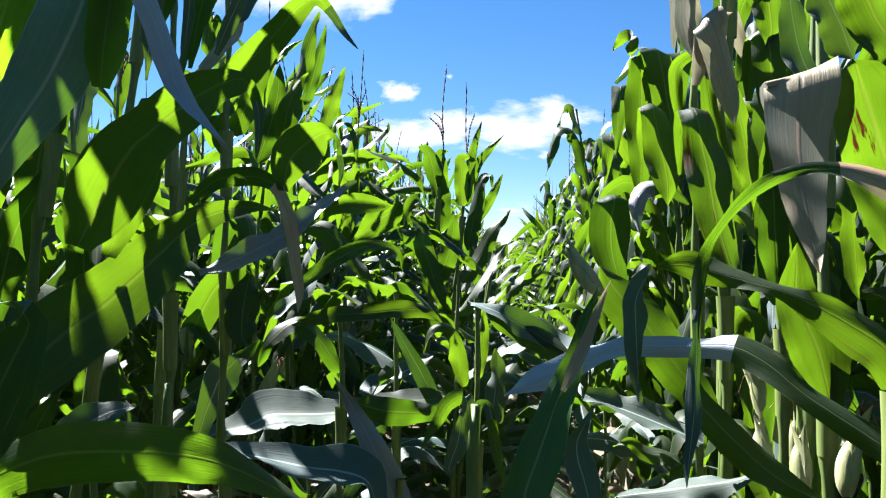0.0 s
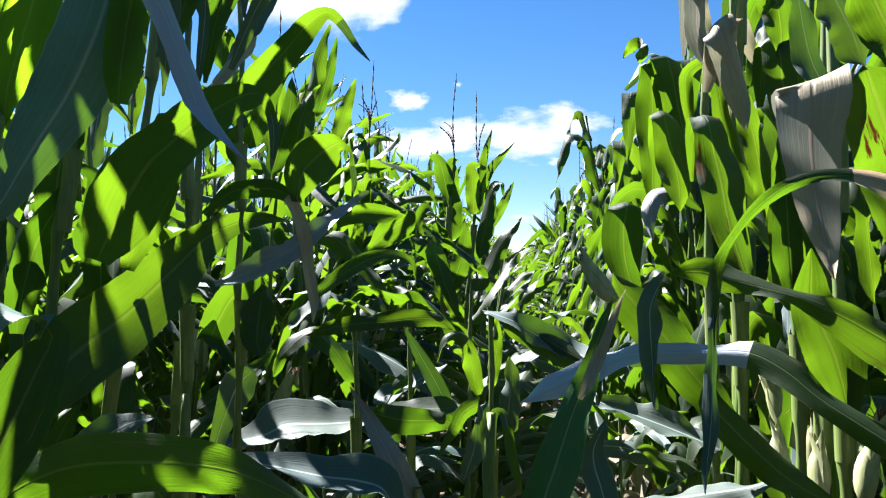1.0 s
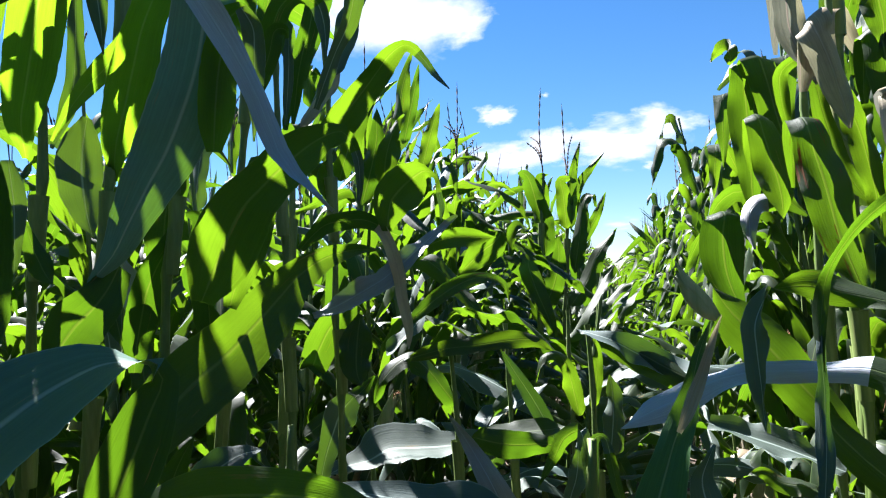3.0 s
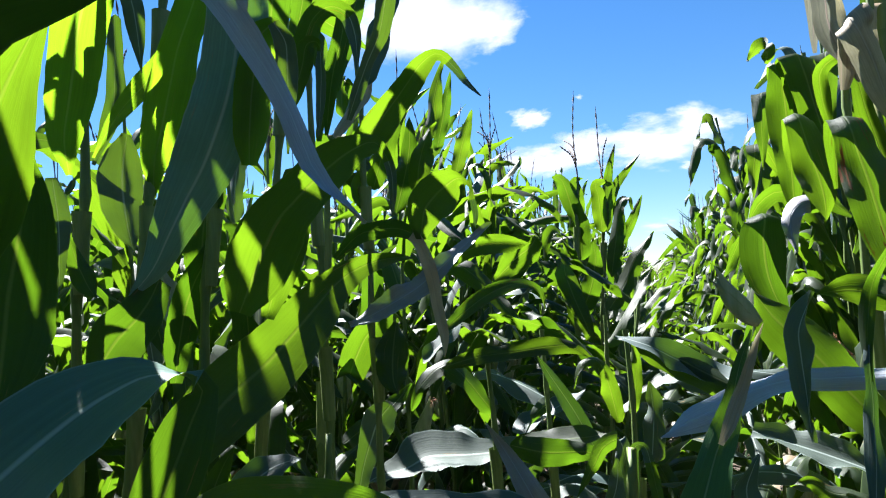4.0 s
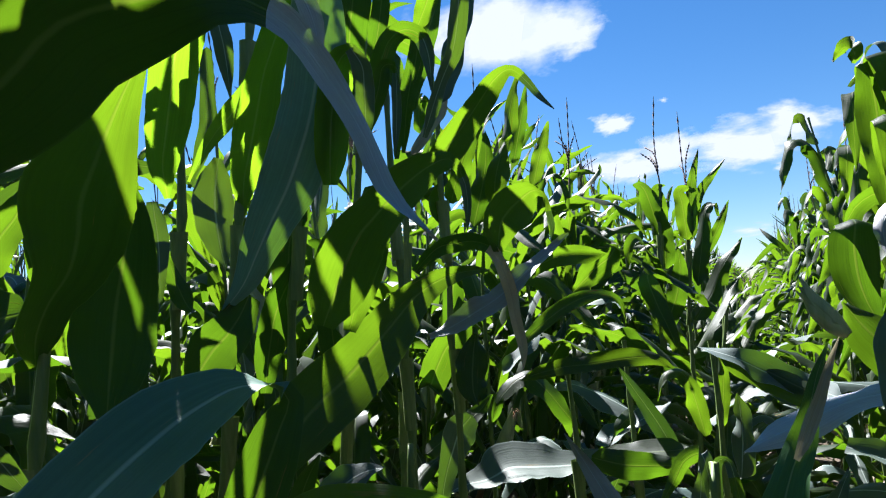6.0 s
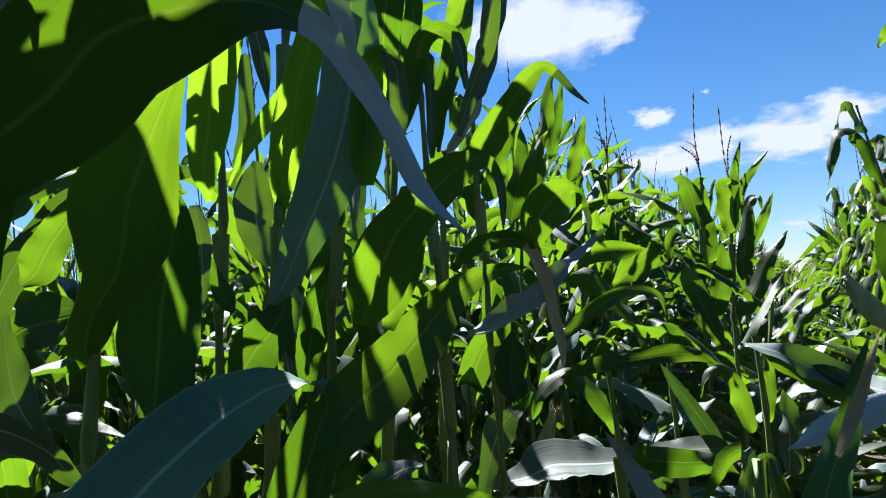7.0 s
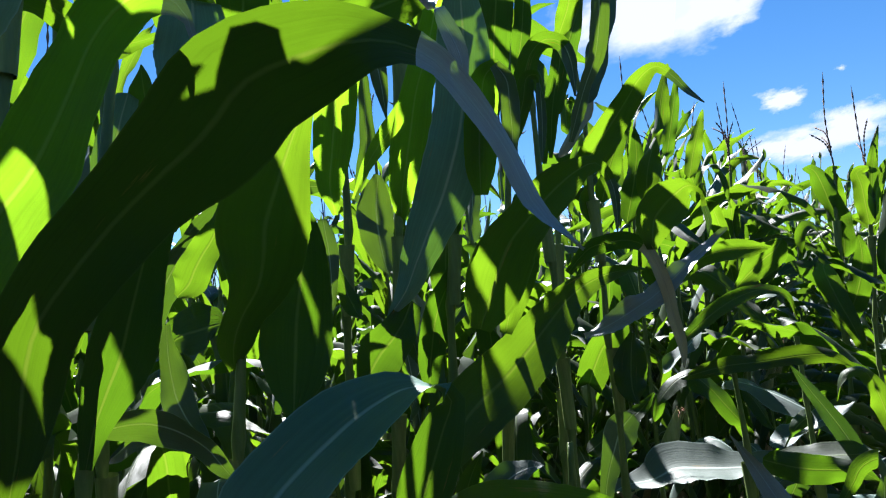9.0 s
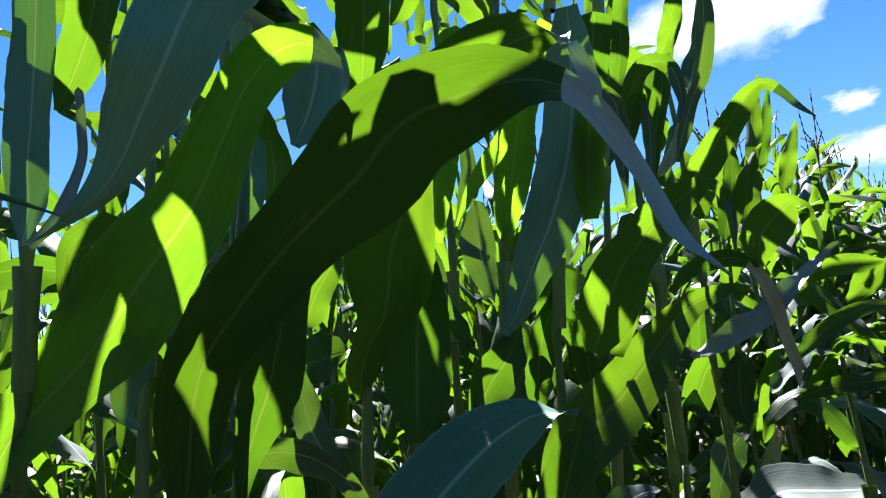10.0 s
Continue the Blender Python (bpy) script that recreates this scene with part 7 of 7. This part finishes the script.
near_leaf(plant, [(0.088, -0.049, 1.631), (0.044, -0.168, 1.609), (0.071, -0.202, 1.492), (0.121, -0.227, 1.354), (0.138, -0.211, 1.229)], 0.085, [(0.30, 0.07, -0.95), (0.95, 0.21, 0.24), (0.98, 0.12, 0.15)], 139)
near_leaf(plant, [(0.080, -0.046, 1.560), (0.047, -0.121, 1.704), (0.020, -0.188, 1.756), (-0.016, -0.196, 1.708), (-0.032, -0.194, 1.616)], 0.070, [(-0.91, 0.42, 0.01), (-0.33, 0.32, 0.89), (-0.89, 0.43, 0.17)], 140)
near_leaf(plant, [(0.065, -0.036, 1.369), (0.129, -0.025, 1.507), (0.158, -0.025, 1.625), (0.156, -0.033, 1.721)], 0.090, [(-0.90, -0.09, 0.43), (-0.96, -0.09, 0.23), (-1.00, -0.09, -0.02)], 141)
near_leaf(plant, [(0.060, -0.033, 1.321), (0.050, -0.048, 1.466), (0.054, -0.059, 1.610), (0.043, -0.072, 1.731)], 0.085, [(-0.89, 0.46, -0.01), (-0.89, 0.46, 0.02), (-0.88, 0.47, -0.02)], 142)

plant = near_plant((-0.324, 3.178, 0.000), (-0.260, 3.146, 1.309), (-0.203, 3.118, 1.900), 'maize plant with a thin tassel standing alone in the gap', True, 0)
near_leaf(plant, [(0.104, -0.106, 1.741), (0.101, -0.119, 1.886), (0.096, -0.125, 1.946), (0.153, -0.107, 1.953)], 0.070, [(-1.00, -0.07, -0.03), (-0.88, -0.11, 0.29), (-0.07, -0.14, 0.99)], 143)
near_leaf(plant, [(0.120, -0.101, 1.740), (0.160, -0.100, 1.905), (0.226, -0.086, 1.995), (0.286, -0.071, 2.062)], 0.045, [(-0.97, -0.09, 0.24), (-0.84, -0.11, 0.51), (-0.73, -0.13, 0.67)], 144)
near_leaf(plant, [(0.122, -0.102, 1.764), (0.140, -0.109, 1.930), (0.161, -0.110, 2.025), (0.188, -0.108, 2.113)], 0.045, [(-0.99, -0.08, 0.10), (-0.97, -0.09, 0.20), (-0.95, -0.10, 0.30)], 145)
near_leaf(plant, [(0.122, -0.084, 1.548), (0.156, -0.086, 1.713), (0.184, -0.088, 1.850), (0.225, -0.076, 1.880), (0.231, -0.070, 1.826)], 0.080, [(-0.84, 0.52, 0.18), (-0.81, 0.50, 0.31), (-0.83, 0.55, -0.03)], 146)
near_leaf(plant, [(0.096, -0.081, 1.406), (0.176, -0.064, 1.519), (0.234, -0.054, 1.634), (0.312, -0.035, 1.728)], 0.085, [(-0.76, 0.46, 0.46), (-0.78, 0.46, 0.43), (-0.73, 0.45, 0.52)], 147)
near_leaf(plant, [(0.157, -0.082, 1.665), (0.226, -0.068, 1.779), (0.279, -0.059, 1.889)], 0.045, [(-0.85, -0.07, 0.52), (-0.87, -0.07, 0.48), (-0.90, -0.07, 0.43)], 148)
near_leaf(plant, [(0.058, -0.079, 1.217), (0.141, -0.167, 1.337), (0.235, -0.140, 1.398), (0.293, -0.114, 1.323)], 0.085, [(-0.52, 0.47, 0.71), (-0.31, 0.57, 0.74), (0.52, 0.60, 0.61)], 149)

plant = near_plant((-0.438, 1.774, 0.000), (-0.438, 1.774, 1.193), (-0.438, 1.774, 1.350), 'low maize plant with grey-green leaves in the gap', False, 0)
near_leaf(plant, [(-0.154, -0.065, 1.358), (-0.078, -0.045, 1.430), (-0.015, -0.031, 1.511), (0.016, -0.023, 1.537)], 0.060, [(0.56, -0.73, -0.39), (0.60, -0.71, -0.38), (0.54, -0.74, -0.40)], 150, mat=WAXY)
near_leaf(plant, [(0.003, -0.001, 1.221), (-0.087, -0.041, 1.345), (-0.159, -0.062, 1.308), (-0.194, -0.068, 1.239)], 0.070, [(-0.37, -0.77, -0.52), (0.29, -0.57, -0.64), (0.85, -0.35, -0.40)], 152)

plant = near_plant((-0.096, 1.894, 0.000), (-0.096, 1.894, 1.133), (-0.096, 1.894, 1.400), 'low maize plant with grey-green leaves in the gap', False, 0)
near_leaf(plant, [(0.236, -0.411, 1.310), (0.185, -0.377, 1.327), (0.124, -0.400, 1.357), (0.064, -0.423, 1.394), (-0.003, -0.394, 1.416)], 0.070, [(0.58, 0.59, 0.55), (0.05, 0.78, 0.63), (0.47, 0.66, 0.59)], 154, mat=WAXY)
near_leaf(plant, [(-0.008, 0.101, 1.165), (0.011, 0.098, 1.277), (0.011, 0.089, 1.384)], 0.035, [(-0.98, 0.06, 0.17), (-1.00, 0.05, 0.09), (-0.99, 0.12, 0.01)], 155)
near_leaf(plant, [(0.037, -0.089, 1.084), (0.051, -0.093, 1.192), (0.050, -0.101, 1.281)], 0.065, [(-0.81, 0.57, 0.13), (-0.83, 0.56, 0.09), (-0.84, 0.54, 0.04)], 156, mat=WAXY)
near_leaf(plant, [(-0.038, -0.015, 1.166), (-0.054, -0.029, 1.268), (-0.075, -0.041, 1.328), (-0.117, -0.055, 1.324), (-0.137, -0.056, 1.261)], 0.050, [(-0.88, 0.47, -0.08), (-0.33, -0.66, -0.67), (0.83, -0.50, -0.25)], 157)

plant = near_plant((-0.355, 2.130, 0.000), (-0.355, 2.130, 1.056), (-0.355, 2.130, 1.400), 'low maize plant with grey-green leaves in the gap', False, 0)
near_leaf(plant, [(-0.002, -0.539, 1.176), (0.074, -0.512, 1.153), (0.165, -0.481, 1.145), (0.205, -0.465, 1.119)], 0.065, [(0.19, 0.25, 0.95), (0.13, 0.24, 0.96), (0.39, 0.41, 0.82)], 158)
near_leaf(plant, [(-0.129, 0.060, 1.087), (-0.050, 0.084, 1.121), (0.047, 0.112, 1.169), (0.100, 0.128, 1.199)], 0.085, [(0.42, -0.81, -0.41), (0.44, -0.81, -0.40), (0.46, -0.80, -0.39)], 159, mat=WAXY)
near_leaf(plant, [(0.160, -0.267, 1.099), (0.116, -0.290, 1.204), (0.065, -0.316, 1.302), (0.039, -0.328, 1.355)], 0.045, [(0.92, 0.04, 0.39), (0.88, 0.09, 0.46), (0.88, 0.09, 0.46)], 160, mat=WAXY)
near_leaf(plant, [(-0.585, -0.200, 1.108), (-0.499, -0.176, 1.168), (-0.421, -0.155, 1.225), (-0.376, -0.144, 1.274)], 0.080, [(-0.59, 0.48, 0.65), (-0.62, 0.46, 0.63), (-0.72, 0.41, 0.56)], 161)

# ---- clouds ----
def cloud_material(name, seed, cut, soft):
    m = material(name)
    at = node(m, "ShaderNodeTexCoord").outputs["Generated"]
    place = node(m, "ShaderNodeMapping", {"Vector": at, "Location": (seed, seed * 0.7, 0)}).outputs[0]
    n1 = node(m, "ShaderNodeTexNoise", {"Vector": place, "Scale": 4.0, "Detail": 8.0, "Roughness": 0.58}).outputs["Fac"]
    xyz = node(m, "ShaderNodeSeparateXYZ", {0: node(m, "ShaderNodeUVMap").outputs["UV"]})
    u = calc(m, "SUBTRACT", xyz.outputs["X"], 0.5)
    v = calc(m, "SUBTRACT", xyz.outputs["Y"], 0.42)
    r = calc(m, "SQRT", calc(m, "ADD", calc(m, "MULTIPLY", u, u), calc(m, "MULTIPLY", v, v)))
    body = calc(m, "ADD", calc(m, "SUBTRACT", 0.62, calc(m, "MULTIPLY", r, 1.75)), calc(m, "MULTIPLY", calc(m, "SUBTRACT", n1, 0.5), 1.05))
    alpha = ramp(m, body, [(cut, (0, 0, 0)), (cut + soft, (1, 1, 1))])
    white = ramp(m, body, [(cut, (0.72, 0.84, 0.98)), (cut + 0.25, (1, 1, 1))])
    e = node(m, "ShaderNodeEmission", {"Color": white, "Strength": 0.178})
    t = node(m, "ShaderNodeBsdfTransparent")
    s = node(m, "ShaderNodeMixShader", {0: alpha, 1: t.outputs[0], 2: e.outputs[0]})
    node(m, "ShaderNodeOutputMaterial", {"Surface": s.outputs[0]})
    return m


def cloud(az, up, wide, tall, seed, cut=0.2, soft=0.3, label="white fair-weather cloud in the blue sky"):
    """A far cloud bank. az: degrees left of the rows; all in degrees of sky."""
    d = 2400.0
    a, e = radians(az), radians(up)
    way = Vector((-math.sin(a) * math.cos(e), math.cos(a) * math.cos(e), math.sin(e)))
    right = Vector((math.cos(a), math.sin(a), 0))
    rise = right.cross(way)
    w, h = d * radians(wide) / 2, d * radians(tall) / 2
    c = way * d
    pts = np.array([[c - right * w - rise * h, c + right * w - rise * h], [c - right * w + rise * h, c + right * w + rise * h]])
    g = Geo()
    g.grid(pts, np.array([[[0.0, 0], [1, 0]], [[0, 1.0], [1, 1]]]))
    return tagged(new("cloud", g.mesh("cloud", cloud_material("cloud", seed, cut, soft))), label, "cloud", kind="structure")


cloud(8.6, 10.3, 14.0, 4.8, 1.3, 0.1)
cloud(5.4, 11.2, 10.0, 5.2, 4.1, 0.1)
cloud(-0.2, 11.2, 15.0, 7.2, 7.7, 0.1)
cloud(-3.6, 11.9, 11.0, 5.6, 2.9, 0.12)
cloud(9.1, 13.8, 6.5, 3.2, 5.2, 0.12)
cloud(17.8, 22.8, 25.0, 13.5, 8.8, 0.1)
cloud(13.0, 21.8, 12.0, 7.5, 3.4, 0.1)
cloud(0.0, 4.3, 6.5, 2.0, 6.1, 0.2, 0.5)
cloud(7.0, 3.6, 9.0, 4.5, 9.3, 0.15, 0.5)
cloud(-2.5, 8.6, 2.4, 1.4, 2.2, 0.15, 0.4)
cloud(5.2, 14.8, 1.6, 0.9, 1.9, 0.2, 0.5)

# ---- the field ----
TALL = "tall green maize plant with long arching leaves"
SHORT = "short green maize plant in the gap between the rows"
rng = np.random.default_rng(4)
grown = [maize_plant(100 + i, 2.3 + 0.12 * math.sin(i * 2.3), pose(-2.4 - 0.05 * i, 3.0 + 0.4 * i, 0), TALL, i % 3 != 1, i % 2 == 0, 0.25, 0.35 + 0.3 * (i % 2)) for i in range(7)]
drooping = [maize_plant(150 + i, 2.25 + 0.08 * math.sin(i * 1.9), pose(1.95, 1.6 + 0.3 * i, 0, 0, 0, 50 * i), "tall maize plant with folded hanging leaves", i % 2 == 0, i % 2 == 1, 0.25, 0.95) for i in range(6)]
small = [maize_plant(200 + i, 1.5 + 0.12 * math.sin(i * 1.7), pose(-0.2, 2.3 + 0.42 * i, 0, 0, 0, 60 * i), SHORT, False, False, 0.1, 0.3, 1.0, 26) for i in range(4)]


BARE = [(-1.05, 2.78), (-1.6, 2.85), (-1.6, 1.4), (-1.05, 2.35), (-1.05, 2.1), (-1.05, 1.8)]     # where plants are missing


def row(x, y0, y1, kinds, step=0.19, size=(0.93, 1.07), seed=1):
    rng = np.random.default_rng(int(abs(x) * 1000) + seed)
    y = y0
    while y < y1:
        src = kinds[int(rng.integers(len(kinds)))]
        s = rng.uniform(*size)
        if any(math.hypot(x - a, y - b) < 0.26 for a, b in BARE):
            y += step
            continue
        m = pose(x + rng.normal(0, 0.035), y + rng.normal(0, 0.03), 0, rng.normal(0, 2), rng.normal(0, 2), rng.uniform(0, 360))
        ob = copy_thing(src, m)
        ob.scale = (s, s, s)
        y += step


row(-1.05, 1.75, 9.0, grown, 0.2, (1.0, 1.12))
row(-1.6, 0.35, 6.0, grown, 0.15, (1.0, 1.12))
row(-2.3, 0.8, 3.0, grown, 0.19, (1.0, 1.12))
row(0.66, 1.75, 9.0, drooping, 0.14, (1.05, 1.14))
row(0.98, 0.5, 1.75, drooping, 0.15, (1.0, 1.1))
row(1.3, 0.8, 6.0, grown)
for x, y, turn in ((-0.84, 2.8, 260), (-0.82, 3.15, 10), (-0.97, 1.62, 75), (-1.0, 2.6, 300)):
    copy_thing(grown[int(turn) % 7], pose(x, y, 0, 0, 0, turn))
row(-0.2, 2.6, 8.0, small, 0.32)
for x, y, turn, s in ((0.22, 1.6, 30, 0.68), (0.28, 2.15, 160, 0.75), (0.3, 2.7, 280, 0.8), (-0.5, 1.75, 200, 0.68), (0.3, 3.2, 20, 0.9), (-0.55, 2.5, 120, 0.8)):
    ob = copy_thing(small[int(turn) % 4], pose(x, y, 0, 0, 0, turn))
    ob.scale = (s, s, s)
far = []
for i in range(-9, 10):
    x = -0.2 + 0.7 * i
    start = {-1: 9.0, -2: 6.0, -3: 3.0, 1: 9.0, 2: 6.0, 0: 8.0}.get(i, 0.5)
    for y in np.arange(start, (48 if abs(i) < 3 else 26) if abs(i) < 4 else 14, 0.2):
        far.append((x + rng.normal(0, 0.04), y + rng.normal(0, 0.04), rng.uniform(0, 6.28), rng.uniform(0.92, 1.06) * (0.68 if i == 0 else 1)))
# the field behind the path's beginning
for i in range(-9, 10):
    x = -0.2 + 0.7 * i
    end = {0: -1.1, 1: -0.5, -1: -0.3}.get(i, 0.5 if i > 0 or i < -3 else 0.2 if i < -1 else -0.4)
    for y in np.arange(-9 if abs(i) < 5 else -6, end, 0.22):
        far.append((x + rng.normal(0, 0.04), y + rng.normal(0, 0.04), rng.uniform(0, 6.28), rng.uniform(0.92, 1.06)))
field_stuff("maize_field", far, [(301, 2.4), (302, 2.5), (303, 2.35), (304, 2.45)], "rows of tall green maize reaching into the distance")
